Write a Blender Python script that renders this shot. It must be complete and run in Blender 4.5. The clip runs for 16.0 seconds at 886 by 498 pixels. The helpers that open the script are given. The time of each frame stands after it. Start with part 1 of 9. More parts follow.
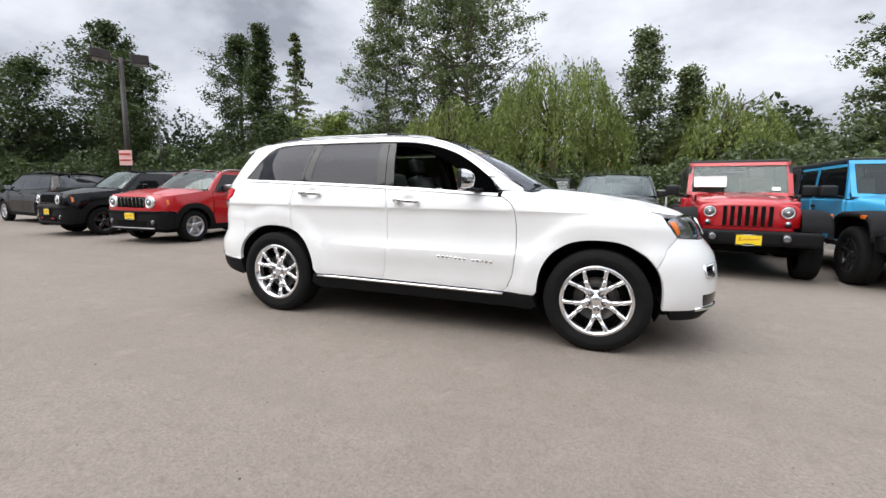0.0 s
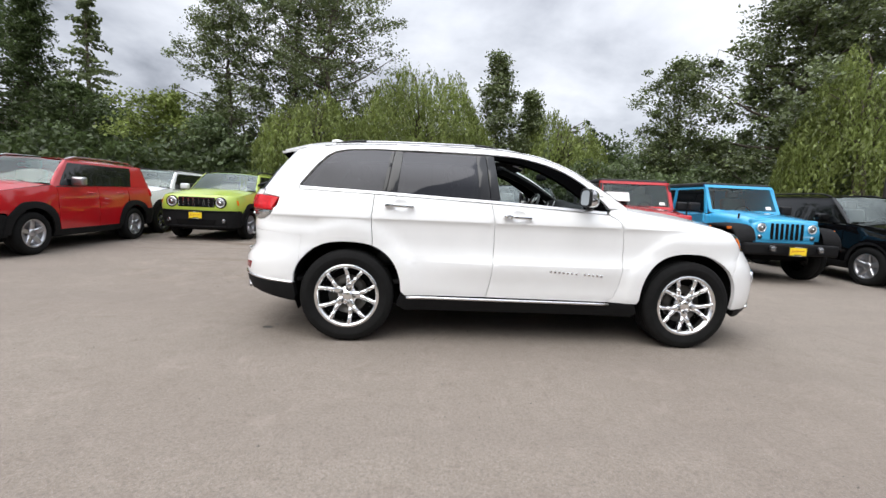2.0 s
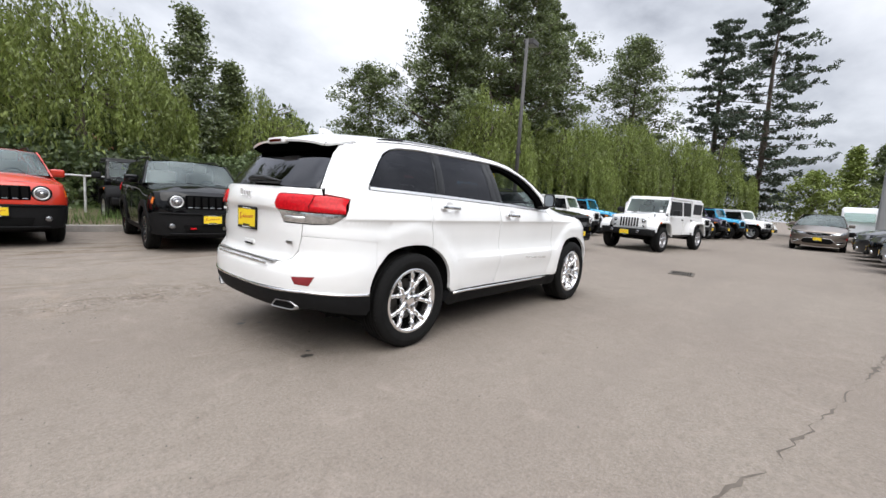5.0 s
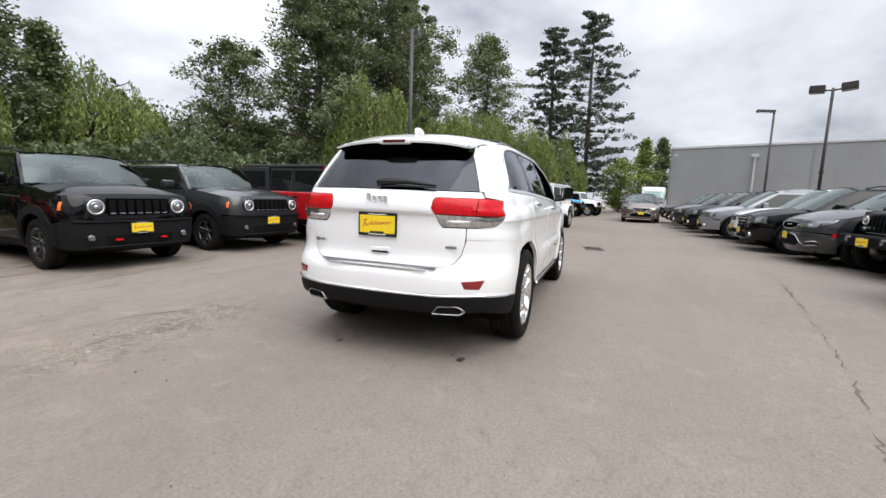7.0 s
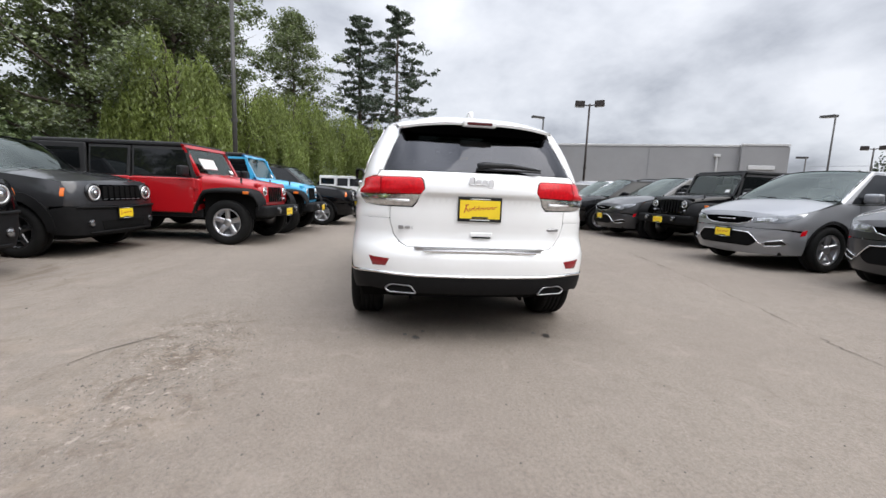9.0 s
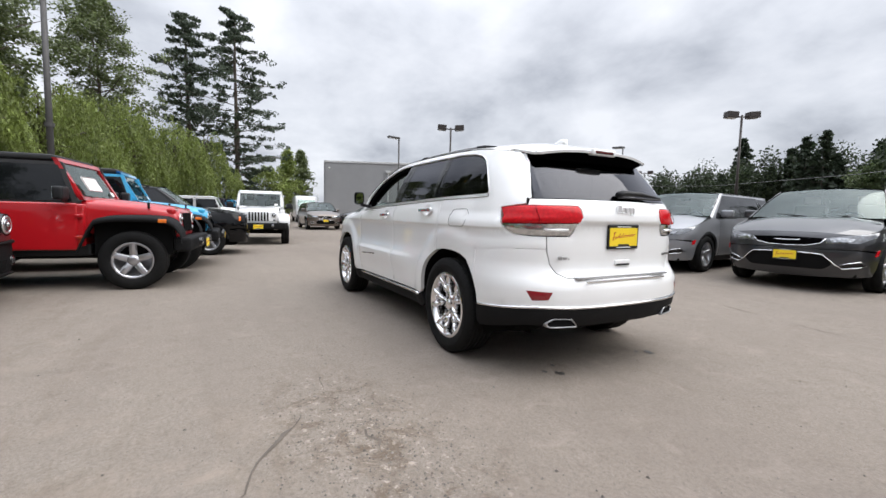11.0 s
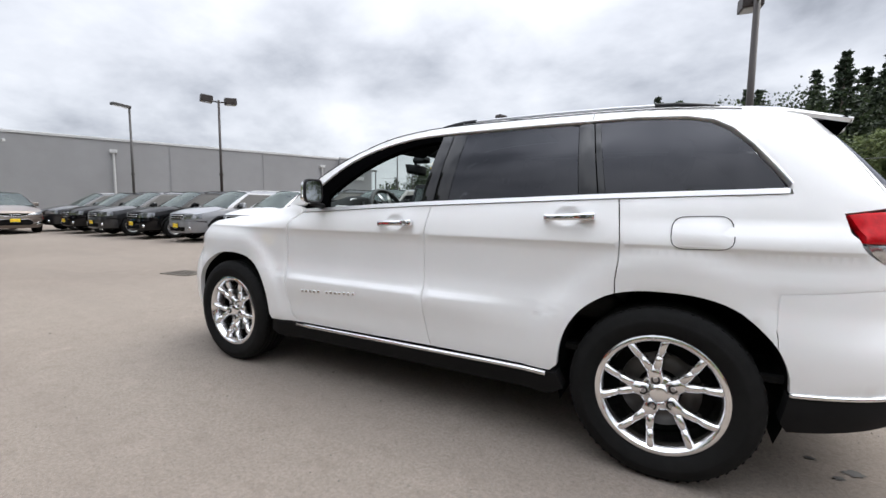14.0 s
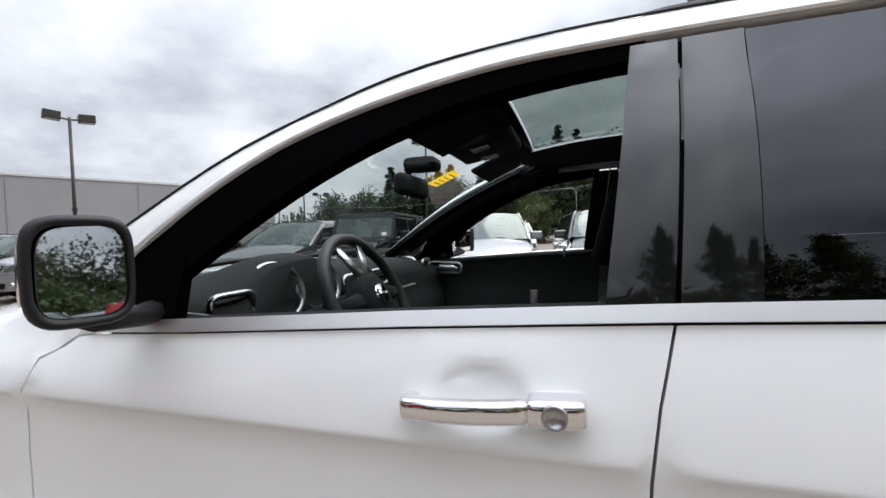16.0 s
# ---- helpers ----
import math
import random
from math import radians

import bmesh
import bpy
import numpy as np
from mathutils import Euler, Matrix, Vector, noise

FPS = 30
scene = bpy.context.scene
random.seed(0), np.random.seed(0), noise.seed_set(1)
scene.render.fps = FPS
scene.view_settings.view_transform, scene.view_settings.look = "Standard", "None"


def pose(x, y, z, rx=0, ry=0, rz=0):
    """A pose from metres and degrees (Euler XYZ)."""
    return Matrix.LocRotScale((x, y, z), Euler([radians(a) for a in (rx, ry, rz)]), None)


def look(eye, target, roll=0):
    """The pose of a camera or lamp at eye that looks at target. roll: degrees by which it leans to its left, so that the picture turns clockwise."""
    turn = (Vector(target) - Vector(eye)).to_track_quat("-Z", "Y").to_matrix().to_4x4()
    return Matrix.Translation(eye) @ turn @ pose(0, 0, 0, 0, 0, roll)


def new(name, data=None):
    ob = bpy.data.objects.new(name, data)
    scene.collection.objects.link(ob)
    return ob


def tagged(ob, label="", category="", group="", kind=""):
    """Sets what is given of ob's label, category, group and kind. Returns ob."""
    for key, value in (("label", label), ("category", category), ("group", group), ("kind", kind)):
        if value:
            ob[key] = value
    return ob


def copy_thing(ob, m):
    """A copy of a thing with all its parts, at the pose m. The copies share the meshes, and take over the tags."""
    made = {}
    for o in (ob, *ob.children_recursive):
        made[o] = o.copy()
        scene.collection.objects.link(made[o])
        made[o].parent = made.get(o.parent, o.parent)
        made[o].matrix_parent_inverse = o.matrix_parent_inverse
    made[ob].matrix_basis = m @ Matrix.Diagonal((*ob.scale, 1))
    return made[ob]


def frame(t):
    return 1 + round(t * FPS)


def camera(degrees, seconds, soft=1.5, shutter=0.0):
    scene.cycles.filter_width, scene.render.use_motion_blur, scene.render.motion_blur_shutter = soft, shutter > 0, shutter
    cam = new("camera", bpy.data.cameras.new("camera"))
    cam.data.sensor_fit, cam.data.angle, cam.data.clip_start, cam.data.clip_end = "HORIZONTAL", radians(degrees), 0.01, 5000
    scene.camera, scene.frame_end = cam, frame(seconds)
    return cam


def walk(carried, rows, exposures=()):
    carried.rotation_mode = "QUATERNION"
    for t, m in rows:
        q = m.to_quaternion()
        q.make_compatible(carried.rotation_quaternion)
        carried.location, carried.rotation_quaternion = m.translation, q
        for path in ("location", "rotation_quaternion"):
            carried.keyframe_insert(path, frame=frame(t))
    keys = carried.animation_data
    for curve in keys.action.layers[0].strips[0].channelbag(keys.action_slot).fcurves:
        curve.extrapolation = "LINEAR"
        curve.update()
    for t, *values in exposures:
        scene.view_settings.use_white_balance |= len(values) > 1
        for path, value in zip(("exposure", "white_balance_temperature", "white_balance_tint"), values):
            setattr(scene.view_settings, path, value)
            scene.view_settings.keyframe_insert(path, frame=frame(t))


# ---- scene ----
cam = camera(92.2, 16.0)
PATH = [
    (0, (1.444, -4.186, 1.154), (0.765, -2.323, 0.896), 0.8),
    (0.5, (0.854, -4.267, 1.198), (0.313, -2.355, 0.972), 0.5),
    (1, (0.267, -4.353, 1.227), (-0.019, -2.388, 0.988), -1.6),
    (1.5, (-0.346, -4.366, 1.218), (-0.498, -2.384, 1.006), 1.1),
    (2, (-0.916, -4.399, 1.217), (-0.782, -2.418, 0.98), 2.6),
    (2.5, (-1.469, -4.356, 1.202), (-1.145, -2.407, 0.893), 2.1),
    (3, (-2.004, -4.261, 1.208), (-1.37, -2.378, 0.978), 2.5),
    (3.5, (-2.485, -4.057, 1.181), (-1.608, -2.285, 0.88), 2.6),
    (4, (-2.961, -3.839, 1.2), (-1.856, -2.185, 0.986), 2.2),
    (4.2, (-3.148, -3.757, 1.211), (-1.925, -2.191, 0.976), 3.0),
    (6.3, (-4.756, -2.235, 1.198), (-3.01, -1.283, 0.983), 2.0),
    (6.5, (-4.857, -2.048, 1.212), (-3.063, -1.208, 0.938), 3.0),
    (7, (-5.07, -1.52, 1.202), (-3.214, -0.818, 0.949), 2.0),
    (7.5, (-5.26, -1.017, 1.192), (-3.318, -0.59, 0.978), 2.6),
    (8, (-5.349, -0.475, 1.15), (-3.384, -0.205, 0.892), 1.5),
    (8.5, (-5.383, 0.07, 1.139), (-3.395, 0.104, 0.927), 1.5),
    (9, (-5.308, 0.602, 1.092), (-3.339, 0.371, 0.824), 2.3),
    (9.2, (-5.255, 0.815, 1.115), (-3.292, 0.536, 0.853), 2.6),
    (11.3, (-4.216, 2.799, 1.11), (-2.539, 1.721, 0.948), -0.1),
    (11.5, (-4.065, 2.939, 1.131), (-2.452, 1.768, 0.961), -1.0),
    (12, (-3.653, 3.21, 1.132), (-2.306, 1.747, 0.918), 0.3),
    (12.5, (-3.116, 3.285, 1.119), (-1.882, 1.72, 0.954), 1.6),
    (13, (-2.576, 3.278, 1.13), (-1.488, 1.607, 0.977), 3.1),
    (13.5, (-2.041, 3.151, 1.12), (-1.004, 1.461, 0.852), 3.0),
    (14, (-1.514, 2.919, 1.172), (-0.534, 1.185, 0.984), 0.6),
    (14.5, (-1.081, 2.612, 1.196), (-0.234, 0.808, 1.018), 0.7),
    (15, (-0.692, 2.208, 1.227), (0.144, 0.398, 1.073), 0.6),
    (15.5, (-0.38, 1.822, 1.268), (0.244, -0.077, 1.193), 0.5),
    (16, (-0.183, 1.449, 1.303), (0.417, -0.458, 1.235), -1.8),
]
walk(cam, [(t, look(eye, target, roll)) for t, eye, target, roll in PATH], [(0, 0.95), (13.0, 0.95), (14.5, 1.12), (16.0, 1.08)])

# ---- world, sun, exposure ----
world = bpy.data.worlds.new("overcast_sky")
scene.world = world
world.use_nodes = True
wn, wl = world.node_tree.nodes, world.node_tree.links
wn.clear()


def wnode(kind, **props):
    n = wn.new(kind)
    for k, v in props.items():
        if k == "blend":
            n.blend_type = v
        elif k == "op":
            n.operation = v
        elif k == "dtype":
            n.data_type = v
    return n


w_out = wnode("ShaderNodeOutputWorld")
w_sky = wnode("ShaderNodeTexSky")
w_sky.sky_type, w_sky.sun_disc = "NISHITA", False
SUN_EL, SUN_AZ = radians(52), radians(-128)
w_sky.sun_elevation, w_sky.sun_rotation = SUN_EL, radians(90) - SUN_AZ
w_sky.air_density, w_sky.dust_density = 1.0, 2.0
w_coord = wnode("ShaderNodeTexCoord")
w_sep = wnode("ShaderNodeSeparateXYZ")
wl.new(w_coord.outputs["Generated"], w_sep.inputs[0])
w_add = wnode("ShaderNodeMath", op="ADD")
w_add.inputs[1].default_value = 0.38
w_max = wnode("ShaderNodeMath", op="MAXIMUM")
w_max.inputs[1].default_value = 0.05
wl.new(w_sep.outputs["Z"], w_add.inputs[0])
wl.new(w_add.outputs[0], w_max.inputs[0])
w_dx, w_dy = wnode("ShaderNodeMath", op="DIVIDE"), wnode("ShaderNodeMath", op="DIVIDE")
wl.new(w_sep.outputs["X"], w_dx.inputs[0]), wl.new(w_max.outputs[0], w_dx.inputs[1])
wl.new(w_sep.outputs["Y"], w_dy.inputs[0]), wl.new(w_max.outputs[0], w_dy.inputs[1])
w_comb = wnode("ShaderNodeCombineXYZ")
wl.new(w_dx.outputs[0], w_comb.inputs[0]), wl.new(w_dy.outputs[0], w_comb.inputs[1])
w_comb.inputs[2].default_value = 3.7
w_big = wnode("ShaderNodeTexNoise")
w_big.inputs["Scale"].default_value, w_big.inputs["Detail"].default_value, w_big.inputs["Roughness"].default_value = 1.8, 7, 0.53
w_big.inputs["Distortion"].default_value = 0.12
wl.new(w_comb.outputs[0], w_big.inputs["Vector"])
w_ramp = wnode("ShaderNodeValToRGB")
ramp = w_ramp.color_ramp
ramp.elements[0].position, ramp.elements[0].color = 0.33, (0.29, 0.31, 0.355, 1)
ramp.elements[1].position, ramp.elements[1].color = 0.68, (0.84, 0.862, 0.92, 1)
e = ramp.elements.new(0.42)
e.color = (0.475, 0.50, 0.56, 1)
e = ramp.elements.new(0.54)
e.color = (0.665, 0.692, 0.755, 1)
wl.new(w_big.outputs["Fac"], w_ramp.inputs[0])
# an overcast dome is brighter overhead; added gain towards +y lifts the left flank
w_up = wnode("ShaderNodeMath", op="MULTIPLY_ADD")
w_up.inputs[1].default_value, w_up.inputs[2].default_value = 3.0, 0.64
w_sq = wnode("ShaderNodeMath", op="MULTIPLY")
wl.new(w_sep.outputs["Z"], w_sq.inputs[0]), wl.new(w_sep.outputs["Z"], w_sq.inputs[1])
w_quad = wnode("ShaderNodeMath", op="MULTIPLY")
wl.new(w_sq.outputs[0], w_quad.inputs[0]), wl.new(w_sq.outputs[0], w_quad.inputs[1])
wl.new(w_quad.outputs[0], w_up.inputs[0])
w_to = wnode("ShaderNodeMath", op="MULTIPLY_ADD")
w_to.inputs[1].default_value = 0.05
wl.new(w_sep.outputs["Y"], w_to.inputs[0])
wl.new(w_up.outputs[0], w_to.inputs[2])
w_gain = wnode("ShaderNodeVectorMath", op="SCALE")
wl.new(w_ramp.outputs[0], w_gain.inputs[0])
wl.new(w_to.outputs[0], w_gain.inputs["Scale"])
w_bg1, w_bg2 = wnode("ShaderNodeBackground"), wnode("ShaderNodeBackground")
wl.new(w_sky.outputs[0], w_bg1.inputs[0])
w_bg1.inputs[1].default_value = 0.09
wl.new(w_gain.outputs[0], w_bg2.inputs[0])
w_bg2.inputs[1].default_value = 0.95
w_mix = wnode("ShaderNodeMixShader")
w_mix.inputs[0].default_value = 0.94
wl.new(w_bg1.outputs[0], w_mix.inputs[1]), wl.new(w_bg2.outputs[0], w_mix.inputs[2])
wl.new(w_mix.outputs[0], w_out.inputs[0])

sun = new("sun", bpy.data.lights.new("sun", "SUN"))
sun.data.energy, sun.data.angle, sun.data.color = 1.15, radians(60), (1.0, 0.97, 0.92)
sun.matrix_world = look((30 * math.cos(SUN_AZ) * math.cos(SUN_EL), 30 * math.sin(SUN_AZ) * math.cos(SUN_EL), 30 * math.sin(SUN_EL)), (0, 0, 0))

scene.view_settings.exposure = 0.95

# ---- materials ----


def material(name, color, rough=0.5, metal=0.0, coat=0.0, vary=0.0, scale=6.0, bump=0.0, bump_scale=40.0, per_object=0.0, per_island=0.0, spec=0.5, dirt=0.0, dirt_color=(0.3, 0.27, 0.22)):
    m = bpy.data.materials.new(name)
    m.use_nodes = True
    nt = m.node_tree
    b = nt.nodes["Principled BSDF"]
    b.inputs["Base Color"].default_value = (*color, 1)
    b.inputs["Roughness"].default_value, b.inputs["Metallic"].default_value = rough, metal
    b.inputs["Coat Weight"].default_value, b.inputs["Coat Roughness"].default_value = coat, 0.03
    b.inputs["Specular IOR Level"].default_value = spec
    tc = nt.nodes.new("ShaderNodeTexCoord")
    col = None
    if vary or per_object or per_island or dirt:
        rgb = nt.nodes.new("ShaderNodeRGB")
        rgb.outputs[0].default_value = (*color, 1)
        col = rgb.outputs[0]
    if vary:
        n1 = nt.nodes.new("ShaderNodeTexNoise")
        n1.inputs["Scale"].default_value, n1.inputs["Detail"].default_value, n1.inputs["Roughness"].default_value = scale, 6, 0.6
        nt.links.new(tc.outputs["Object"], n1.inputs["Vector"])
        mr = nt.nodes.new("ShaderNodeMapRange")
        mr.inputs[1].default_value, mr.inputs[2].default_value = 0.3, 0.7
        mr.inputs[3].default_value, mr.inputs[4].default_value = 1 - vary, 1 + vary
        nt.links.new(n1.outputs["Fac"], mr.inputs[0])
        mx = nt.nodes.new("ShaderNodeVectorMath")
        mx.operation = "SCALE"
        nt.links.new(col, mx.inputs[0]), nt.links.new(mr.outputs[0], mx.inputs["Scale"])
        col = mx.outputs[0]
    for amount, kind, out in ((per_object, "ShaderNodeObjectInfo", "Random"), (per_island, "ShaderNodeNewGeometry", "Random Per Island")):
        if amount:
            oi = nt.nodes.new(kind)
            mr = nt.nodes.new("ShaderNodeMapRange")
            mr.inputs[3].default_value, mr.inputs[4].default_value = 1 - amount, 1 + amount
            nt.links.new(oi.outputs[out], mr.inputs[0])
            mx = nt.nodes.new("ShaderNodeVectorMath")
            mx.operation = "SCALE"
            nt.links.new(col, mx.inputs[0]), nt.links.new(mr.outputs[0], mx.inputs["Scale"])
            col = mx.outputs[0]
    if dirt:
        n2 = nt.nodes.new("ShaderNodeTexNoise")
        n2.inputs["Scale"].default_value, n2.inputs["Detail"].default_value = 2.3, 8
        nt.links.new(tc.outputs["Object"], n2.inputs["Vector"])
        mr = nt.nodes.new("ShaderNodeMapRange")
        mr.inputs[1].default_value, mr.inputs[2].default_value, mr.inputs[4].default_value = 0.45, 0.75, dirt
        nt.links.new(n2.outputs["Fac"], mr.inputs[0])
        mx = nt.nodes.new("ShaderNodeMix")
        mx.data_type = "RGBA"
        nt.links.new(mr.outputs[0], mx.inputs[0]), nt.links.new(col, mx.inputs[6])
        mx.inputs[7].default_value = (*dirt_color, 1)
        col = mx.outputs[2]
    if col:
        nt.links.new(col, b.inputs["Base Color"])
    if bump:
        n3 = nt.nodes.new("ShaderNodeTexNoise")
        n3.inputs["Scale"].default_value, n3.inputs["Detail"].default_value = bump_scale, 4
        nt.links.new(tc.outputs["Object"], n3.inputs["Vector"])
        bp = nt.nodes.new("ShaderNodeBump")
        bp.inputs["Strength"].default_value, bp.inputs["Distance"].default_value = bump, 0.01
        nt.links.new(n3.outputs["Fac"], bp.inputs["Height"])
        nt.links.new(bp.outputs[0], b.inputs["Normal"])
    return m


def glass_material(name, tint, mix, base=0.042, gloss=(0.92, 0.93, 1.0)):
    """Tinted sheet glass: a glossy front over a tinted clear sheet. mix: share of light that passes."""
    m = bpy.data.materials.new(name)
    m.use_nodes = True
    nt = m.node_tree
    nt.nodes.clear()
    out = nt.nodes.new("ShaderNodeOutputMaterial")
    tr, gl, mixer, fr = (nt.nodes.new(k) for k in ("ShaderNodeBsdfTransparent", "ShaderNodeBsdfGlossy", "ShaderNodeMixShader", "ShaderNodeLayerWeight"))
    fr.inputs[0].default_value = 0.5
    steep, share = nt.nodes.new("ShaderNodeMath"), nt.nodes.new("ShaderNodeMath")
    steep.operation, steep.inputs[1].default_value = "POWER", 4.5
    share.operation, share.inputs[1].default_value, share.inputs[2].default_value = "MULTIPLY_ADD", 0.85, base
    nt.links.new(fr.outputs["Facing"], steep.inputs[0])
    nt.links.new(steep.outputs[0], share.inputs[0])
    tr.inputs[0].default_value = (*[c * mix for c in tint], 1)
    gl.inputs["Roughness"].default_value = 0.015
    gl.inputs[0].default_value = (*gloss, 1)
    nt.links.new(share.outputs[0], mixer.inputs[0])
    nt.links.new(tr.outputs[0], mixer.inputs[1]), nt.links.new(gl.outputs[0], mixer.inputs[2])
    nt.links.new(mixer.outputs[0], out.inputs[0])
    return m


def paint(name, color, metallic=0.0, rough=0.35, coat=1.0, spec=0.25):
    return material(name, color, rough=rough, metal=metallic, coat=coat, vary=0.02, scale=3.0, spec=spec)


WHITE_PAINT = paint("white_paint", (0.84, 0.84, 0.835))
BLACK_TRIM = material("black_trim", (0.011, 0.011, 0.012), rough=0.5, vary=0.1, scale=9, bump=0.05, bump_scale=400, spec=0.3)
GLOSS_BLACK = material("gloss_black", (0.005, 0.005, 0.006), rough=0.05, spec=0.5)
DARK_PLASTIC = material("dark_plastic", (0.010, 0.010, 0.0105), rough=0.65, spec=0.12, vary=0.12, scale=14, bump=0.08, bump_scale=500)
MATTE_BLACK = material("matte_black", (0.002, 0.002, 0.0022), rough=0.9, spec=0.0)
BRIGHT_TRIM = material("bright_trim", (0.93, 0.93, 0.94), rough=0.42, metal=1.0, vary=0.02)
UNDERBODY = material("underbody", (0.006, 0.006, 0.006), rough=0.95, spec=0.1)
CHROME = material("chrome", (0.82, 0.82, 0.83), rough=0.06, metal=1.0)
POLISHED = material("polished_alloy", (0.92, 0.92, 0.93), rough=0.17, metal=1.0, vary=0.03)
SILVER_ALLOY = material("silver_alloy", (0.5, 0.5, 0.52), rough=0.3, metal=0.9)
BLACK_ALLOY = material("black_alloy", (0.015, 0.015, 0.016), rough=0.25, coat=0.5)
RUBBER = material("tyre_rubber", (0.008, 0.008, 0.008), rough=0.8, spec=0.15, vary=0.2, scale=20, bump=0.2, bump_scale=200, dirt=0.12, dirt_color=(0.03, 0.028, 0.025))
BRAKE = material("brake_disc", (0.07, 0.065, 0.06), rough=0.45, metal=0.8, vary=0.2)
CLEAR_GLASS = glass_material("clear_glass", (0.86, 0.93, 0.90), 0.9)
SUN_GLASS = glass_material("sunroof_glass", (0.8, 0.95, 0.85), 0.42)
TINT_GLASS = glass_material("tinted_glass", (0.9, 0.95, 1.0), 0.10)
PRIVACY_GLASS = glass_material("privacy_glass", (0.9, 0.95, 1.0), 0.02)
RED_LENS = material("red_lens", (0.52, 0.006, 0.012), rough=0.2, spec=0.2, coat=0.18, vary=0.25, scale=45)
BRAKE_RED = material("brake_lamp_red", (0.07, 0.004, 0.006), rough=0.2, spec=0.3)
DARK_RED = material("dark_red_lens", (0.22, 0.01, 0.015), rough=0.15, coat=0.8, vary=0.1, scale=40)
AMBER = material("amber_lens", (0.75, 0.17, 0.02), rough=0.15, coat=0.8)
# the strong mottling of the colour stands in for glints in the lens
CLEAR_LENS = material("clear_lens", (0.62, 0.63, 0.64), rough=0.18, metal=0.95, coat=0.6, vary=0.40, scale=32)
LAMP_BOWL = material("lamp_bowl", (0.26, 0.265, 0.275), rough=0.15, metal=0.8, coat=0.5, vary=0.3, scale=25)
MIRROR = material("mirror_glass", (0.85, 0.87, 0.87), rough=0.02, metal=1.0)
# darker copy of MIRROR: its colour stands in for reflections of dark surroundings
DARK_MIRROR = material("dark_mirror_glass", (0.44, 0.46, 0.46), rough=0.02, metal=1.0)
PLATE_YELLOW = material("plate_yellow", (0.86, 0.62, 0.02), rough=0.45, vary=0.04)
PLATE_RED = material("plate_script_red", (0.45, 0.05, 0.03), rough=0.5)
INK = material("black_ink", (0.015, 0.015, 0.015), rough=0.5)
STICKER_WHITE = material("sticker_white", (0.75, 0.76, 0.74), rough=0.6, vary=0.05, scale=12)
STICKER_YELLOW = material("sticker_yellow", (0.85, 0.5, 0.03), rough=0.6, vary=0.05, scale=15)
_nt = STICKER_YELLOW.node_tree
_tr = _nt.nodes.new("ShaderNodeBsdfTranslucent")
_tr.inputs["Color"].default_value = (0.9, 0.58, 0.04, 1)
_mx = _nt.nodes.new("ShaderNodeMixShader")
_mx.inputs[0].default_value = 0.6
_nt.links.new(_nt.nodes["Principled BSDF"].outputs[0], _mx.inputs[1])
_nt.links.new(_tr.outputs[0], _mx.inputs[2])
_nt.links.new(_mx.outputs[0], _nt.nodes["Material Output"].inputs["Surface"])
LEATHER = material("black_leather", (0.018, 0.018, 0.019), rough=0.5, vary=0.15, scale=30, bump=0.15, bump_scale=300)
HEADLINER = material("headliner", (0.022, 0.022, 0.023), spec=0.1, rough=0.95, vary=0.1, scale=50)
SOFT_DASH = material("soft_dash", (0.020, 0.021, 0.022), rough=0.8, spec=0.12, vary=0.1, scale=60, bump=0.1, bump_scale=500)
SATIN = material("satin_silver", (0.45, 0.45, 0.46), rough=0.3, metal=1.0)

# ---- mesh helpers ----
from mathutils.geometry import delaunay_2d_cdt


def mesh_from(name, verts, faces, mat, smooth=True, flat_from=None):
    me = bpy.data.meshes.new(name)
    me.from_pydata([tuple(v) for v in verts], [], faces)
    me.materials.append(mat)
    me.update()
    if smooth:
        for i, p in enumerate(me.polygons):
            p.use_smooth = flat_from is None or i < flat_from
    return me


def part(name, bm, mat, parent=None, label="", smooth=False):
    """Links a bmesh or a mesh as one object under parent."""
    if isinstance(bm, bmesh.types.BMesh):
        me = bpy.data.meshes.new(name)
        bm.to_mesh(me)
        bm.free()
        me.materials.append(mat)
        if smooth:
            for p in me.polygons:
                p.use_smooth = True
    else:
        me = bm
    ob = new(name, me)
    if parent:
        ob.parent = parent
    if label:
        ob["label"] = label
    return ob


def thing(name, m, label, category, group="", kind=""):
    ob = new(name)
    ob.empty_display_size = 0.2
    ob.matrix_basis = m
    return tagged(ob, label, category, group, kind)


def bm_box(sx, sy, sz, at=(0, 0, 0), bevel=0.0, seg=2, bm=None, rot=None):
    bm = bm or bmesh.new()
    m = Matrix.Translation(at) @ (rot.to_4x4() if rot else Matrix()) @ Matrix.Diagonal((sx, sy, sz, 1))
    made = bmesh.ops.create_cube(bm, size=1, matrix=m)
    if bevel:
        edges = list({e for v in made["verts"] for e in v.link_edges})
        bmesh.ops.bevel(bm, geom=edges, offset=bevel, segments=seg, affect="EDGES", profile=0.6)
    return bm


def bm_tube(a, b, r1, r2=None, seg=12, bm=None, caps=True):
    bm = bm or bmesh.new()
    a, b = Vector(a), Vector(b)
    r2 = r1 if r2 is None else r2
    q = (b - a).to_track_quat("Z", "Y").to_matrix().to_4x4()
    m = Matrix.Translation((a + b) / 2) @ q
    bmesh.ops.create_cone(bm, cap_ends=caps, segments=seg, radius1=r1, radius2=r2, depth=(b - a).length, matrix=m)
    return bm


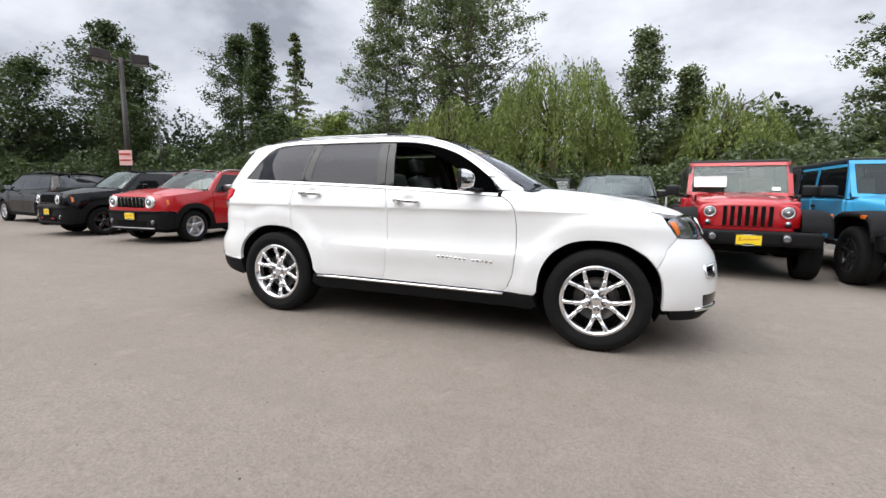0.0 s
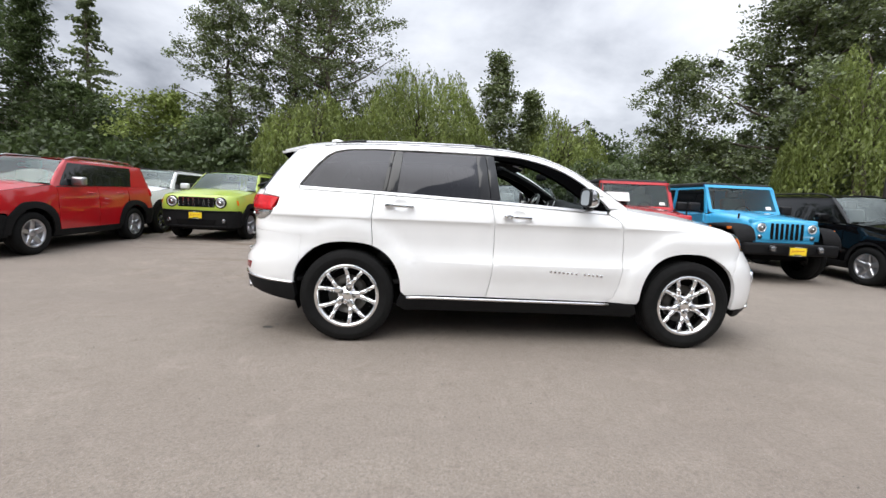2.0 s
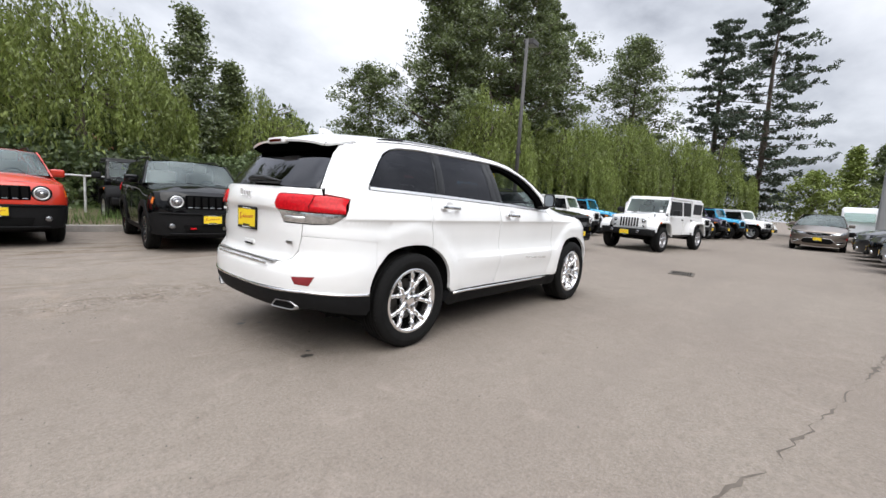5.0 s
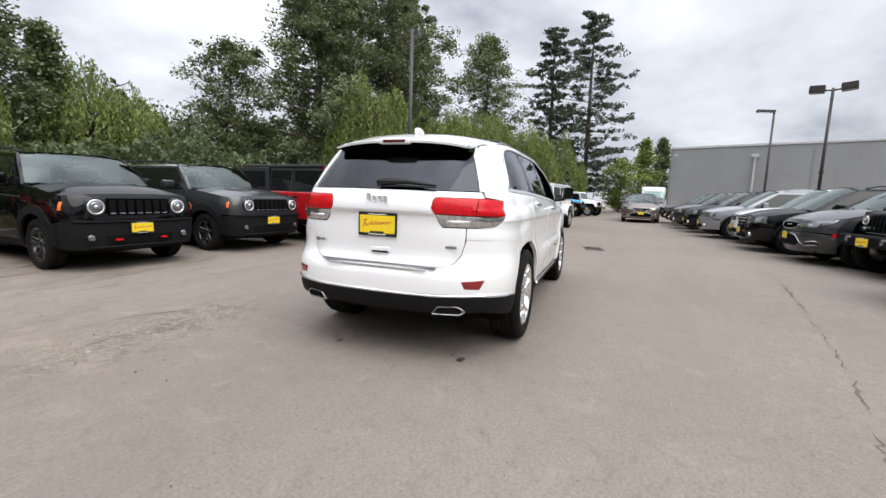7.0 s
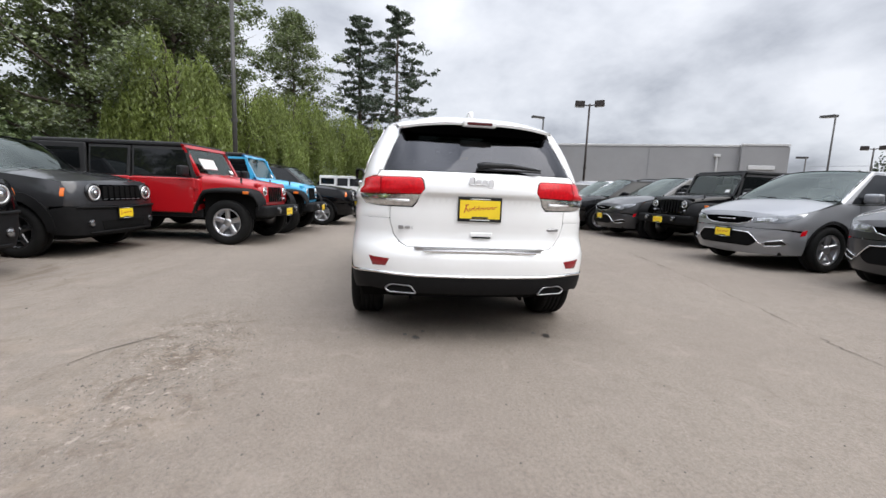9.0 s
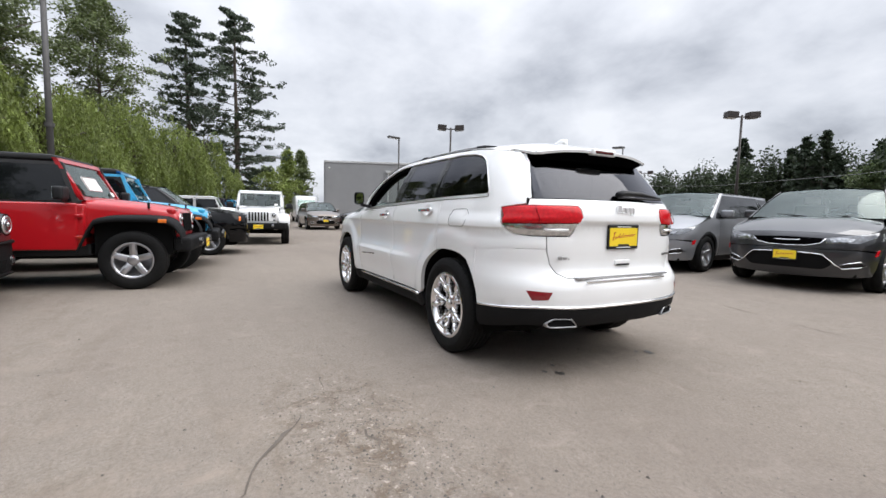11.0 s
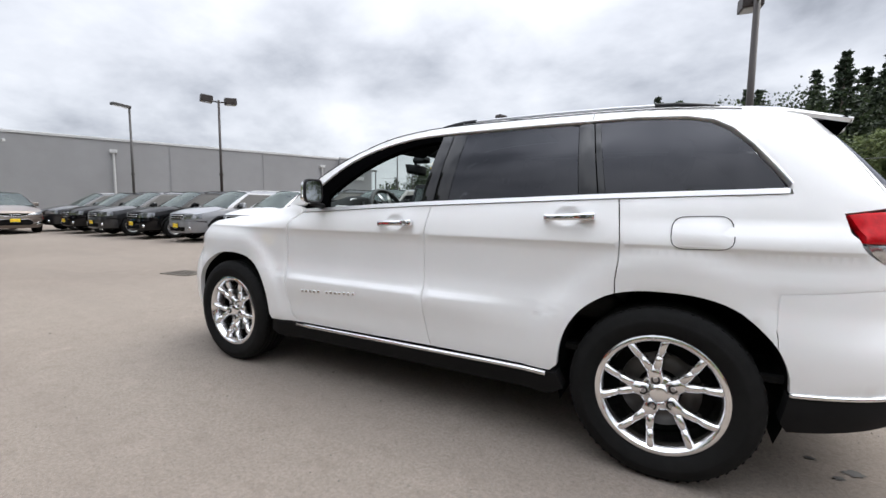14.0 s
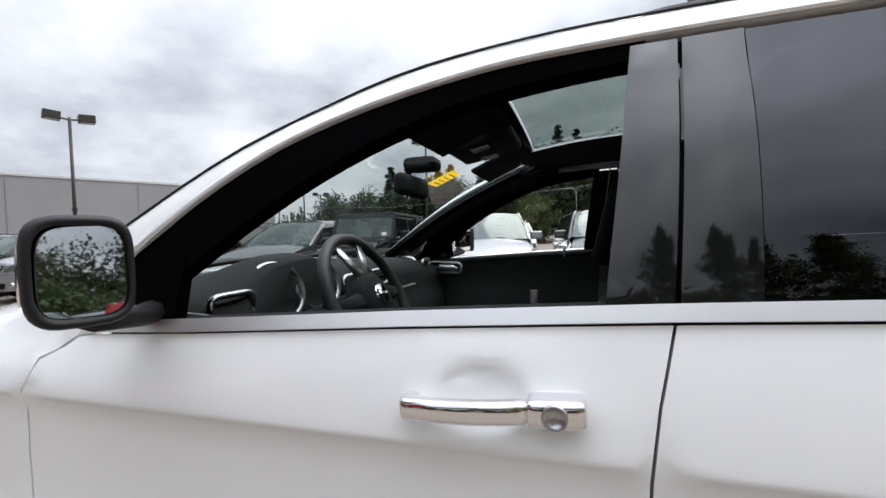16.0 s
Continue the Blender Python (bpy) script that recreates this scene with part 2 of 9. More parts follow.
def bm_path(points, r, seg=8, bm=None, flat=1.0, closed=False):
    """A round bar that follows points. flat: its height over its width."""
    bm = bm or bmesh.new()
    pts = [Vector(p) for p in points]
    rings, n = [], len(pts)
    for i, p in enumerate(pts):
        d = (pts[(i + 1) % n] - pts[i - 1]) if closed else (pts[min(i + 1, n - 1)] - pts[max(i - 1, 0)])
        side = d.cross(Vector((0, 0, 1)))
        side = side.normalized() if side.length > 1e-6 else Vector((0, 1, 0))
        up = side.cross(d).normalized()
        rr = r[i] if isinstance(r, (list, tuple)) else r
        rings.append([bm.verts.new(p + side * (rr * math.cos(k / seg * math.tau)) + up * (rr * flat * math.sin(k / seg * math.tau))) for k in range(seg)])
    for i in range(n if closed else n - 1):
        a, b = rings[i], rings[(i + 1) % n]
        for k in range(seg):
            bm.faces.new((a[k], a[(k + 1) % seg], b[(k + 1) % seg], b[k]))
    if not closed:
        bm.faces.new(rings[0][::-1]), bm.faces.new(rings[-1])
    bmesh.ops.recalc_face_normals(bm, faces=bm.faces)
    return bm


def bm_lathe(profile, seg=48, axis="y", bm=None):
    """Turns (radius, height) round an axis."""
    bm = bm or bmesh.new()
    rings = []
    for r, h in profile:
        ring = []
        for k in range(seg):
            c, s = r * math.cos(k / seg * math.tau), r * math.sin(k / seg * math.tau)
            ring.append(bm.verts.new((c, h, s) if axis == "y" else (c, s, h)))
        rings.append(ring)
    for a, b in zip(rings, rings[1:]):
        for k in range(seg):
            bm.faces.new((a[k], a[(k + 1) % seg], b[(k + 1) % seg], b[k]))
    bmesh.ops.recalc_face_normals(bm, faces=bm.faces)
    return bm


def curve_at(points, x):
    """Smooth value at x through (x, value) pairs in rising x."""
    if x <= points[0][0]:
        return points[0][1]
    if x >= points[-1][0]:
        return points[-1][1]
    for i in range(len(points) - 1):
        (x0, y0), (x1, y1) = points[i], points[i + 1]
        if x0 <= x <= x1:
            h = x1 - x0
            m0 = (y1 - points[i - 1][1]) / (x1 - points[i - 1][0]) if i else (y1 - y0) / h
            m1 = (points[i + 2][1] - y0) / (points[i + 2][0] - x0) if i + 2 < len(points) else (y1 - y0) / h
            t = (x - x0) / h
            return (2 * t**3 - 3 * t**2 + 1) * y0 + (t**3 - 2 * t**2 + t) * h * m0 + (-2 * t**3 + 3 * t**2) * y1 + (t**3 - t**2) * h * m1


def line_at(points, x):
    return float(np.interp(x, [p[0] for p in points], [p[1] for p in points]))


def dense(poly, step):
    out = []
    for (x0, z0), (x1, z1) in zip(poly, poly[1:] + poly[:1]):
        n = max(1, int(math.hypot(x1 - x0, z1 - z0) / step + 0.5))
        out += [(x0 + (x1 - x0) * k / n, z0 + (z1 - z0) * k / n) for k in range(n)]
    return out


def inside(poly, x, z):
    hit = False
    for (x0, z0), (x1, z1) in zip(poly, poly[1:] + poly[:1]):
        if (z0 > z) != (z1 > z) and x < (x1 - x0) * (z - z0) / (z1 - z0) + x0:
            hit = not hit
    return hit


def rounded(poly, radius, seg=4):
    """Rounds the corners of a polygon."""
    out, n = [], len(poly)
    for i in range(n):
        p, a, b = Vector(poly[i]), Vector(poly[i - 1]), Vector(poly[(i + 1) % n])
        da, db = (a - p), (b - p)
        r = min(radius, da.length * 0.45, db.length * 0.45)
        s, e = p + da.normalized() * r, p + db.normalized() * r
        for k in range(seg + 1):
            t = k / seg
            out.append(tuple((1 - t) ** 2 * s + 2 * t * (1 - t) * p + t * t * e))
    return out


def skin(name, poly, surf, mat, thick=0.02, step=0.05, rows=(), lift=0.0, roll=0.003, mirror=False, parent=None, label="", flip=True, fine=()):
    """A panel: the outline poly, given in the surface's own two coordinates, filled and laid on surf(a, b), with edges turned inwards by thick."""
    edge = dense(poly, step)
    xs, zs = [p[0] for p in edge], [p[1] for p in edge]
    pts = list(edge)
    levels = sorted(set([*rows, *np.arange(min(zs) + step * 0.5, max(zs), step)]))
    kept = []
    for z in levels:
        if kept and z - kept[-1] < step * 0.35 and z not in rows:
            continue
        kept.append(z)
    earr = np.array(edge)
    for k, z in enumerate(kept):
        for x in np.arange(min(xs) + step * (0.5 if k % 2 else 0.25), max(xs), step):
            if inside(poly, x, z) and np.hypot(earr[:, 0] - x, earr[:, 1] - z).min() > step * 0.42:
                pts.append((x, z))
    for x0, z0, x1, z1, d in fine:
        pts = pts[:len(edge)] + [p for p in pts[len(edge):] if not (x0 - d < p[0] < x1 + d and z0 - d < p[1] < z1 + d)]
        pts += [(x, z) for x in np.arange(x0, x1, d) for z in np.arange(z0, z1, d)]
    n = len(edge)
    keep = []
    for z in rows:
        on = sorted((p[0], i) for i, p in enumerate(pts) if i >= n and abs(p[1] - z) < 1e-7)
        keep += [(i, j) for (x0, i), (x1, j) in zip(on, on[1:]) if x1 - x0 < step * 1.6]
    res = delaunay_2d_cdt([Vector(p) for p in pts], [(i, (i + 1) % n) for i in range(n)] + keep, [], 1, 1e-6)
    flat, tris = res[0], [tuple(f)[::-1] if flip else tuple(f) for f in res[2]]
    verts, normals, h = [], [], 0.004
    for p in flat:
        c, u, v = surf(p.x, p.y), surf(p.x + h, p.y) - surf(p.x - h, p.y), surf(p.x, p.y + h) - surf(p.x, p.y - h)
        nn = v.cross(u) if flip else u.cross(v)
        nn = nn.normalized() if nn.length > 1e-9 else Vector((0, 1, 0))
        verts.append(c + nn * lift), normals.append(nn)
    count = {}
    for f in tris:
        for k in range(3):
            e = (f[k], f[(k + 1) % 3])
            count[e] = 1
    border = [e for e in count if (e[1], e[0]) not in count]
    rim = {i for e in border for i in e}
    for i in rim:
        verts[i] = verts[i] - normals[i] * roll
    faces, nt = list(tris), len(tris)
    if thick:
        top, low = {}, {}
        for i in rim:
            top[i] = len(verts)
            verts.append(verts[i].copy())
            low[i] = len(verts)
            verts.append(verts[i] - normals[i] * thick)
        faces += [(top[b], top[a], low[a], low[b]) for a, b in border]
    made = []
    for sign in (1, -1) if mirror else (1,):
        vs = [(v.x, v.y * sign, v.z) for v in verts]
        # outward side follows the surface's own normal
        fs = faces if sign > 0 else [f[::-1] for f in faces]
        me = mesh_from(name, vs, fs, mat, True, nt)
        made.append(part(name, me, mat, parent, label))
    return made


def strip(name, pts, width, height, mat, parent=None, label="", mirror=False, seg=6):
    """A moulding along points, width across and height proud."""
    made = []
    for sign in (1, -1) if mirror else (1,):
        bm = bm_path([(p[0], p[1] * sign, p[2]) for p in pts], width / 2, seg, None, height / width)
        made.append(part(name, bm, mat, parent, label, True))
    return made


def text_part(name, words, size, mat, m, parent, depth=0.002, shear=0.0, label=""):
    cu = bpy.data.curves.new(name, "FONT")
    cu.body, cu.size, cu.extrude, cu.shear = words, size, depth, shear
    cu.align_x, cu.align_y = "CENTER", "CENTER"
    tmp = bpy.data.objects.new(name, cu)
    me = bpy.data.meshes.new_from_object(tmp)
    bpy.data.objects.remove(tmp)
    me.transform(m)
    me.materials.clear()
    me.materials.append(mat)
    return part(name, me, mat, parent, label)

# ---- body surfaces ----


class Wrap:
    """The skin of a car's body: a ring round it at each height, side by side with the numbers that shape it.
    a runs along the flank as x, then round the corners to the middle of the rear (falling) and of the nose (rising)."""

    def __init__(self, side, rear_x, nose_x, xa, xb, nr=4.0, nf=3.0, extra=None, ref=0.7):
        self.side, self.rear_x, self.nose_x, self.xa, self.xb, self.nr, self.nf, self.extra = side, rear_x, nose_x, xa, xb, nr, nf, extra
        self.tables = {}
        for key, n, reach in (("r", nr, xa - curve_at(rear_x, ref)), ("f", nf, curve_at(nose_x, ref) - xb)):
            th = np.linspace(0, math.pi / 2, 400)
            w = self.width(xa if key == "r" else xb, ref)
            px, py = reach * np.sin(th) ** (2 / n), w * np.cos(th) ** (2 / n)
            s = np.concatenate([[0], np.cumsum(np.hypot(np.diff(px), np.diff(py)))])
            self.tables[key] = (s, th)
        self.sr, self.sf = self.tables["r"][0][-1], self.tables["f"][0][-1]

    def width(self, x, z):
        return curve_at(self.side, z) + (self.extra(x, z) if self.extra else 0.0)

    def __call__(self, a, z):
        if self.xa <= a <= self.xb:
            return Vector((a, self.width(a, z), z))
        key = "r" if a < self.xa else "f"
        s, th = self.tables[key]
        d = self.xa - a if key == "r" else a - self.xb
        far = d > s[-1]
        t = float(np.interp(2 * s[-1] - d if far else d, s, th))
        n = self.nr if key == "r" else self.nf
        x0 = self.xa if key == "r" else self.xb
        end = curve_at(self.rear_x if key == "r" else self.nose_x, z)
        x = x0 + (end - x0) * max(math.sin(t), 0) ** (2 / n)
        y = self.width(x0, z) * max(math.cos(t), 0.0) ** (2 / n)
        return Vector((x, -y if far else y, z))

    def r(self, y, z):
        """The outline point of the rear at y, z. y may be negative."""
        w = self.width(self.xa, z)
        t = math.acos(min(1, abs(y) / w) ** (self.nr / 2))
        s, th = self.tables["r"]
        d = float(np.interp(t, th, s))
        return (self.xa - (2 * s[-1] - d if y < 0 else d), z)

    def f(self, y, z):
        w = self.width(self.xb, z)
        t = math.acos(min(1, abs(y) / w) ** (self.nf / 2))
        s, th = self.tables["f"]
        d = float(np.interp(t, th, s))
        return (self.xb + (2 * s[-1] - d if y < 0 else d), z)

    def p(self, x, z):
        """The outline point of the flank at x, z, round the corners too."""
        if x < self.xa:
            end = curve_at(self.rear_x, z)
            t = math.asin(min(1, (self.xa - x) / (self.xa - end)) ** (self.nr / 2))
            return (self.xa - float(np.interp(t, self.tables["r"][1], self.tables["r"][0])), z)
        if x > self.xb:
            end = curve_at(self.nose_x, z)
            t = math.asin(min(1, (x - self.xb) / (end - self.xb)) ** (self.nf / 2))
            return (self.xb + float(np.interp(t, self.tables["f"][1], self.tables["f"][0])), z)
        return (x, z)


def square_arc(cx, cz, rx, rz, a0, a1, n=14, power=0.8):
    """A wheel arch with squared shoulders."""
    out = []
    for k in range(n + 1):
        c, s = math.cos(radians(a0 + (a1 - a0) * k / n)), math.sin(radians(a0 + (a1 - a0) * k / n))
        out.append((cx + rx * math.copysign(abs(c) ** power, c), cz + rz * math.copysign(abs(s) ** power, s)))
    return out


def arc(cx, cz, rx, rz, a0, a1, n=14):
    return [(cx + rx * math.cos(radians(a0 + (a1 - a0) * k / n)), cz + rz * math.sin(radians(a0 + (a1 - a0) * k / n))) for k in range(n + 1)]


# ---- wheels ----


def tyre_mesh(r, rim_r, w):
    """A tyre on its side: y is its axle, the outer face at +w/2."""
    h = w / 2
    prof = [(rim_r, -h * 0.78), (rim_r + 0.012, -h * 0.9), ((r + rim_r) / 2, -h), (r - 0.035, -h * 0.97), (r - 0.012, -h * 0.88), (r, -h * 0.7)]
    for g in (-0.42, -0.14, 0.14, 0.42):
        prof += [(r, h * (g - 0.05)), (r - 0.007, h * (g - 0.03)), (r - 0.007, h * (g + 0.03)), (r, h * (g + 0.05))]
    prof += [(r, h * 0.7), (r - 0.012, h * 0.88), (r - 0.035, h * 0.97), (r - 0.05, h * 0.985), (r - 0.053, h * 1.0), ((r + rim_r) / 2, h), (rim_r + 0.014, h * 0.92), (rim_r + 0.004, h * 0.86), (rim_r, h * 0.78)]
    bm = bm_lathe(prof, 56)
    # shoulder blocks
    for k in range(60):
        a = k / 60 * math.tau
        for s in (-1, 1):
            rot = Matrix.Rotation(-a, 3, "Y")
            bm_box(0.012, h * 0.13, 0.004, rot @ Vector((0, s * h * 0.70, r - 0.0015)), 0, 1, bm, rot)
    return bm


def spoke_bar(bm, a0, r0, a1, r1, w0, w1, y0, y1, depth):
    """One spoke in the wheel's plane from angle a0 at radius r0 to a1 at r1, ridged along its middle."""
    p0 = Vector((r0 * math.cos(a0), 0, r0 * math.sin(a0)))
    p1 = Vector((r1 * math.cos(a1), 0, r1 * math.sin(a1)))
    d = (p1 - p0).normalized()
    n = Vector((-d.z, 0, d.x))
    rows = []
    for k in range(5):
        t = k / 4
        p, w, y = p0.lerp(p1, t), w0 + (w1 - w0) * t, y0 + (y1 - y0) * t + 0.010 * math.sin(math.pi * t)
        rows.append([bm.verts.new(p + n * (w * o) + Vector((0, y - dd, 0))) for o, dd in ((-0.56, depth), (-0.53, 0.016), (-0.40, 0.005), (0.0, 0.0), (0.40, 0.005), (0.53, 0.016), (0.56, depth))])
    for a, b in zip(rows, rows[1:]):
        for k in range(6):
            bm.faces.new((a[k], a[k + 1], b[k + 1], b[k]))
    bm.faces.new(rows[-1][::-1]), bm.faces.new(rows[0])


def wheel(parent, x, y, r, rim_r, w, style, rim_mat, axle=0.0, spin=0.0):
    """A wheel with its outer face towards the side of y."""
    out = 1 if y > 0 else -1
    tyre = part("wheel", tyre_mesh(r, rim_r, w), RUBBER, parent, "black rubber tyre on its rim", True)
    tyre.matrix_basis = pose(x, y - out * w / 2, r + axle, 0, 0, 0 if out > 0 else 180) @ Matrix.Rotation(spin, 4, "Y")
    h = w / 2
    rim = bm_lathe([(rim_r + 0.006, h * 0.88), (rim_r - 0.006, h * 0.93), (rim_r - 0.016, h * 0.90), (rim_r - 0.03, h * 0.55), (rim_r - 0.045, -h * 0.6)], 56)
    part("rim", rim, rim_mat, tyre, "", True)
    bm = bmesh.new()
    if style == "split":
        for k in range(5):
            a = k / 5 * math.tau + math.pi / 2
            for s in (-1, 1):
                spoke_bar(bm, a + s * 0.10, 0.098, a + s * 0.215, 0.168, 0.036, 0.031, h * 0.69, h * 0.79, 0.045)
                spoke_bar(bm, a + s * 0.213, 0.164, a + s * 0.305, rim_r - 0.008, 0.031, 0.030, h * 0.785, h * 0.88, 0.045)
            spoke_bar(bm, a, 0.030, a, 0.122, 0.066, 0.056, h * 0.655, h * 0.70, 0.045)
    elif style == "five":
        for k in range(5):
            a = k / 5 * math.tau + math.pi / 2
            spoke_bar(bm, a, 0.05, a, rim_r - 0.012, 0.085, 0.075, h * 0.6, h * 0.82, 0.05)
    elif style == "ten":
        for k in range(10):
            a = k / 10 * math.tau
            spoke_bar(bm, a, 0.05, a, rim_r - 0.012, 0.035, 0.028, h * 0.6, h * 0.84, 0.04)
    else:
        for k in range(6):
            a = k / 6 * math.tau + 0.3
            for s in (-1, 1):
                spoke_bar(bm, a + s * 0.1, 0.05, a + s * 0.2, rim_r - 0.012, 0.04, 0.03, h * 0.6, h * 0.84, 0.04)
    bmesh.ops.recalc_face_normals(bm, faces=bm.faces)
    part("spokes", bm, rim_mat, tyre, "", style == "split")
    hub = bm_lathe([(0.080, h * 0.35), (0.078, h * 0.60), (0.066, h * 0.64), (0.042, h * 0.66), (0.036, h * 0.745), (0.028, h * 0.765), (0.0005, h * 0.77)], 30)
    part("hub_cap", hub, rim_mat, tyre, "", True)
    for k in range(5):
        a = k / 5 * math.tau + math.pi / 2 + math.pi / 5 * 0
        nut = bm_tube((0.0625 * math.cos(a), h * 0.62, 0.0625 * math.sin(a)), (0.0625 * math.cos(a), h * 0.79, 0.0625 * math.sin(a)), 0.0115, 0.009, 6)
        if style == "split":
            well = bm_lathe([(0.0185, h * 0.60), (0.0185, h * 0.735), (0.0125, h * 0.735)], 18)
            well.transform(Matrix.Translation((0.0625 * math.cos(a), 0, 0.0625 * math.sin(a))))
            part("nut_well", well, BLACK_TRIM, tyre, "", True)
        part("lug_nut", nut, SATIN if rim_mat is not BLACK_ALLOY else RUBBER, tyre)
    part("brake_disc", bm_lathe([(0.09, h * 0.2), (0.165, h * 0.2), (0.165, h * 0.05), (0.09, h * 0.05)], 32), BRAKE, tyre, "", True)
    part("wheel_back", bm_lathe([(rim_r - 0.044, -h * 0.2), (0.0005, -h * 0.2)], 32), UNDERBODY, tyre)
    return tyre


def dealer_plate(parent, m, wide=0.305, high=0.152):
    """A yellow dealer plate in a black frame; m lays its x across, y up, z outwards."""
    frame_bm = bm_box(wide + 0.024, high + 0.030, 0.014, (0, 0, -0.002), 0.004)
    frame_bm.transform(m)
    fr = part("plate_frame", frame_bm, BLACK_TRIM, parent, "black plate frame")
    bm = bm_box(wide, high - 0.012, 0.004, (0, 0, 0.0045), 0.0015, 1)
    bm.transform(m)
    plate = part("plate", bm, PLATE_YELLOW, fr, "yellow dealer plate with dark red script bars")
    bm = bmesh.new()
    slant = Matrix.Rotation(-0.30, 3, "Z")
    bm_box(0.007, 0.058, 0.001, (-wide * 0.36, 0.004, 0.0068), 0, 1, bm, slant)
    bm_box(0.026, 0.007, 0.001, (-wide * 0.33, 0.030, 0.0068), 0, 1, bm, Matrix.Rotation(0.2, 3, "Z"))
    bm_box(0.006, 0.030, 0.001, (-wide * 0.31, -0.006, 0.0068), 0, 1, bm, Matrix.Rotation(0.7, 3, "Z"))
    for k in range(12):
        x = -wide * 0.26 + k * wide * 0.056
        tall = 0.030 if k in (2, 4) else 0.016
        bm_box(0.0055, tall, 0.001, (x, 0.006 + x * 0.08 + (tall - 0.016) / 2, 0.0068), 0, 1, bm, slant)
        bm_box(wide * 0.056, 0.005, 0.001, (x + wide * 0.028, x * 0.08 + (0.011 if k % 2 else 0.0), 0.0069), 0, 1, bm, Matrix.Rotation(0.35, 3, "Z"))
    bm.transform(m)
    part("script", bm, PLATE_RED, fr)
    bm = bm_box(wide * 0.4, high * 0.09, 0.001, (0, -high * 0.40, 0.0068))
    bm.transform(m)
    part("caption", bm, INK, fr)
    for y in (high / 2 + 0.002, -high / 2 - 0.002):
        bm = bm_box(wide * 0.5, 0.006, 0.001, (0, y, 0.0072))
        bm.transform(m)
        part("frame_caption", bm, STICKER_WHITE, fr)
    return fr

# ---- the white estate: the subject ----
ARCH_R, ARCH_F = -1.4575, 1.4575
WHEEL_R = 0.382


def hero_extra(x, z):
    """Flares over the wheels, the plan's taper to nose and tail, and the rounded fender tops."""
    y = 0.0
    for cx in (ARCH_R, ARCH_F):
        d = math.hypot(x - cx, (z - 0.40) * 0.98)
        if z < 1.02:
            f = min(1.0, max(0.0, (0.625 - d) / 0.085))
            y += 0.020 * f * f * (3 - 2 * f)
    if x > 0.75:
        k = min(1.0, (x - 0.75) / 0.5)
        top = line_at(((0.75, 1.215), (0.95, 1.185), (1.26, 1.14), (1.54, 1.10), (1.82, 1.05), (2.1, 1.0)), x)
        u = max(0.0, (z - (top - 0.20)) / 0.20)
        y -= k * 0.095 * u * u
    if z > 1.1:
        y -= 0.03 * max(0.0, x - 0.1) ** 1.5
        y -= 0.035 * max(0.0, -x - 0.9) ** 1.6
    else:
        y -= 0.012 * max(0.0, x - 0.9) ** 2
    if x < -1.42:
        y -= 0.24 * (-1.42 - x) ** 2
    # ledge along the lower doors, fading towards the rear wheel
    fade = min(1.0, max(0.0, (x + 0.92) / 0.60))
    fade = fade * fade * (3 - 2 * fade) * min(1.0, max(0.0, (0.98 - x) / 0.25))
    y += 0.026 * fade * line_at(((0.52, 0.0), (0.66, 0.88), (0.694, 1.0), (0.730, 0.06), (0.76, 0.0)), z)
    # recesses behind the door handles
    for hx, hz in HANDLES:
        q = ((x - hx) / 0.062) ** 2 + ((z - hz) / 0.044) ** 2
        if q < 1:
            y -= 0.013 * (1 - q) ** 0.7
    return y


HANDLES = ((-0.060, 1.092), (-1.035, 1.143))
HERO_SIDE = ((0.20, 0.84), (0.30, 0.885), (0.36, 0.905), (0.42, 0.918), (0.54, 0.928), (0.64, 0.932), (0.74, 0.922), (0.80, 0.911), (0.95, 0.9150), (1.000, 0.9185), (1.015, 0.9225),
             (1.027, 0.9298), (1.036, 0.9292), (1.08, 0.9215), (1.14, 0.908), (1.215, 0.886), (1.26, 0.873), (1.32, 0.853), (1.40, 0.822), (1.48, 0.783), (1.55, 0.741), (1.60, 0.716), (1.64, 0.688), (1.68, 0.640))
HERO_REAR = ((0.20, -2.30), (0.34, -2.37), (0.44, -2.42), (0.52, -2.435), (0.62, -2.435), (0.66, -2.43), (0.70, -2.40), (0.74, -2.362), (0.90, -2.366), (1.05, -2.366), (1.075, -2.388), (1.10, -2.390), (1.20, -2.36), (1.30, -2.275), (1.40, -2.19), (1.50, -2.10), (1.60, -2.01), (1.68, -1.93))
HERO_NOSE = ((0.18, 2.22), (0.30, 2.33), (0.45, 2.355), (0.60, 2.35), (0.74, 2.31), (0.84, 2.235), (0.95, 2.19), (1.02, 2.13), (1.10, 2.02))
HB = Wrap(HERO_SIDE, HERO_REAR, HERO_NOSE, -1.72, 1.42, 3.1, 3.0, hero_extra)
ROWS = (0.66, 0.685, 0.694, 0.703, 0.721, 0.730, 0.745, 1.012, 1.022, 1.027, 1.032, 1.042)

hero = thing("station_wagon", Matrix(), "white four-door SUV with polished wheels and lowered front windows", "car")


def belt(x):
    return line_at(((-2.0, 1.268), (-1.85, 1.262), (-1.2, 1.243), (-0.29, 1.209), (0.06, 1.193), (0.49, 1.168), (0.68, 1.160), (0.95, 1.150)), x)


GUT = ((-2.02, 1.555), (-1.85, 1.590), (-1.60, 1.622), (-1.35, 1.640), (-1.10, 1.648), (-0.60, 1.652), (-0.33, 1.650), (-0.12, 1.637), (0.13, 1.594), (0.40, 1.492), (0.62, 1.366), (0.80, 1.255), (0.92, 1.180))


def gutter(x):
    return curve_at(GUT, x)


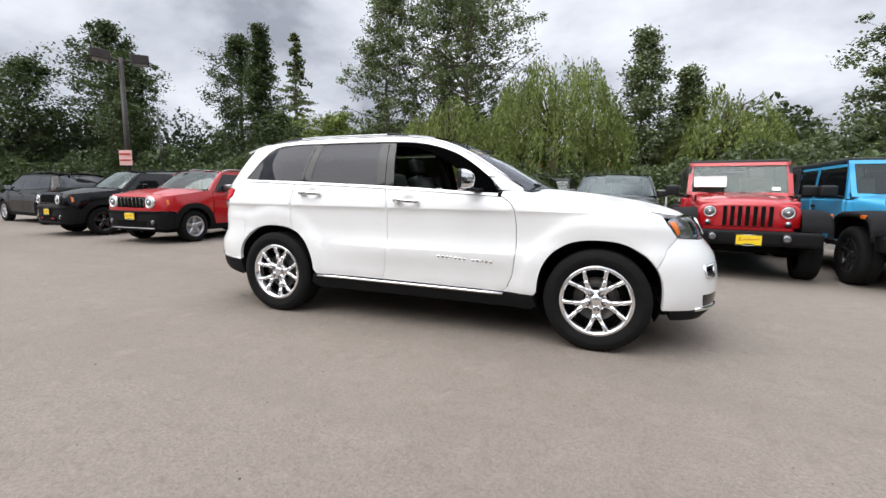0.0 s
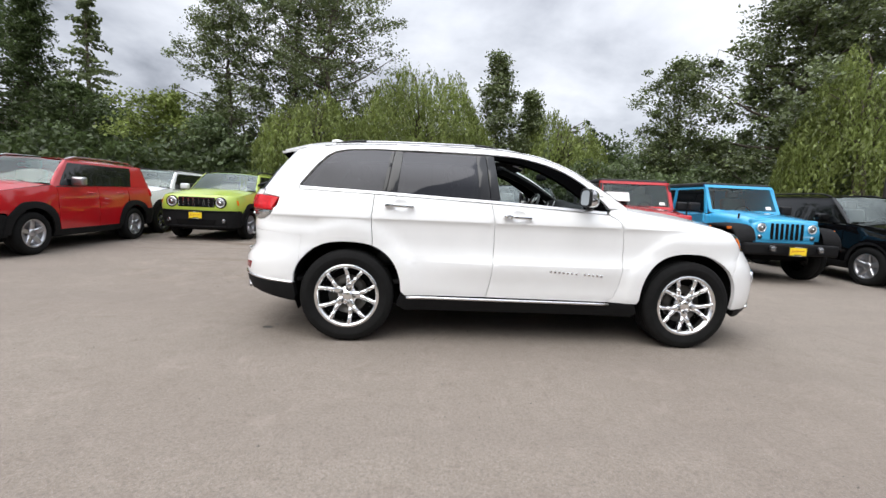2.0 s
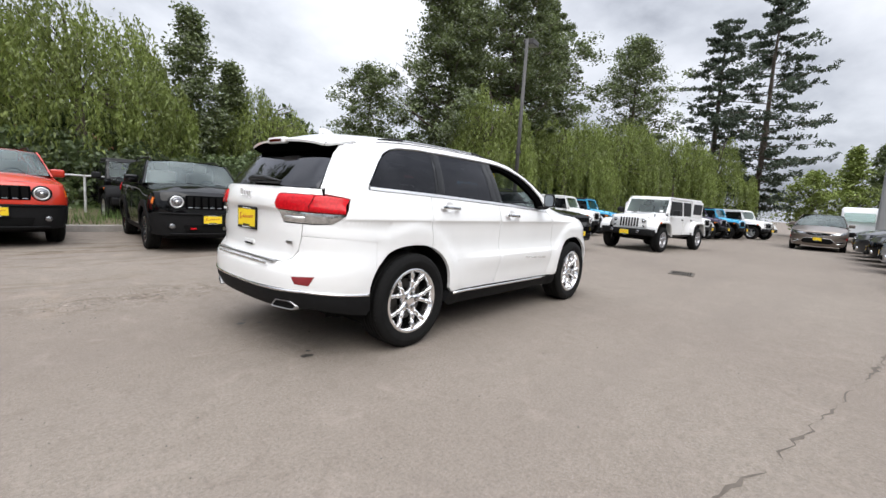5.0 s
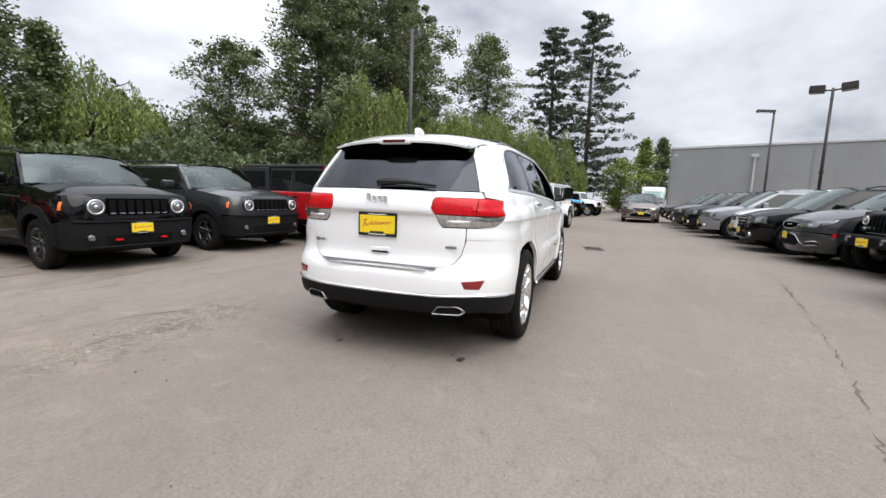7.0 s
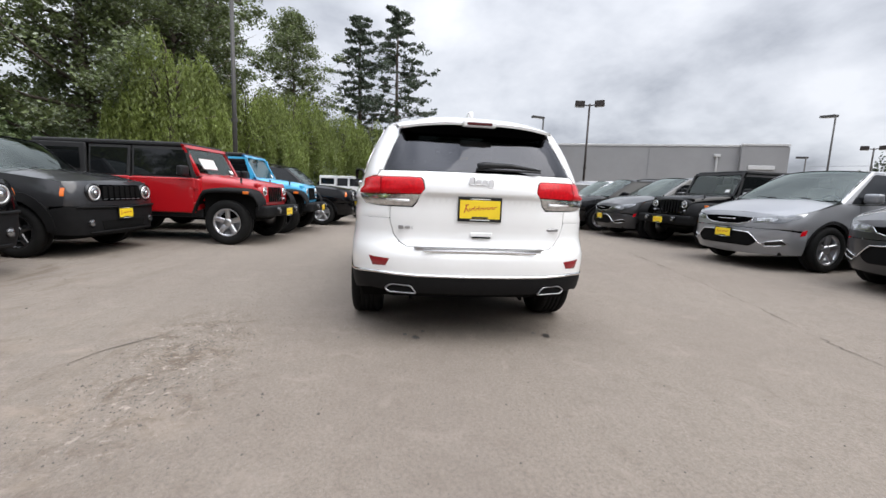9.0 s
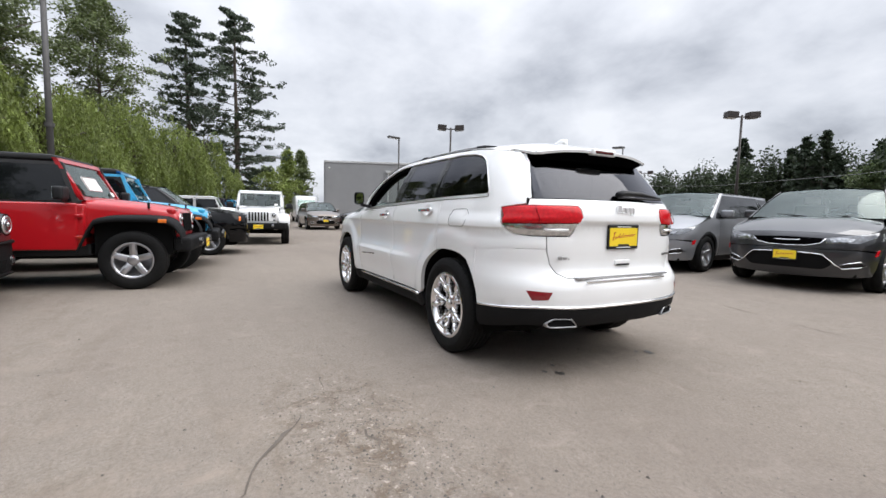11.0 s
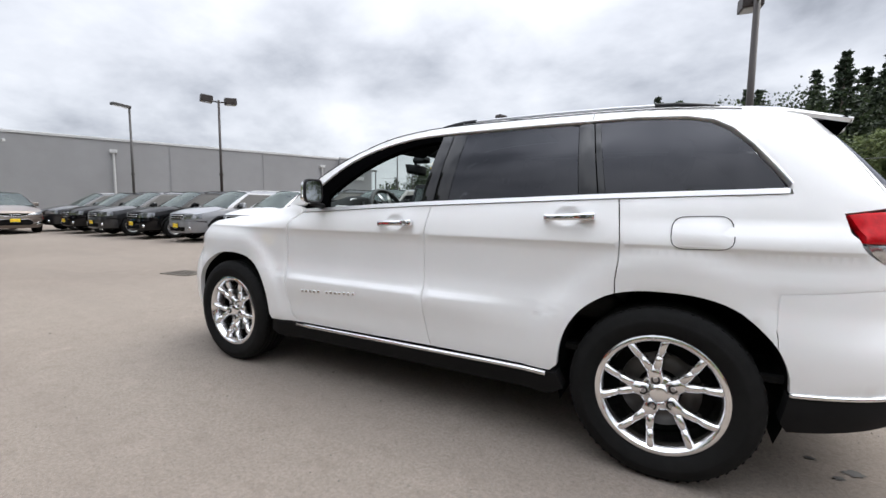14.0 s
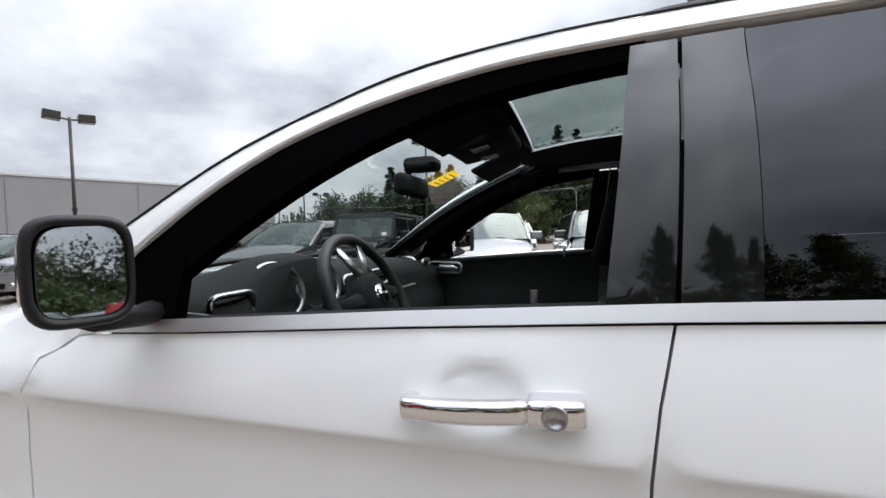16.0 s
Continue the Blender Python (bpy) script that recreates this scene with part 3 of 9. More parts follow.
def win_top(x):
    """Edge between the white roof side and the black window frame."""
    return curve_at(((-1.60, 1.552), (-1.50, 1.572), (-1.10, 1.594), (-0.45, 1.596), (-0.13, 1.586), (0.02, 1.566), (0.185, 1.527), (0.34, 1.467), (0.48, 1.385), (0.62, 1.280)), x)


def win_in(x):
    """Top of the open front window."""
    return curve_at(((-1.60, 1.552), (-1.50, 1.572), (-1.10, 1.592), (-0.45, 1.596), (-0.15, 1.578), (0.02, 1.545), (0.22, 1.458), (0.40, 1.345), (0.60, 1.207)), x)


def run(fn, x0, x1, n=12):
    return [(x0 + (x1 - x0) * k / n, fn(x0 + (x1 - x0) * k / n)) for k in range(n + 1)]


# doors
SPLIT = ((0.405, -0.305), (0.47, -0.288), (0.62, -0.266), (0.85, -0.257), (1.05, -0.262), (1.188, -0.290))
fd_split = [(curve_at(SPLIT, z), z) for z in np.linspace(1.188, 0.405, 18)]
front_door = fd_split + [(0.745, 0.392), (0.79, 0.43), (0.828, 0.53), (0.852, 0.72), (0.848, 0.90), (0.830, 1.03), (0.795, 1.09), (0.72, 1.132)] + run(lambda x: belt(x) - 0.021, 0.66, -0.24, 8)
rear_arch = square_arc(ARCH_R, 0.385, 0.440, 0.448, 4, 68.1, 12)
rear_door = [(x - 0.004, z) for x, z in fd_split[::-1]] + run(lambda x: belt(x) - 0.021, -0.33, -1.20, 8) + [(-1.252, belt(-1.25) - 0.021), (-1.268, 1.05), (-1.266, 0.95), (-1.256, 0.86)] + rear_arch[::-1] + [(-0.985, 0.405)]
for nm, poly in (("front_door", front_door), ("rear_door", rear_door)):
    hc = HANDLES[0 if nm == "front_door" else 1]
    doors = skin(nm, poly, HB, WHITE_PAINT, 0.03, 0.05, ROWS, mirror=True, parent=hero, label="white painted door panel", fine=((hc[0] - 0.075, hc[1] - 0.055, hc[0] + 0.075, hc[1] + 0.055, 0.009),))
    for d, s in zip(doors, (1, -1)):
        front = nm == "front_door"
        hx0, hx1, hz0, hz1 = (-0.125, 0.040, 1.090, 1.082) if front else (-1.100, -0.935, 1.142, 1.136)
        tilt = math.atan2(hz1 - hz0, hx1 - hx0)

        def bar(x0, x1, height, depth, out, bow):
            bm = bm_box(x1 - x0, depth, height, (0, 0, 0), 0.011, 4)
            bmesh.ops.subdivide_edges(bm, edges=[e for e in bm.edges if abs(e.verts[0].co.x - e.verts[1].co.x) > 0.05], cuts=7)
            for v in bm.verts:
                u = v.co.x / (x1 - x0) * 2
                v.co.y += bow * (1 - u * u)
            xm = (x0 + x1) / 2
            zm = hz0 + (xm - hx0) * math.tan(tilt)
            bm.transform(Matrix.Translation((xm, s * (curve_at(HERO_SIDE, zm) + out), zm)) @ Matrix.Diagonal((1, s, 1, 1)) @ Matrix.Rotation(-tilt, 4, "Y"))
            bmesh.ops.recalc_face_normals(bm, faces=bm.faces)
            return bm

        grip = part("handle", bar(hx0, hx1, 0.030, 0.022, 0.026, 0.009), CHROME, d, "chrome pull handle", True)
        part("handle_end", bar(hx0 - 0.066, hx0 + 0.004, 0.034, 0.042, 0.018, 0.002), CHROME, grip, "", True)
        part("handle_foot", bar(hx1 - 0.020, hx1 + 0.004, 0.026, 0.030, 0.010, 0.0), CHROME, grip, "", True)
        if front:
            zl = hz0 - (-0.034) * math.tan(tilt) * -1
            ly = curve_at(HERO_SIDE, zl) + 0.040
            lock = bm_lathe([(0.0150, -0.004), (0.0150, 0.003), (0.0125, 0.004), (0.011, 0.001), (0.0005, 0.001)], 24)
            lock.transform(Matrix.Translation((hx0 - 0.030, s * ly, zl)) @ Matrix.Diagonal((1, s, 1, 1)))
            part("door_lock", lock, SATIN, grip, "round lock", True)
            for k in range(13):
                if k == 5:
                    continue
                x = 0.665 - k * 0.0365
                zc = 0.622 + 0.002 * k
                part("letter_bar", bm_box(0.021, 0.004, 0.017, (x, s * (HB(x, zc).y + 0.002), zc), 0.0015, 1), POLISHED, d)

# wings and quarters
front_arch_up = square_arc(ARCH_F, 0.385, 0.438, 0.448, 178, 32, 20)
fender_top = [(0.90, 1.178), (1.10, 1.150), (1.26, 1.128), (1.54, 1.090)]
wing = [(0.750, 0.392), (0.795, 0.43), (0.833, 0.53), (0.857, 0.72), (0.853, 0.90), (0.835, 1.032), (0.80, 1.094), (0.722, 1.137), (0.715, 1.150), (0.73, 1.178), (0.78, 1.185), (0.86, 1.190)] + fender_top + [HB.p(1.72, 1.062), HB.p(1.86, 1.020), HB.p(1.885, 0.985), HB.p(1.895, 0.965), HB.p(1.97, 0.865), HB.p(1.90, 0.78)] + front_arch_up[::-1] + [(1.0, 0.385), (0.93, 0.385)]
skin("front_wing", wing, HB, WHITE_PAINT, 0.03, 0.034, ROWS, mirror=True, parent=hero, label="white painted front wing")

quarter = [(-1.258, belt(-1.26) - 0.021)] + run(lambda x: belt(x) - 0.021, -1.30, -1.80, 6) + [(-1.872, 1.243), (-1.862, 1.285)]
q_inner = [(-1.82, 1.345), (-1.745, 1.445), (-1.67, 1.525), (-1.60, 1.566), (-1.50, 1.588), (-1.30, 1.602), (-1.10, 1.607)]
quarter = [(HB.p(x, z)) for x, z in quarter + q_inner] + [(-1.10, 1.646), (-1.35, 1.638), (-1.60, 1.618)] + [HB.p(-1.80, 1.592), HB.r(0.60, 1.568)] + [HB.r(0.605, 1.50), HB.r(0.665, 1.36), HB.r(0.715, 1.245), HB.r(0.735, 1.195)] + [HB.p(-2.075, 1.178), HB.p(-2.025, 1.170), HB.p(-2.045, 1.10), HB.p(-2.10, 1.02), HB.p(-2.16, 0.985), HB.r(0.70, 0.975), HB.r(0.639, 0.975), HB.r(0.637, 0.895), HB.p(-2.18, 0.893), HB.p(-2.10, 0.89), (-1.845, 0.862)] + square_arc(ARCH_R, 0.385, 0.440, 0.448, 148, 69, 16) + [(-1.261, 0.86), (-1.271, 0.95), (-1.273, 1.05)]
skin("rear_quarter", quarter, HB, WHITE_PAINT, 0.03, 0.034, ROWS, mirror=True, parent=hero, label="white painted rear quarter panel")
cant = [(-1.095, 1.600)] + run(lambda x: win_top(x) + 0.008, -1.0, 0.62, 22) + [(0.68, 1.228), (0.715, 1.190), (0.80, 1.188), (0.885, 1.188)] + run(gutter, 0.88, -1.095, 26)
skin("roof_side", cant, HB, WHITE_PAINT, 0.02, 0.035, mirror=True, parent=hero, label="white roof side and windscreen pillar")

# white filler added behind the quarter and bumper seam, to lighten its dark gap
skin("seam_flange", [HB.p(x, z) for x, z in ((-1.83, 0.905), (-1.83, 0.76), (-1.858, 0.68), (-1.89, 0.68), (-1.89, 0.83), (-2.17, 0.86), (-2.17, 0.925))], HB, WHITE_PAINT, 0.0, 0.04, lift=-0.0055, roll=0, mirror=True, parent=hero)

# rear bumper, white above and dark below
arch_low = square_arc(ARCH_R, 0.385, 0.440, 0.448, 164, 148.5, 5)
rb_side = [HB.p(x, z) for x, z in ((-1.8475, 0.8600), (-2.10, 0.8878), (-2.185, 0.8908))] + [HB.r(0.64, 0.8925), HB.r(0.632, 0.865), HB.r(0.609, 0.786), HB.r(0.569, 0.731), HB.r(0.514, 0.7035), HB.r(0.50, 0.702)]
rb_low = [HB.r(0.0, 0.512), HB.r(0.45, 0.515), HB.r(0.72, 0.525), HB.p(-2.25, 0.520), HB.p(-2.05, 0.500), (-1.885, 0.487)]
half_up = rb_side + [HB.r(0.0, 0.700)]


def mirrored(points, wrap):
    """The other half of an outline that ends at the rear's middle."""
    c = wrap.xa - wrap.sr
    return [(2 * c - a, z) for a, z in points[::-1]]


up = [(-1.888, 0.487)] + arch_low + half_up[:-1]
lo = rb_low[1:]
outline = up + [half_up[-1]] + mirrored(up, HB) + [(2 * (HB.xa - HB.sr) - a, z) for a, z in lo[::-1]][0:-1] + [rb_low[0]] + lo[:-1]
skin("rear_bumper", outline, HB, WHITE_PAINT, 0.03, 0.05, (0.62, 0.66, 0.70), parent=hero, label="white painted rear bumper")
v_up = [(-1.885, 0.476), HB.p(-2.05, 0.488), HB.p(-2.25, 0.503), HB.r(0.72, 0.508), HB.r(0.45, 0.500)]
v_lo = [HB.r(0.45, 0.375), HB.r(0.66, 0.385), HB.p(-2.24, 0.39), HB.p(-2.02, 0.345), (-1.91, 0.325), (-1.88, 0.36)]
C2 = 2 * (HB.xa - HB.sr)
outline = v_up + [HB.r(0.0, 0.498)] + [(C2 - a, z) for a, z in v_up[::-1]] + [(C2 - a, z) for a, z in v_lo[::-1]] + [HB.r(0.0, 0.370)] + v_lo
skin("rear_valance", outline, HB, DARK_PLASTIC, 0.06, 0.05, lift=0.004, parent=hero, label="dark grey lower bumper")
pts = []
for (a0, z0), (a1, z1) in zip([(-1.885, 0.482), HB.p(-2.05, 0.494), HB.p(-2.25, 0.511), HB.r(0.72, 0.516), HB.r(0.45, 0.508)], [HB.p(-2.05, 0.494), HB.p(-2.25, 0.511), HB.r(0.72, 0.516), HB.r(0.45, 0.508), HB.r(0.0, 0.505)]):
    pts += [HB(a0 + (a1 - a0) * k / 6, z0 + (z1 - z0) * k / 6) for k in range(6)]
full = pts + [HB(*HB.r(0.0, 0.505))] + [Vector((p.x, -p.y, p.z)) for p in pts[::-1]]
strip("chrome_strip", [p + Vector((p.x + 1.0, p.y, 0)).normalized() * 0.002 for p in full], 0.016, 0.020, CHROME, hero, "chrome strip round the rear bumper")

# tailgate with its glass, lamps, badge bars, plate
tg = [HB.r(0.705, 1.225), HB.r(0.728, 1.186), HB.r(0.425, 1.186), HB.r(0.405, 1.165), HB.r(0.395, 1.105), HB.r(0.445, 1.010), HB.r(0.475, 0.975), HB.r(0.632, 0.975), HB.r(0.628, 0.87), HB.r(0.605, 0.79), HB.r(0.565, 0.735), HB.r(0.51, 0.708)]
tg_full = [HB.r(0.0, 1.228)] + tg + [HB.r(0.0, 0.705)] + [(C2 - a, z) for a, z in tg[::-1]]
gate = skin("tailgate", tg_full, HB, WHITE_PAINT, 0.03, 0.045, (1.045, 1.06, 1.075, 1.09), parent=hero, label="white tailgate with chrome script and a yellow plate")[0]
gl = [HB.r(0.685, 1.235), HB.r(0.64, 1.36), HB.r(0.585, 1.49), HB.r(0.57, 1.525)]
skin("rear_window", [HB.r(0.0, 1.236)] + gl + [HB.r(0.0, 1.545)] + [(C2 - a, z) for a, z in gl[::-1]], HB, PRIVACY_GLASS, 0.006, 0.06, lift=-0.004, parent=gate, label="dark tinted rear window")
for s in (0, 1):
    flipa = (lambda p: (C2 - p[0], p[1])) if s else (lambda p: p)
    pill = [HB.r(0.694, 1.235), HB.r(0.708, 1.232), HB.r(0.660, 1.355), HB.r(0.603, 1.49), HB.r(0.596, 1.56), HB.r(0.575, 1.56), HB.r(0.592, 1.49), HB.r(0.648, 1.36)]
    skin("gate_pillar", [flipa(p) for p in (pill if not s else pill[::-1])], HB, WHITE_PAINT, 0.02, 0.04, parent=gate)
    # white filler added behind the gap beside the gate pillar, to lighten it
    backing = [HB.r(0.580, 1.555), HB.r(0.583, 1.50), HB.r(0.645, 1.36), HB.r(0.695, 1.235), HB.r(0.745, 1.235), HB.r(0.695, 1.36), HB.r(0.635, 1.50), HB.r(0.630, 1.555)]
    skin("gate_flange", [flipa(p) for p in (backing if s else backing[::-1])][::-1], HB, WHITE_PAINT, 0.0, 0.04, lift=-0.0065, roll=0, parent=gate)
    # tail lamp: red band over a clear band
    red = [HB.p(-2.035, 1.165), HB.p(-2.08, 1.172), HB.r(0.735, 1.180), HB.r(0.43, 1.180), HB.r(0.412, 1.160), HB.r(0.402, 1.108), HB.r(0.420, 1.072), HB.r(0.735, 1.062), HB.p(-2.14, 1.060), HB.p(-2.085, 1.062)]
    clear = [HB.p(-2.085, 1.056), HB.r(0.735, 1.056), HB.r(0.425, 1.066), HB.r(0.452, 1.012), HB.r(0.482, 0.984), HB.r(0.70, 0.982), HB.p(-2.15, 0.990), HB.p(-2.11, 1.02)]
    lamp = skin("tail_lamp", [flipa(p) for p in (red if not s else red[::-1])], HB, RED_LENS, 0.03, 0.03, lift=0.006, roll=0.006, parent=hero, label="red tail lamp lens over a clear band")[0]
    skin("clear_band", [flipa(p) for p in (clear if not s else clear[::-1])], HB, CLEAR_LENS, 0.03, 0.03, lift=0.006, roll=0.005, parent=lamp)
    sg = -1 if s else 1
    part("lamp_seam", bm_path([HB(*flipa(HB.r(0.700, z))) + Vector((-0.0125, 0, 0)) for z in (1.182, 1.15, 1.10, 1.066)], 0.0022, 5), MATTE_BLACK, lamp)
    part("lens_bar", bm_path([HB(*flipa(HB.r(y, 1.020))) + Vector((-0.010, 0, 0)) for y in (0.50, 0.58, 0.66)], 0.009, 6), BRIGHT_TRIM, lamp, "", True)
    trim = [HB(*flipa(p)) for p in dense([HB.p(-2.10, 1.020), HB.r(0.735, 0.985), HB.r(0.482, 0.984), HB.r(0.415, 1.070)], 0.04)[:26]]
    rf = [HB.r(0.775, 0.625), HB.r(0.63, 0.615), HB.r(0.655, 0.565), HB.r(0.745, 0.560)]
    skin("reflector", [flipa(p) for p in (rf if not s else rf[::-1])], HB, DARK_RED, 0.01, 0.03, lift=0.004, parent=hero, label="dark red reflector")
    # exhaust tip: a chrome trapezoid ring
    ex = rounded([(0.43, 0.372), (0.475, 0.435), (0.615, 0.440), (0.665, 0.400), (0.635, 0.372)], 0.02, 4)
    inner = [(0.545 + (y - 0.545) * 0.88, 0.407 + (z - 0.407) * 0.72) for y, z in ex]
    bm = bmesh.new()
    tail_x = lambda y: HB(*HB.r(y, 0.42)).x
    loops = [[bm.verts.new((tail_x(y) + dx, sg * y, z)) for y, z in lp] for dx, lp in ((0.10, ex), (-0.006, ex), (-0.012, [((a[0] + b[0]) / 2, (a[1] + b[1]) / 2) for a, b in zip(ex, inner)]), (-0.008, inner), (0.05, inner))]
    for la, lb in zip(loops, loops[1:]):
        for k in range(len(ex)):
            bm.faces.new((la[k], la[(k + 1) % len(ex)], lb[(k + 1) % len(ex)], lb[k]))
    bmesh.ops.recalc_face_normals(bm, faces=bm.faces)
    tip = part("exhaust_tip", bm, SATIN, hero, "chrome trapezoid exhaust tip", True)
    bm = bmesh.new()
    bm.faces.new([bm.verts.new((tail_x(y) + 0.003 - 0.008, sg * y, z)) for y, z in inner])
    part("exhaust_mouth", bm, UNDERBODY, tip)
gate_x = lambda y, z: HB(*HB.r(y, z)).x
side_m = Matrix(((0, 0, -1, 0), (-1, 0, 0, 0), (0, 1, 0, 0), (0, 0, 0, 1)))


def rear_m(y, z, out=0.002):
    return Matrix.Translation((gate_x(y, z) - out, y, z)) @ side_m


dealer_plate(gate, rear_m(0.01, 0.975, 0.012), 0.285, 0.140)
bars = bmesh.new()
for k, (w, h, dz) in enumerate(((0.038, 0.052, 0.004), (0.036, 0.036, -0.004), (0.036, 0.036, -0.004), (0.036, 0.052, -0.010))):
    bm_box(0.008, w, h, (gate_x(0, 1.15) - 0.004, 0.075 - k * 0.044, 1.165 + dz), 0.012, 3, bars)
part("badge", bars, BRIGHT_TRIM, gate, "chrome letter bars across the tailgate")
bars = bmesh.new()
for k in range(3):
    bm_box(0.004, 0.036, 0.026 if k != 1 else 0.018, (gate_x(0.5, 0.84) - 0.003, 0.555 - k * 0.046, 0.835), 0.003, 1, bars)
part("drive_badge", bars, SATIN, gate, "small grey drive badge bars")
part("trim_badge", bm_box(0.005, 0.095, 0.020, (gate_x(0.52, 0.84) - 0.003, -0.535, 0.842), 0.004, 1), SATIN, gate, "small dark trim badge")
part("gate_handle", bm_box(0.02, 0.16, 0.034, (gate_x(0, 0.79) - 0.001, -0.01, 0.795), 0.008, 2), WHITE_PAINT, gate)
part("gate_latch", bm_box(0.012, 0.13, 0.012, (gate_x(0, 0.79) - 0.010, -0.01, 0.780), 0.003, 1), DARK_PLASTIC, gate)
part("loading_sill", bm_box(0.050, 0.92, 0.012, (-2.385, 0.0, 0.704), 0.004), SATIN, hero, "satin ribbed loading sill")
part("sill_line", bm_box(0.012, 0.80, 0.014, (-2.424, 0.0, 0.680), 0.004), CHROME, hero, "thin chrome line along the bumper step")
wp = [(gate_x(0, 1.27) - 0.03, 0.03, 1.270), (gate_x(0, 1.285) - 0.045, -0.02, 1.283), (gate_x(0, 1.28) - 0.040, -0.20, 1.283), (gate_x(0, 1.27) - 0.030, -0.42, 1.262)]
part("rear_wiper", bm_path(wp, [0.03, 0.028, 0.022, 0.008], 8, None, 0.8), BLACK_TRIM, gate, "black rear wiper", True)
part("wiper_blade", bm_path([(gate_x(0, 1.255) - 0.02, 0.04, 1.252), (gate_x(0, 1.25) - 0.02, -0.42, 1.250)], 0.008, 6), BLACK_TRIM, gate)

# spoiler
sp_top = []


def spoiler_surf(x, y):
    t = (x + 1.90) / -0.22
    edge = min(1.0, abs(y) / 0.66)
    z = 1.668 - 0.060 * t - 0.070 * edge**2.6
    return Vector((x + 0.07 * edge**3, y, z))


skin("spoiler", rounded([(-1.86, -0.612), (-2.13, -0.582), (-2.15, -0.3), (-2.16, 0.0), (-2.15, 0.3), (-2.13, 0.582), (-1.86, 0.612)], 0.04, 3), spoiler_surf, WHITE_PAINT, 0.017, 0.05, roll=0.005, flip=False, parent=hero, label="white roof spoiler over the rear window")
bm = bmesh.new()
rows = []
for k in range(25):
    y = -0.565 + 1.13 * k / 24
    e = abs(y / 0.565)
    a = spoiler_surf(-2.13, y)
    z2 = 1.500 + 0.055 * max(0.0, (e - 0.80) / 0.20) ** 2
    rows.append([bm.verts.new((a.x + 0.004, y, a.z - 0.015)), bm.verts.new((-2.085 + 0.02 * e**2, y, z2 + 0.012)), bm.verts.new((-2.03 + 0.04 * e**2, y, z2)), bm.verts.new((-1.93, y, 1.60 - 0.04 * e))])
for a, b in zip(rows, rows[1:]):
    for k in range(3):
        bm.faces.new((a[k], a[k + 1], b[k + 1], b[k]))
bmesh.ops.recalc_face_normals(bm, faces=bm.faces)
part("spoiler_underside", bm, MATTE_BLACK, hero, "black spoiler underside")
part("lamp_pod", bm_box(0.05, 0.25, 0.050, (-2.142, 0.0, 1.588), 0.016, 3), WHITE_PAINT, hero, "", True)
part("brake_light", bm_box(0.03, 0.19, 0.024, (-2.156, 0.0, 1.586), 0.009, 2), BRAKE_RED, hero, "dark red high brake light")

# roof, windscreen, bonnet
ROOF_C = ((-2.02, 1.655), (-1.85, 1.680), (-1.60, 1.706), (-1.35, 1.722), (-1.10, 1.732), (-0.60, 1.735), (-0.33, 1.725), (-0.12, 1.705), (0.13, 1.655), (0.30, 1.60))


def roof_surf(x, y):
    zg = gutter(x)
    yg = HB.width(max(x, HB.xa), zg) if x > HB.xa else HB(*HB.p(max(x, -1.99), zg)).y if x > -1.95 else 0.60
    zc = curve_at(ROOF_C, x)
    return Vector((x, y, zc - (zc - zg) * min(1.15, abs(y) / yg) ** 2.8))


def roof_y(x):
    zg = gutter(x)
    return (HB.width(x, zg) if x > HB.xa else HB(*HB.p(x, zg)).y) - 0.004


roof_l = [(x, roof_y(x)) for x in np.linspace(-1.86, -0.10, 22)] + [(-0.02, roof_y(-0.02)), (0.06, 0.40), (0.085, 0.0)]
SUNROOF = ((-0.62, 0.44), (-0.12, 0.44))
roof_poly = roof_l + [(x, -y) for x, y in roof_l[::-1][1:]]
# the roof lies in two panels about the sunroof's opening
ra = [(x, y) for x, y in roof_l if x < -0.66] + [(-0.66, roof_y(-0.66))]
skin("roof_rear", ra + [(x, -y) for x, y in ra[::-1]], roof_surf, WHITE_PAINT, 0.02, 0.07, flip=False, parent=hero, label="white roof panel")
for s in (1, -1):
    rb2 = [(-0.655, 0.46)] + [(x, roof_y(x)) for x in np.linspace(-0.655, -0.10, 9)] + [(-0.02, roof_y(-0.02)), (0.015, 0.52), (-0.005, 0.46)]
    poly = [(x, s * y) for x, y in rb2]
    skin("roof_edge", poly if s < 0 else poly[::-1], roof_surf, WHITE_PAINT, 0.02, 0.06, flip=False, parent=hero)
front_strip = [(-0.008, 0.455), (0.012, 0.52), (0.06, 0.40), (0.085, 0.0), (0.06, -0.40), (0.012, -0.52), (-0.008, -0.455)]
skin("roof_header", front_strip[::-1], roof_surf, GLOSS_BLACK, 0.02, 0.05, flip=False, parent=hero)
skin("sunroof", rounded([(-0.648, -0.45), (-0.012, -0.45), (-0.012, 0.45), (-0.648, 0.45)], 0.03, 3), roof_surf, SUN_GLASS, 0.006, 0.07, lift=-0.002, flip=False, parent=hero, label="tinted glass sunroof")


def screen_surf(v, u):
    """Windscreen: v from the header (0) to the cowl (1), u across from -1 to 1."""
    b = 1 - abs(u) ** 2.2
    top = Vector((0.045 + 0.06 * b, u * 0.60, 1.618 + 0.045 * b))
    low = Vector((0.88 + 0.17 * b, u * 0.745, 1.188 + 0.018 * b))
    p = top.lerp(low, v)
    p.z += 0.035 * math.sin(math.pi * v)
    return p


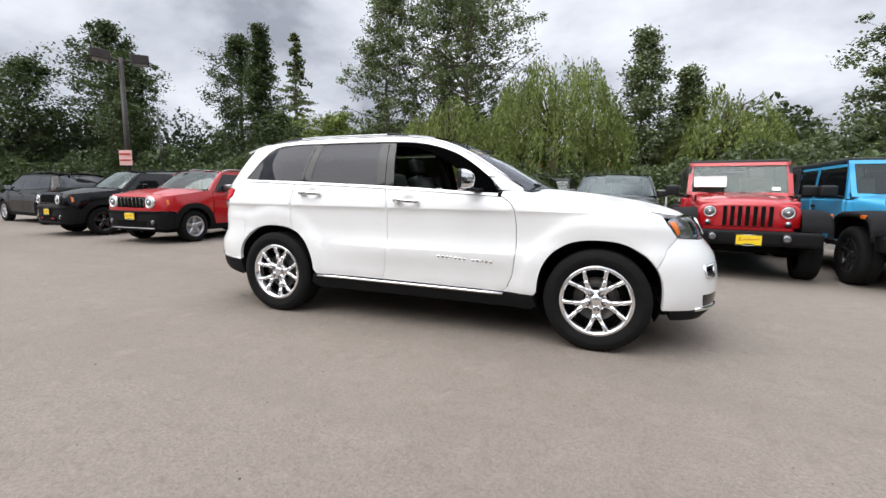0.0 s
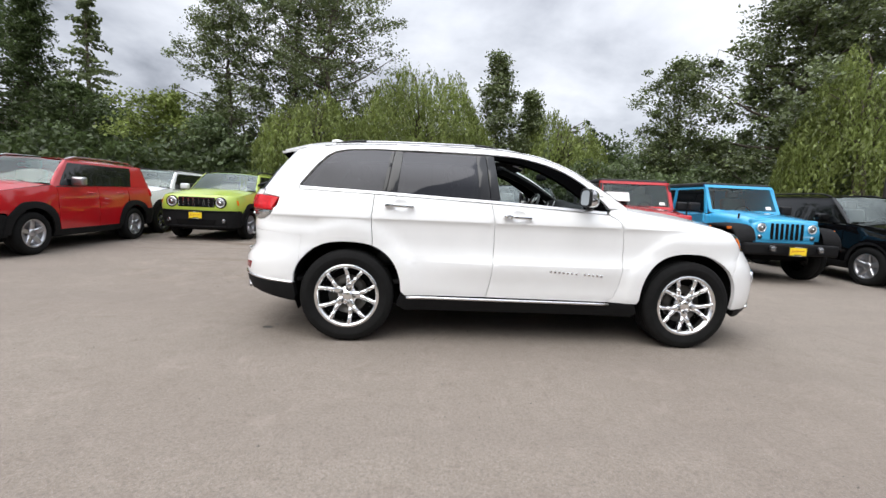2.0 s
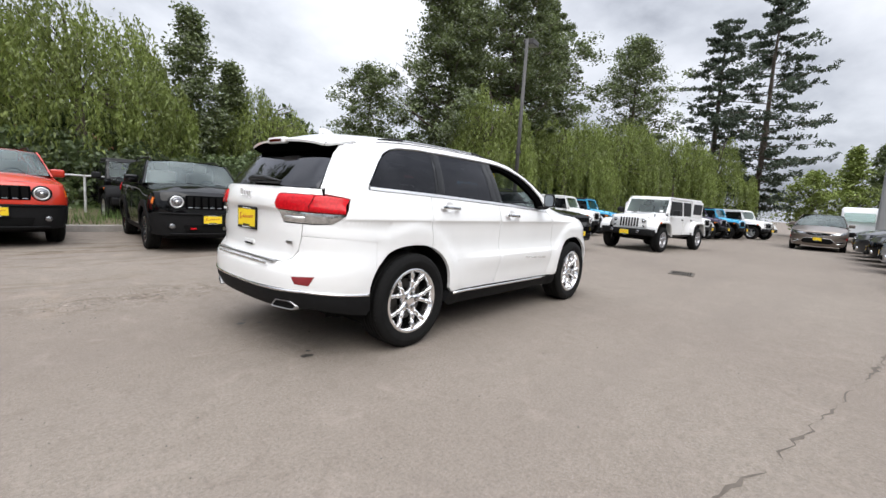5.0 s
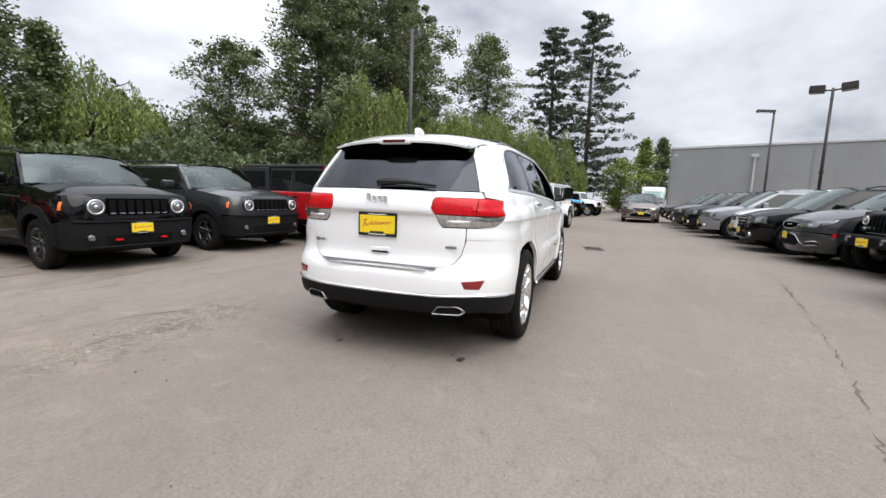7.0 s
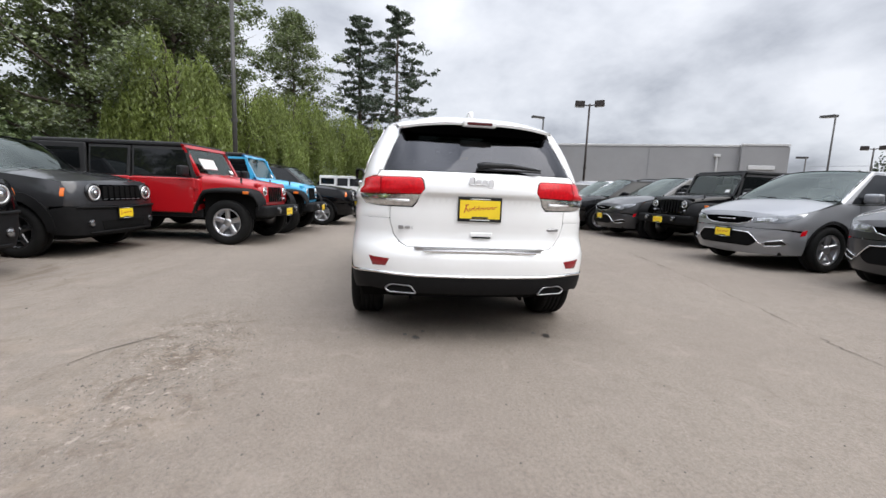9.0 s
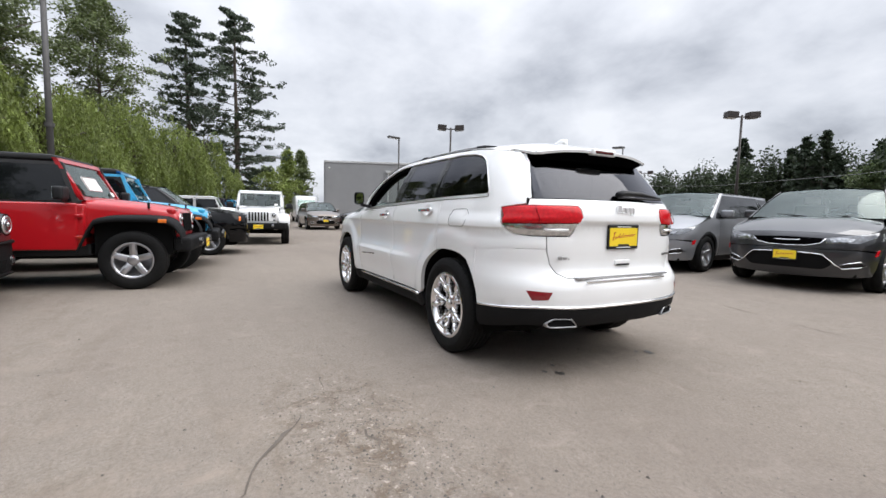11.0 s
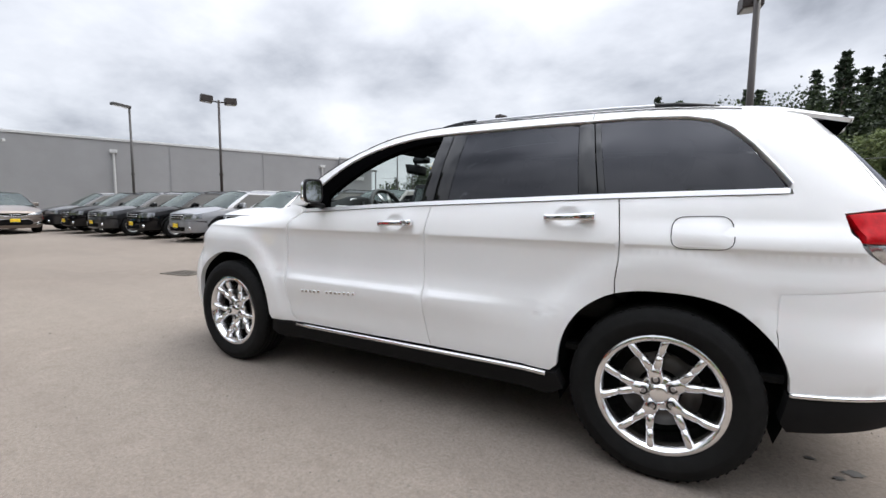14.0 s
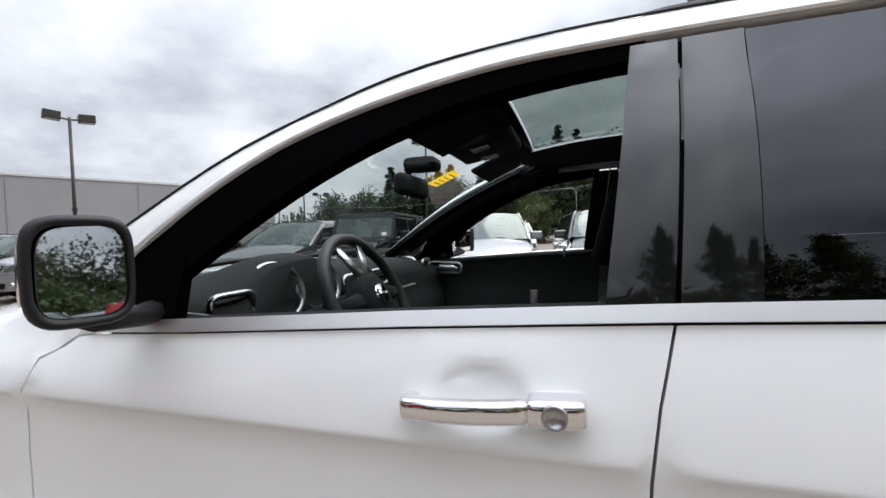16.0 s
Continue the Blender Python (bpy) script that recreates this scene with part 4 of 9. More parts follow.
skin("windscreen", [(0.0, -1.0), (1.0, -1.0), (1.0, 1.0), (0.0, 1.0)], screen_surf, CLEAR_GLASS, 0.006, 0.12, flip=False, parent=hero, label="clear windscreen with a yellow sticker inside")
for s in (1, -1):
    rows_a = [HB(x, gutter(x)) for x in np.linspace(-0.02, 0.90, 20)]
    for nm, mat, share, lab in (("windscreen_pillar", WHITE_PAINT, (0.0, 0.2, 0.45, 0.72, 0.89), "white windscreen pillar"), ("pillar_trim", GLOSS_BLACK, (0.90, 0.95, 1.0), "black strip beside the windscreen"), ("pillar_backing", HEADLINER, (0.0, 0.2, 0.45, 0.72, 1.0), "")):
        bm = bmesh.new()
        prev = None
        for k, g in enumerate(rows_a):
            q = screen_surf(k / 19, 1.0)
            cur = []
            for t in share:
                p = g.lerp(q, t)
                p.z += 0.030 * math.sin(math.pi * min(1, t * 1.0)) ** 0.7 * math.sin(math.pi * min(1, (k + 1.5) / 19)) ** 0.5 if k < 19 else 0.0
                inn = 0.018 if nm == "pillar_backing" else 0.001
                cur.append(bm.verts.new((p.x - inn * 0.6, s * (p.y - inn), p.z - inn)))
            if prev:
                for a, b, c, d2 in zip(prev, prev[1:], cur[1:], cur):
                    bm.faces.new((a, b, c, d2))
            prev = cur
        bmesh.ops.recalc_face_normals(bm, faces=bm.faces)
        part(nm, bm, mat, hero, lab, True)


def hood_surf(x, y):
    zc = curve_at(((0.80, 1.232), (0.98, 1.215), (1.26, 1.192), (1.54, 1.158), (1.82, 1.108), (2.0, 1.055), (2.12, 0.995)), x)
    edge = min(1.1, abs(y) / 0.80)
    rib = 0.010 * math.exp(-(((abs(y) - 0.42 + 0.05 * (x - 1)) / 0.06) ** 2))
    return Vector((x, y, zc - (0.072 + 0.01 * (x - 1)) * edge**2.4 + rib))


hl = [(0.86, 0.775), (1.10, 0.80), (1.30, 0.805), (1.55, 0.792), (1.75, 0.755), (1.90, 0.70), (1.99, 0.60), (2.06, 0.40), (2.09, 0.0)]
skin("bonnet", ([(1.02, 0.0), (1.0, 0.3), (0.955, 0.55)] + hl + [(x, -y) for x, y in hl[::-1][1:]] + [(0.955, -0.55), (1.0, -0.3)])[::-1], hood_surf, WHITE_PAINT, 0.03, 0.06, flip=False, parent=hero, label="white bonnet")
part("cowl", bm_path([(0.87, -0.74, 1.165), (0.98, -0.4, 1.185), (1.02, 0, 1.19), (0.98, 0.4, 1.185), (0.87, 0.74, 1.165)], 0.035, 8, None, 0.5), BLACK_TRIM, hero, "black cowl below the windscreen", True)
for y0, y1 in ((0.55, 0.02), (-0.08, -0.6)):
    part("wiper", bm_path([(1.0 - 0.1 * y0 * y0, y0, 1.215), (0.955, (y0 + y1) / 2, 1.232), (0.93, y1, 1.238)], 0.009, 6), BLACK_TRIM, hero, "black windscreen wiper", True)

# nose: bumper, grille, lamps
CF = 2 * (HB.xb + HB.sf)
nb_up = square_arc(ARCH_F, 0.385, 0.438, 0.448, 2, 31, 7) + [HB.p(1.902, 0.776), HB.p(1.972, 0.861), HB.f(0.62, 0.845), HB.f(0.40, 0.84)]
nb_lo = [HB.f(0.40, 0.36), HB.f(0.60, 0.36), HB.p(2.10, 0.345), (ARCH_F + 0.442, 0.345)]
nose_out = nb_up + [HB.f(0.0, 0.835)] + [(CF - a, z) for a, z in nb_up[::-1]] + [(CF - a, z) for a, z in nb_lo[::-1]] + [HB.f(0.0, 0.36)] + nb_lo
skin("front_bumper", nose_out[::-1], HB, WHITE_PAINT, 0.03, 0.05, parent=hero, label="white painted front bumper")
gr = [HB.f(0.42, 1.005), HB.f(0.42, 0.86), HB.f(-0.42, 0.86), HB.f(-0.42, 1.005)]
grille = skin("grille", gr[::-1], HB, GLOSS_BLACK, 0.02, 0.05, parent=hero, label="black seven-slot grille with chrome rings")[0]
for k in range(7):
    y = -0.36 + 0.12 * k
    sl = [(HB(*HB.f(y + dy, z)) + Vector((0.006, 0, 0))) for dy, z in ((-0.04, 0.875), (0.04, 0.875), (0.04, 0.985), (-0.04, 0.985))]
    part("grille_ring", bm_path(sl, 0.008, 6, None, 1.0, True), CHROME, grille, "", True)
chin = [HB.f(0.72, 0.35), HB.f(0.72, 0.235), HB.f(-0.72, 0.235), HB.f(-0.72, 0.35)]
skin("front_valance", [HB.p(1.95, 0.342), HB.p(1.97, 0.262), HB.f(0.4, 0.235), HB.f(-0.4, 0.235), (CF - HB.p(1.97, 0.262)[0], 0.262), (CF - HB.p(1.95, 0.342)[0], 0.342), HB.f(-0.4, 0.352), HB.f(0.4, 0.352)], HB, DARK_PLASTIC, 0.20, 0.05, lift=-0.004, parent=hero, label="dark lower front bumper")
for s in (0, 1):
    flipf = (lambda p: (CF - p[0], p[1])) if s else (lambda p: p)
    hp = [HB.p(1.905, 0.982), HB.p(1.93, 1.005), HB.f(0.62, 1.018), HB.f(0.44, 1.012), HB.f(0.43, 0.87), HB.f(0.60, 0.858), HB.p(1.985, 0.868)]
    lampf = skin("headlamp", [flipf(p) for p in (hp if not s else hp[::-1])][::-1], HB, LAMP_BOWL, 0.03, 0.03, lift=-0.012, parent=hero, label="clear headlamp with an amber corner")[0]
    am = [HB.p(1.915, 0.978), HB.p(1.955, 0.985), HB.p(1.995, 0.895), HB.p(1.975, 0.885)]
    skin("amber_corner", [flipf(p) for p in (am if not s else am[::-1])][::-1], HB, AMBER, 0.01, 0.02, lift=-0.004, parent=lampf)
    sg = -1 if s else 1
    dk = [HB.f(0.66, 0.985), HB.f(0.56, 0.985), HB.f(0.56, 0.885), HB.f(0.66, 0.885)]
    skin("lamp_dark", [flipf(p) for p in (dk if not s else dk[::-1])][::-1], HB, GLOSS_BLACK, 0.005, 0.03, lift=-0.008, parent=lampf)
    fg = [HB.f(0.735, 0.665), HB.f(0.62, 0.675), HB.f(0.62, 0.575), HB.f(0.725, 0.585)]
    fogp = skin("fog_lamp", [flipf(p) for p in (fg if not s else fg[::-1])][::-1], HB, GLOSS_BLACK, 0.01, 0.03, lift=0.003, parent=hero, label="fog lamp in a chrome ring")[0]
    part("fog_ring", bm_path([HB(*flipf(p)) + Vector((0.006, 0, 0)) for p in fg], 0.011, 8, None, 1.0, True), CHROME, fogp, "", True)
    lowch = [HB(*flipf(HB.f(y, 0.350))) + Vector((0.004, 0, 0)) for y in np.linspace(0.76, 0.45, 8)]
    part("chin_chrome", bm_path(lowch, 0.012, 6, None, 1.2), CHROME, hero, "chrome strip under the front bumper", True)
    mesh_lo = [HB.f(0.74, 0.46), HB.f(0.50, 0.46), HB.f(0.50, 0.37), HB.f(0.70, 0.37)]
    skin("lower_mesh", [flipf(p) for p in (mesh_lo if not s else mesh_lo[::-1])][::-1], HB, GLOSS_BLACK, 0.01, 0.03, lift=0.002, parent=hero)

# glass of the sides, pillars, mouldings
rw = [(-0.388, belt(-0.39) + 0.008), (-0.422, win_top(-0.422) - 0.004)] + run(lambda x: win_top(x) - 0.004, -0.55, -1.0, 5) + [(-1.035, 1.585), (-1.075, 1.243)] + run(lambda x: belt(x) + 0.008, -1.0, -0.45, 5)
skin("rear_door_window", rw[::-1], HB, PRIVACY_GLASS, 0.005, 0.06, lift=-0.008, roll=0, mirror=True, parent=hero, label="dark tinted rear door window")
qw = [(-1.195, belt(-1.2) + 0.008), (-1.135, 1.597), (-1.30, 1.594), (-1.50, 1.580), (-1.595, 1.557), (-1.66, 1.517), (-1.735, 1.437), (-1.81, 1.338), (-1.848, 1.275), (-1.84, 1.268)] + run(lambda x: belt(x) + 0.008, -1.78, -1.25, 6)
skin("quarter_window", [HB.p(x, z) for x, z in qw][::-1], HB, PRIVACY_GLASS, 0.005, 0.06, lift=-0.008, roll=0, mirror=True, parent=hero, label="dark tinted quarter window")
for nm, poly in (("door_pillar", [(-0.215, belt(-0.21) + 0.004), (-0.268, win_top(-0.27) - 0.003), (-0.334, win_top(-0.33) - 0.003), (-0.294, belt(-0.29) + 0.004)]), ("door_pillar", [(-0.300, belt(-0.3) + 0.004), (-0.340, win_top(-0.34) - 0.003), (-0.420, win_top(-0.42) - 0.003), (-0.386, belt(-0.38) + 0.004)]),
                 ("rear_pillar", [(-1.078, belt(-1.08) + 0.004), (-1.037, 1.590), (-1.104, 1.598), (-1.160, belt(-1.17) + 0.004)]), ("rear_pillar", [(-1.166, belt(-1.17) + 0.004), (-1.110, 1.598), (-1.134, 1.598), (-1.194, belt(-1.19) + 0.004)])):
    skin(nm, poly, HB, GLOSS_BLACK, 0.02, 0.05, lift=-0.003, mirror=True, parent=hero, label="gloss black window pillar")
fwf = [(0.70, belt(0.7) + 0.01)] + run(lambda x: win_top(x) + 0.006, 0.625, -0.29, 16) + run(lambda x: min(win_in(x), win_top(x)) - 0.022, -0.29, 0.40, 14) + [(0.505, 1.245), (0.50, belt(0.5) + 0.01)]
skin("window_frame", fwf[::-1][::-1], HB, MATTE_BLACK, 0.03, 0.03, lift=-0.006, mirror=True, parent=hero, label="black frame of the lowered front window")
bm_low, bm_up = run(lambda x: belt(x) - 0.018, -1.86, 0.69, 40), run(lambda x: belt(x) + 0.003, 0.69, -1.86, 40)
skin("belt_moulding", [HB.p(x, z) for x, z in bm_low + bm_up], HB, BRIGHT_TRIM, 0.012, 0.08, lift=0.004, roll=0.0, mirror=True, parent=hero, label="bright moulding under the windows")
top_pts = [HB(x, win_top(x) + 0.010) + Vector((0, 0.002, 0)) for x in np.linspace(0.66, -1.10, 36)] + [HB(*HB.p(x, z)) + Vector((0, 0.002, 0)) for x, z in ((-1.30, 1.606), (-1.50, 1.592), (-1.60, 1.570), (-1.67, 1.529), (-1.745, 1.449), (-1.82, 1.349), (-1.866, 1.285), (-1.862, 1.264))]
strip("window_moulding", top_pts, 0.005, 0.013, BRIGHT_TRIM, hero, "bright moulding over the windows", True)
gut_pts = [HB(x, gutter(x)) for x in np.linspace(0.84, -1.70, 44)]
strip("roof_seam", [p + Vector((0, -0.002, 0.001)) for p in gut_pts], 0.005, 0.005, BLACK_TRIM, hero, "black roof seam", True)
for s in (1, -1):
    rail = []
    for x in np.linspace(-1.58, -0.24, 20):
        y = roof_y(x) - 0.075
        lift = 0.014 * max(0.0, min(1.0, (x + 1.58) / 0.10, (-0.24 - x) / 0.10)) ** 0.6
        rail.append((x, s * y, roof_surf(x, y).z - 0.004 + lift * 0.7))
    rl = part("roof_rail", bm_path(rail, 0.011, 8, None, 0.8), SATIN, hero, "satin silver roof rail with dark feet", True)
    for x0, x1 in ((-1.62, -1.36), (-0.42, -0.21)):
        foot = []
        for k in range(9):
            x = x0 + (x1 - x0) * k / 8
            u = k / 8 if x0 < -1 else 1 - k / 8
            foot.append((x, s * (roof_y(x) - 0.075), roof_surf(x, roof_y(x) - 0.075).z - 0.006 + 0.014 * min(1.0, u * 1.6) ** 0.8))
        part("rail_foot", bm_path(foot, 0.0125, 8, None, 0.9), BLACK_TRIM, rl, "dark rail foot", True)
    # door mirror
    mx, my, mz = 0.47, s * 1.048, 1.270

    def shell(width, height, depth, squareness, back, fore):
        """A mirror case: a rounded rectangle that shrinks towards its front."""
        bm = bmesh.new()
        rings = []
        for u in np.linspace(0, 1, 9):
            k = (1 - u**2.6) ** 0.42 if u < 1 else 0.02
            ring = []
            for a in range(28):
                c, sn = math.cos(a / 28 * math.tau), math.sin(a / 28 * math.tau)
                cy, cz = math.copysign(abs(c) ** squareness, c), math.copysign(abs(sn) ** squareness, sn)
                ring.append(bm.verts.new((back + (fore - back) * u, s * cy * width / 2 * k, cz * height / 2 * k - 0.012 * u)))
            rings.append(ring)
        for ra, rb in zip(rings, rings[1:]):
            for a in range(28):
                bm.faces.new((ra[a], ra[(a + 1) % 28], rb[(a + 1) % 28], rb[a]))
        bm.faces.new(rings[-1])
        bmesh.ops.recalc_face_normals(bm, faces=bm.faces)
        bm.transform(pose(mx, my, mz, 0, 0, -21 * s))
        return bm

    mir = part("door_mirror", shell(0.116, 0.146, 0.1, 0.50, -0.030, 0.080), CHROME, hero, "chrome-capped door mirror with a black foot", True)
    ring = [(-0.046, s * math.copysign(abs(math.cos(a)) ** 0.5, math.cos(a)) * 0.0510, math.copysign(abs(math.sin(a)) ** 0.5, math.sin(a)) * 0.0645) for a in np.linspace(0, math.tau, 32, False)]
    bm = bmesh.new()
    loops = [[bm.verts.new((x, y * k, z * k)) for _, y, z in ring] for x, k in ((-0.02, 1.13), (-0.046, 1.13), (-0.056, 1.06), (-0.056, 0.97), (-0.044, 0.93))]
    for la, lb in zip(loops, loops[1:]):
        for a in range(32):
            bm.faces.new((la[a], la[(a + 1) % 32], lb[(a + 1) % 32], lb[a]))
    bmesh.ops.recalc_face_normals(bm, faces=bm.faces)
    bm.transform(pose(mx, my, mz, 0, 0, -21 * s))
    part("mirror_rim", bm, BLACK_TRIM, mir, "black mirror rim", True)
    bm = bmesh.new()
    bm.faces.new([bm.verts.new((-0.040 + s * y * 0.20 + z * 0.07, y * 0.90, z * 0.92)) for _, y, z in ring])
    bm.transform(pose(mx, my, mz, 0, 0, -21 * s))
    part("mirror_glass", bm, DARK_MIRROR, mir)
    part("mirror_foot", bm_path([(0.56, s * 0.86, 1.180), (0.52, s * 0.92, 1.182), (0.48, s * 1.02, 1.200)], [0.032, 0.026, 0.03], 8, None, 0.7), BLACK_TRIM, mir, "", True)
    bm = bmesh.new()
    vs = [bm.verts.new((HB(x, z) + Vector((0, -0.004, 0))) * Vector((1, 1, 1)) if s > 0 else Vector((x, -HB(x, z).y + 0.004, z))) for x, z in ((0.49, 1.175), (0.69, 1.165), (0.63, 1.25), (0.49, 1.29))]
    bm.faces.new(vs)
    part("mirror_sail", bm, MATTE_BLACK, mir)
    # sill: dark step with a chrome strip
    sill = [(-1.02, 0.398), (-1.05, 0.32), (-0.98, 0.275), (0.98, 0.265), (1.02, 0.30), (0.985, 0.378), (0.74, 0.384)]
    if s > 0:
        skin("sill", sill[::-1], HB, DARK_PLASTIC, 0.06, 0.06, lift=0.006, mirror=True, parent=hero, label="dark grey sill under the doors")
    ss = [HB(x, z) + Vector((0, 0.010, 0)) for x, z in zip(np.linspace(-0.97, 0.76, 16), np.linspace(0.388, 0.374, 16))]
    part("sill_strip", bm_path([(p.x, p.y * s, p.z) for p in ss], 0.012, 8, None, 1.0), CHROME, hero, "chrome strip along the sill", True)
    # arch liners
    for cx in (ARCH_R, ARCH_F):
        bm = bmesh.new()
        prev = None
        for k in range(19):
            ox, oz = square_arc(cx, 0.385, 0.446, 0.456, -14, 194, 18)[k]
            e = HB(ox, oz)
            cur = (bm.verts.new((e.x, s * (e.y - 0.022), oz)), bm.verts.new((e.x, s * 0.46, oz)))
            if prev:
                bm.faces.new((prev[0], cur[0], cur[1], prev[1]))
            prev = cur
        bm_box(0.98, 0.02, 0.66, (cx, s * 0.455, 0.55), 0, 1, bm)
        part("arch_liner", bm, UNDERBODY, hero, "", True)
    for cx, sp in ((ARCH_R, 0.24), (ARCH_F, 0.55)):
        wheel(hero, cx, s * 0.942, WHEEL_R, 0.257, 0.262, "split", POLISHED, 0.0, sp * s)
fuel = rounded([(-1.470, 1.020), (-1.472, 1.146), (-1.680, 1.152), (-1.690, 1.024)], 0.05, 5)
skin("fuel_flap", fuel, HB, WHITE_PAINT, 0.006, 0.04, ROWS, lift=0.0035, roll=0.004, parent=hero, label="white fuel filler flap")
part("flap_gap", bm_path([HB(*p) + Vector((0, 0.0005, 0)) for p in rounded([(-1.467, 1.017), (-1.469, 1.149), (-1.682, 1.155), (-1.693, 1.021)], 0.052, 5)], 0.0018, 6, None, 1.0, True), BLACK_TRIM, hero, "", True)
part("antenna", bm_path([(-1.60, 0.0, 1.700), (-1.66, 0.0, 1.712), (-1.72, 0.0, 1.724), (-1.755, 0.0, 1.724), (-1.77, 0.0, 1.690)], [0.008, 0.024, 0.027, 0.022, 0.012], 8), WHITE_PAINT, hero, "white roof antenna fin", True)
# floor pan, rear axle
pan = bm_box(4.0, 1.30, 0.22, (0.0, 0, 0.36), 0.05)
part("floor_pan", pan, UNDERBODY, hero, "black underbody")
part("rear_axle", bm_tube((ARCH_R, -0.75, 0.38), (ARCH_R, 0.75, 0.38), 0.05), UNDERBODY, hero)
part("front_axle", bm_tube((ARCH_F, -0.75, 0.38), (ARCH_F, 0.75, 0.38), 0.05), UNDERBODY, hero)
part("muffler", bm_box(0.35, 0.9, 0.16, (-2.12, 0, 0.40), 0.05), UNDERBODY, hero)

# ---- ground, kerbs, island, drain, building, lamp posts ----


def ground_z(x, y):
    """The lot rises a little towards the row on its far side."""
    t = min(1.0, max(0.0, (-y - 2.5) / 4.0))
    return 0.06 * t * t * (3 - 2 * t)


def asphalt_material():
    m = material("asphalt", (0.20, 0.18, 0.155), rough=0.95, spec=0.2)
    nt = m.node_tree
    b = nt.nodes["Principled BSDF"]
    tc = nt.nodes.new("ShaderNodeTexCoord")

    def noise_node(scale, detail=6, rough=0.6, dist=0.0):
        n = nt.nodes.new("ShaderNodeTexNoise")
        n.inputs["Scale"].default_value, n.inputs["Detail"].default_value, n.inputs["Roughness"].default_value, n.inputs["Distortion"].default_value = scale, detail, rough, dist
        nt.links.new(tc.outputs["Object"], n.inputs["Vector"])
        return n.outputs["Fac"]

    def ranged(src, lo, hi, a, c):
        r = nt.nodes.new("ShaderNodeMapRange")
        for k, v in enumerate((lo, hi, a, c)):
            r.inputs[k + 1].default_value = v
        nt.links.new(src, r.inputs[0])
        return r.outputs[0]

    def mixed(fac, a, c):
        mx = nt.nodes.new("ShaderNodeMix")
        mx.data_type = "RGBA"
        nt.links.new(fac, mx.inputs[0])
        for k, v in ((6, a), (7, c)):
            if isinstance(v, tuple):
                mx.inputs[k].default_value = (*v, 1)
            else:
                nt.links.new(v, mx.inputs[k])
        return mx.outputs[2]

    col = mixed(ranged(noise_node(0.22, 5, 0.55, 0.6), 0.35, 0.68, 0, 1), (0.236, 0.203, 0.168), (0.200, 0.167, 0.138))
    col = mixed(ranged(noise_node(1.7, 8, 0.7, 0.3), 0.50, 0.80, 0, 0.5), col, (0.288, 0.244, 0.206))
    col = mixed(ranged(noise_node(0.9, 9, 0.72, 1.2), 0.60, 0.78, 0, 0.55), col, (0.138, 0.114, 0.098))
    col = mixed(ranged(noise_node(55, 4, 0.75), 0.40, 0.66, 0, 0.66), col, (0.108, 0.093, 0.081))
    col = mixed(ranged(noise_node(260, 2, 0.8), 0.52, 0.72, 0, 0.62), col, (0.370, 0.332, 0.303))
    col = mixed(ranged(noise_node(8.5, 7, 0.72, 0.4), 0.50, 0.72, 0, 0.50), col, (0.141, 0.114, 0.093))
    col = mixed(ranged(noise_node(4.2, 8, 0.75, 0.8), 0.54, 0.72, 0, 0.45), col, (0.292, 0.249, 0.212))
    # worn streaks along the lane
    mp = nt.nodes.new("ShaderNodeMapping")
    mp.inputs["Scale"].default_value = (0.12, 0.9, 1)
    nt.links.new(tc.outputs["Object"], mp.inputs[0])
    st = nt.nodes.new("ShaderNodeTexNoise")
    st.inputs["Scale"].default_value, st.inputs["Detail"].default_value = 1.6, 7
    nt.links.new(mp.outputs[0], st.inputs["Vector"])
    col = mixed(ranged(st.outputs["Fac"], 0.48, 0.75, 0, 0.45), col, (0.165, 0.140, 0.121))

    # brown dirt washed over the lot behind the parking place, in broken streaks
    def patch(x, y, rx, ry):
        m2 = nt.nodes.new("ShaderNodeMapping")
        m2.inputs["Location"].default_value = (-x / rx, -y / ry, 0)
        m2.inputs["Scale"].default_value = (1 / rx, 1 / ry, 0)
        nt.links.new(tc.outputs["Object"], m2.inputs[0])
        ln = nt.nodes.new("ShaderNodeVectorMath")
        ln.operation = "LENGTH"
        nt.links.new(m2.outputs[0], ln.inputs[0])
        return ranged(ln.outputs["Value"], 0.25, 1.0, 1, 0)

    def times(a, c):
        mu = nt.nodes.new("ShaderNodeMath")
        mu.operation = "MULTIPLY"
        nt.links.new(a, mu.inputs[0]), nt.links.new(c, mu.inputs[1])
        return mu.outputs[0]

    streak = nt.nodes.new("ShaderNodeMapping")
    streak.inputs["Scale"].default_value, streak.inputs["Rotation"].default_value = (0.55, 2.4, 1), (0, 0, radians(-38))
    nt.links.new(tc.outputs["Object"], streak.inputs[0])
    sn = nt.nodes.new("ShaderNodeTexNoise")
    sn.inputs["Scale"].default_value, sn.inputs["Detail"].default_value, sn.inputs["Roughness"].default_value, sn.inputs["Distortion"].default_value = 1.1, 9, 0.68, 0.8
    nt.links.new(streak.outputs[0], sn.inputs["Vector"])
    for x, y, rx, ry, most in ((-3.6, 2.5, 2.6, 1.9, 0.35), (-2.5, 6.0, 7.0, 3.4, 0.85)):
        col = mixed(times(patch(x, y, rx, ry), ranged(sn.outputs["Fac"], 0.50, 0.62, 0, most)), col, (0.108, 0.080, 0.057))
        col = mixed(times(patch(x, y, rx, ry), ranged(noise_node(2.6, 9, 0.75, 0.5), 0.50, 0.68, 0, 0.7)), col, (0.281, 0.233, 0.189))
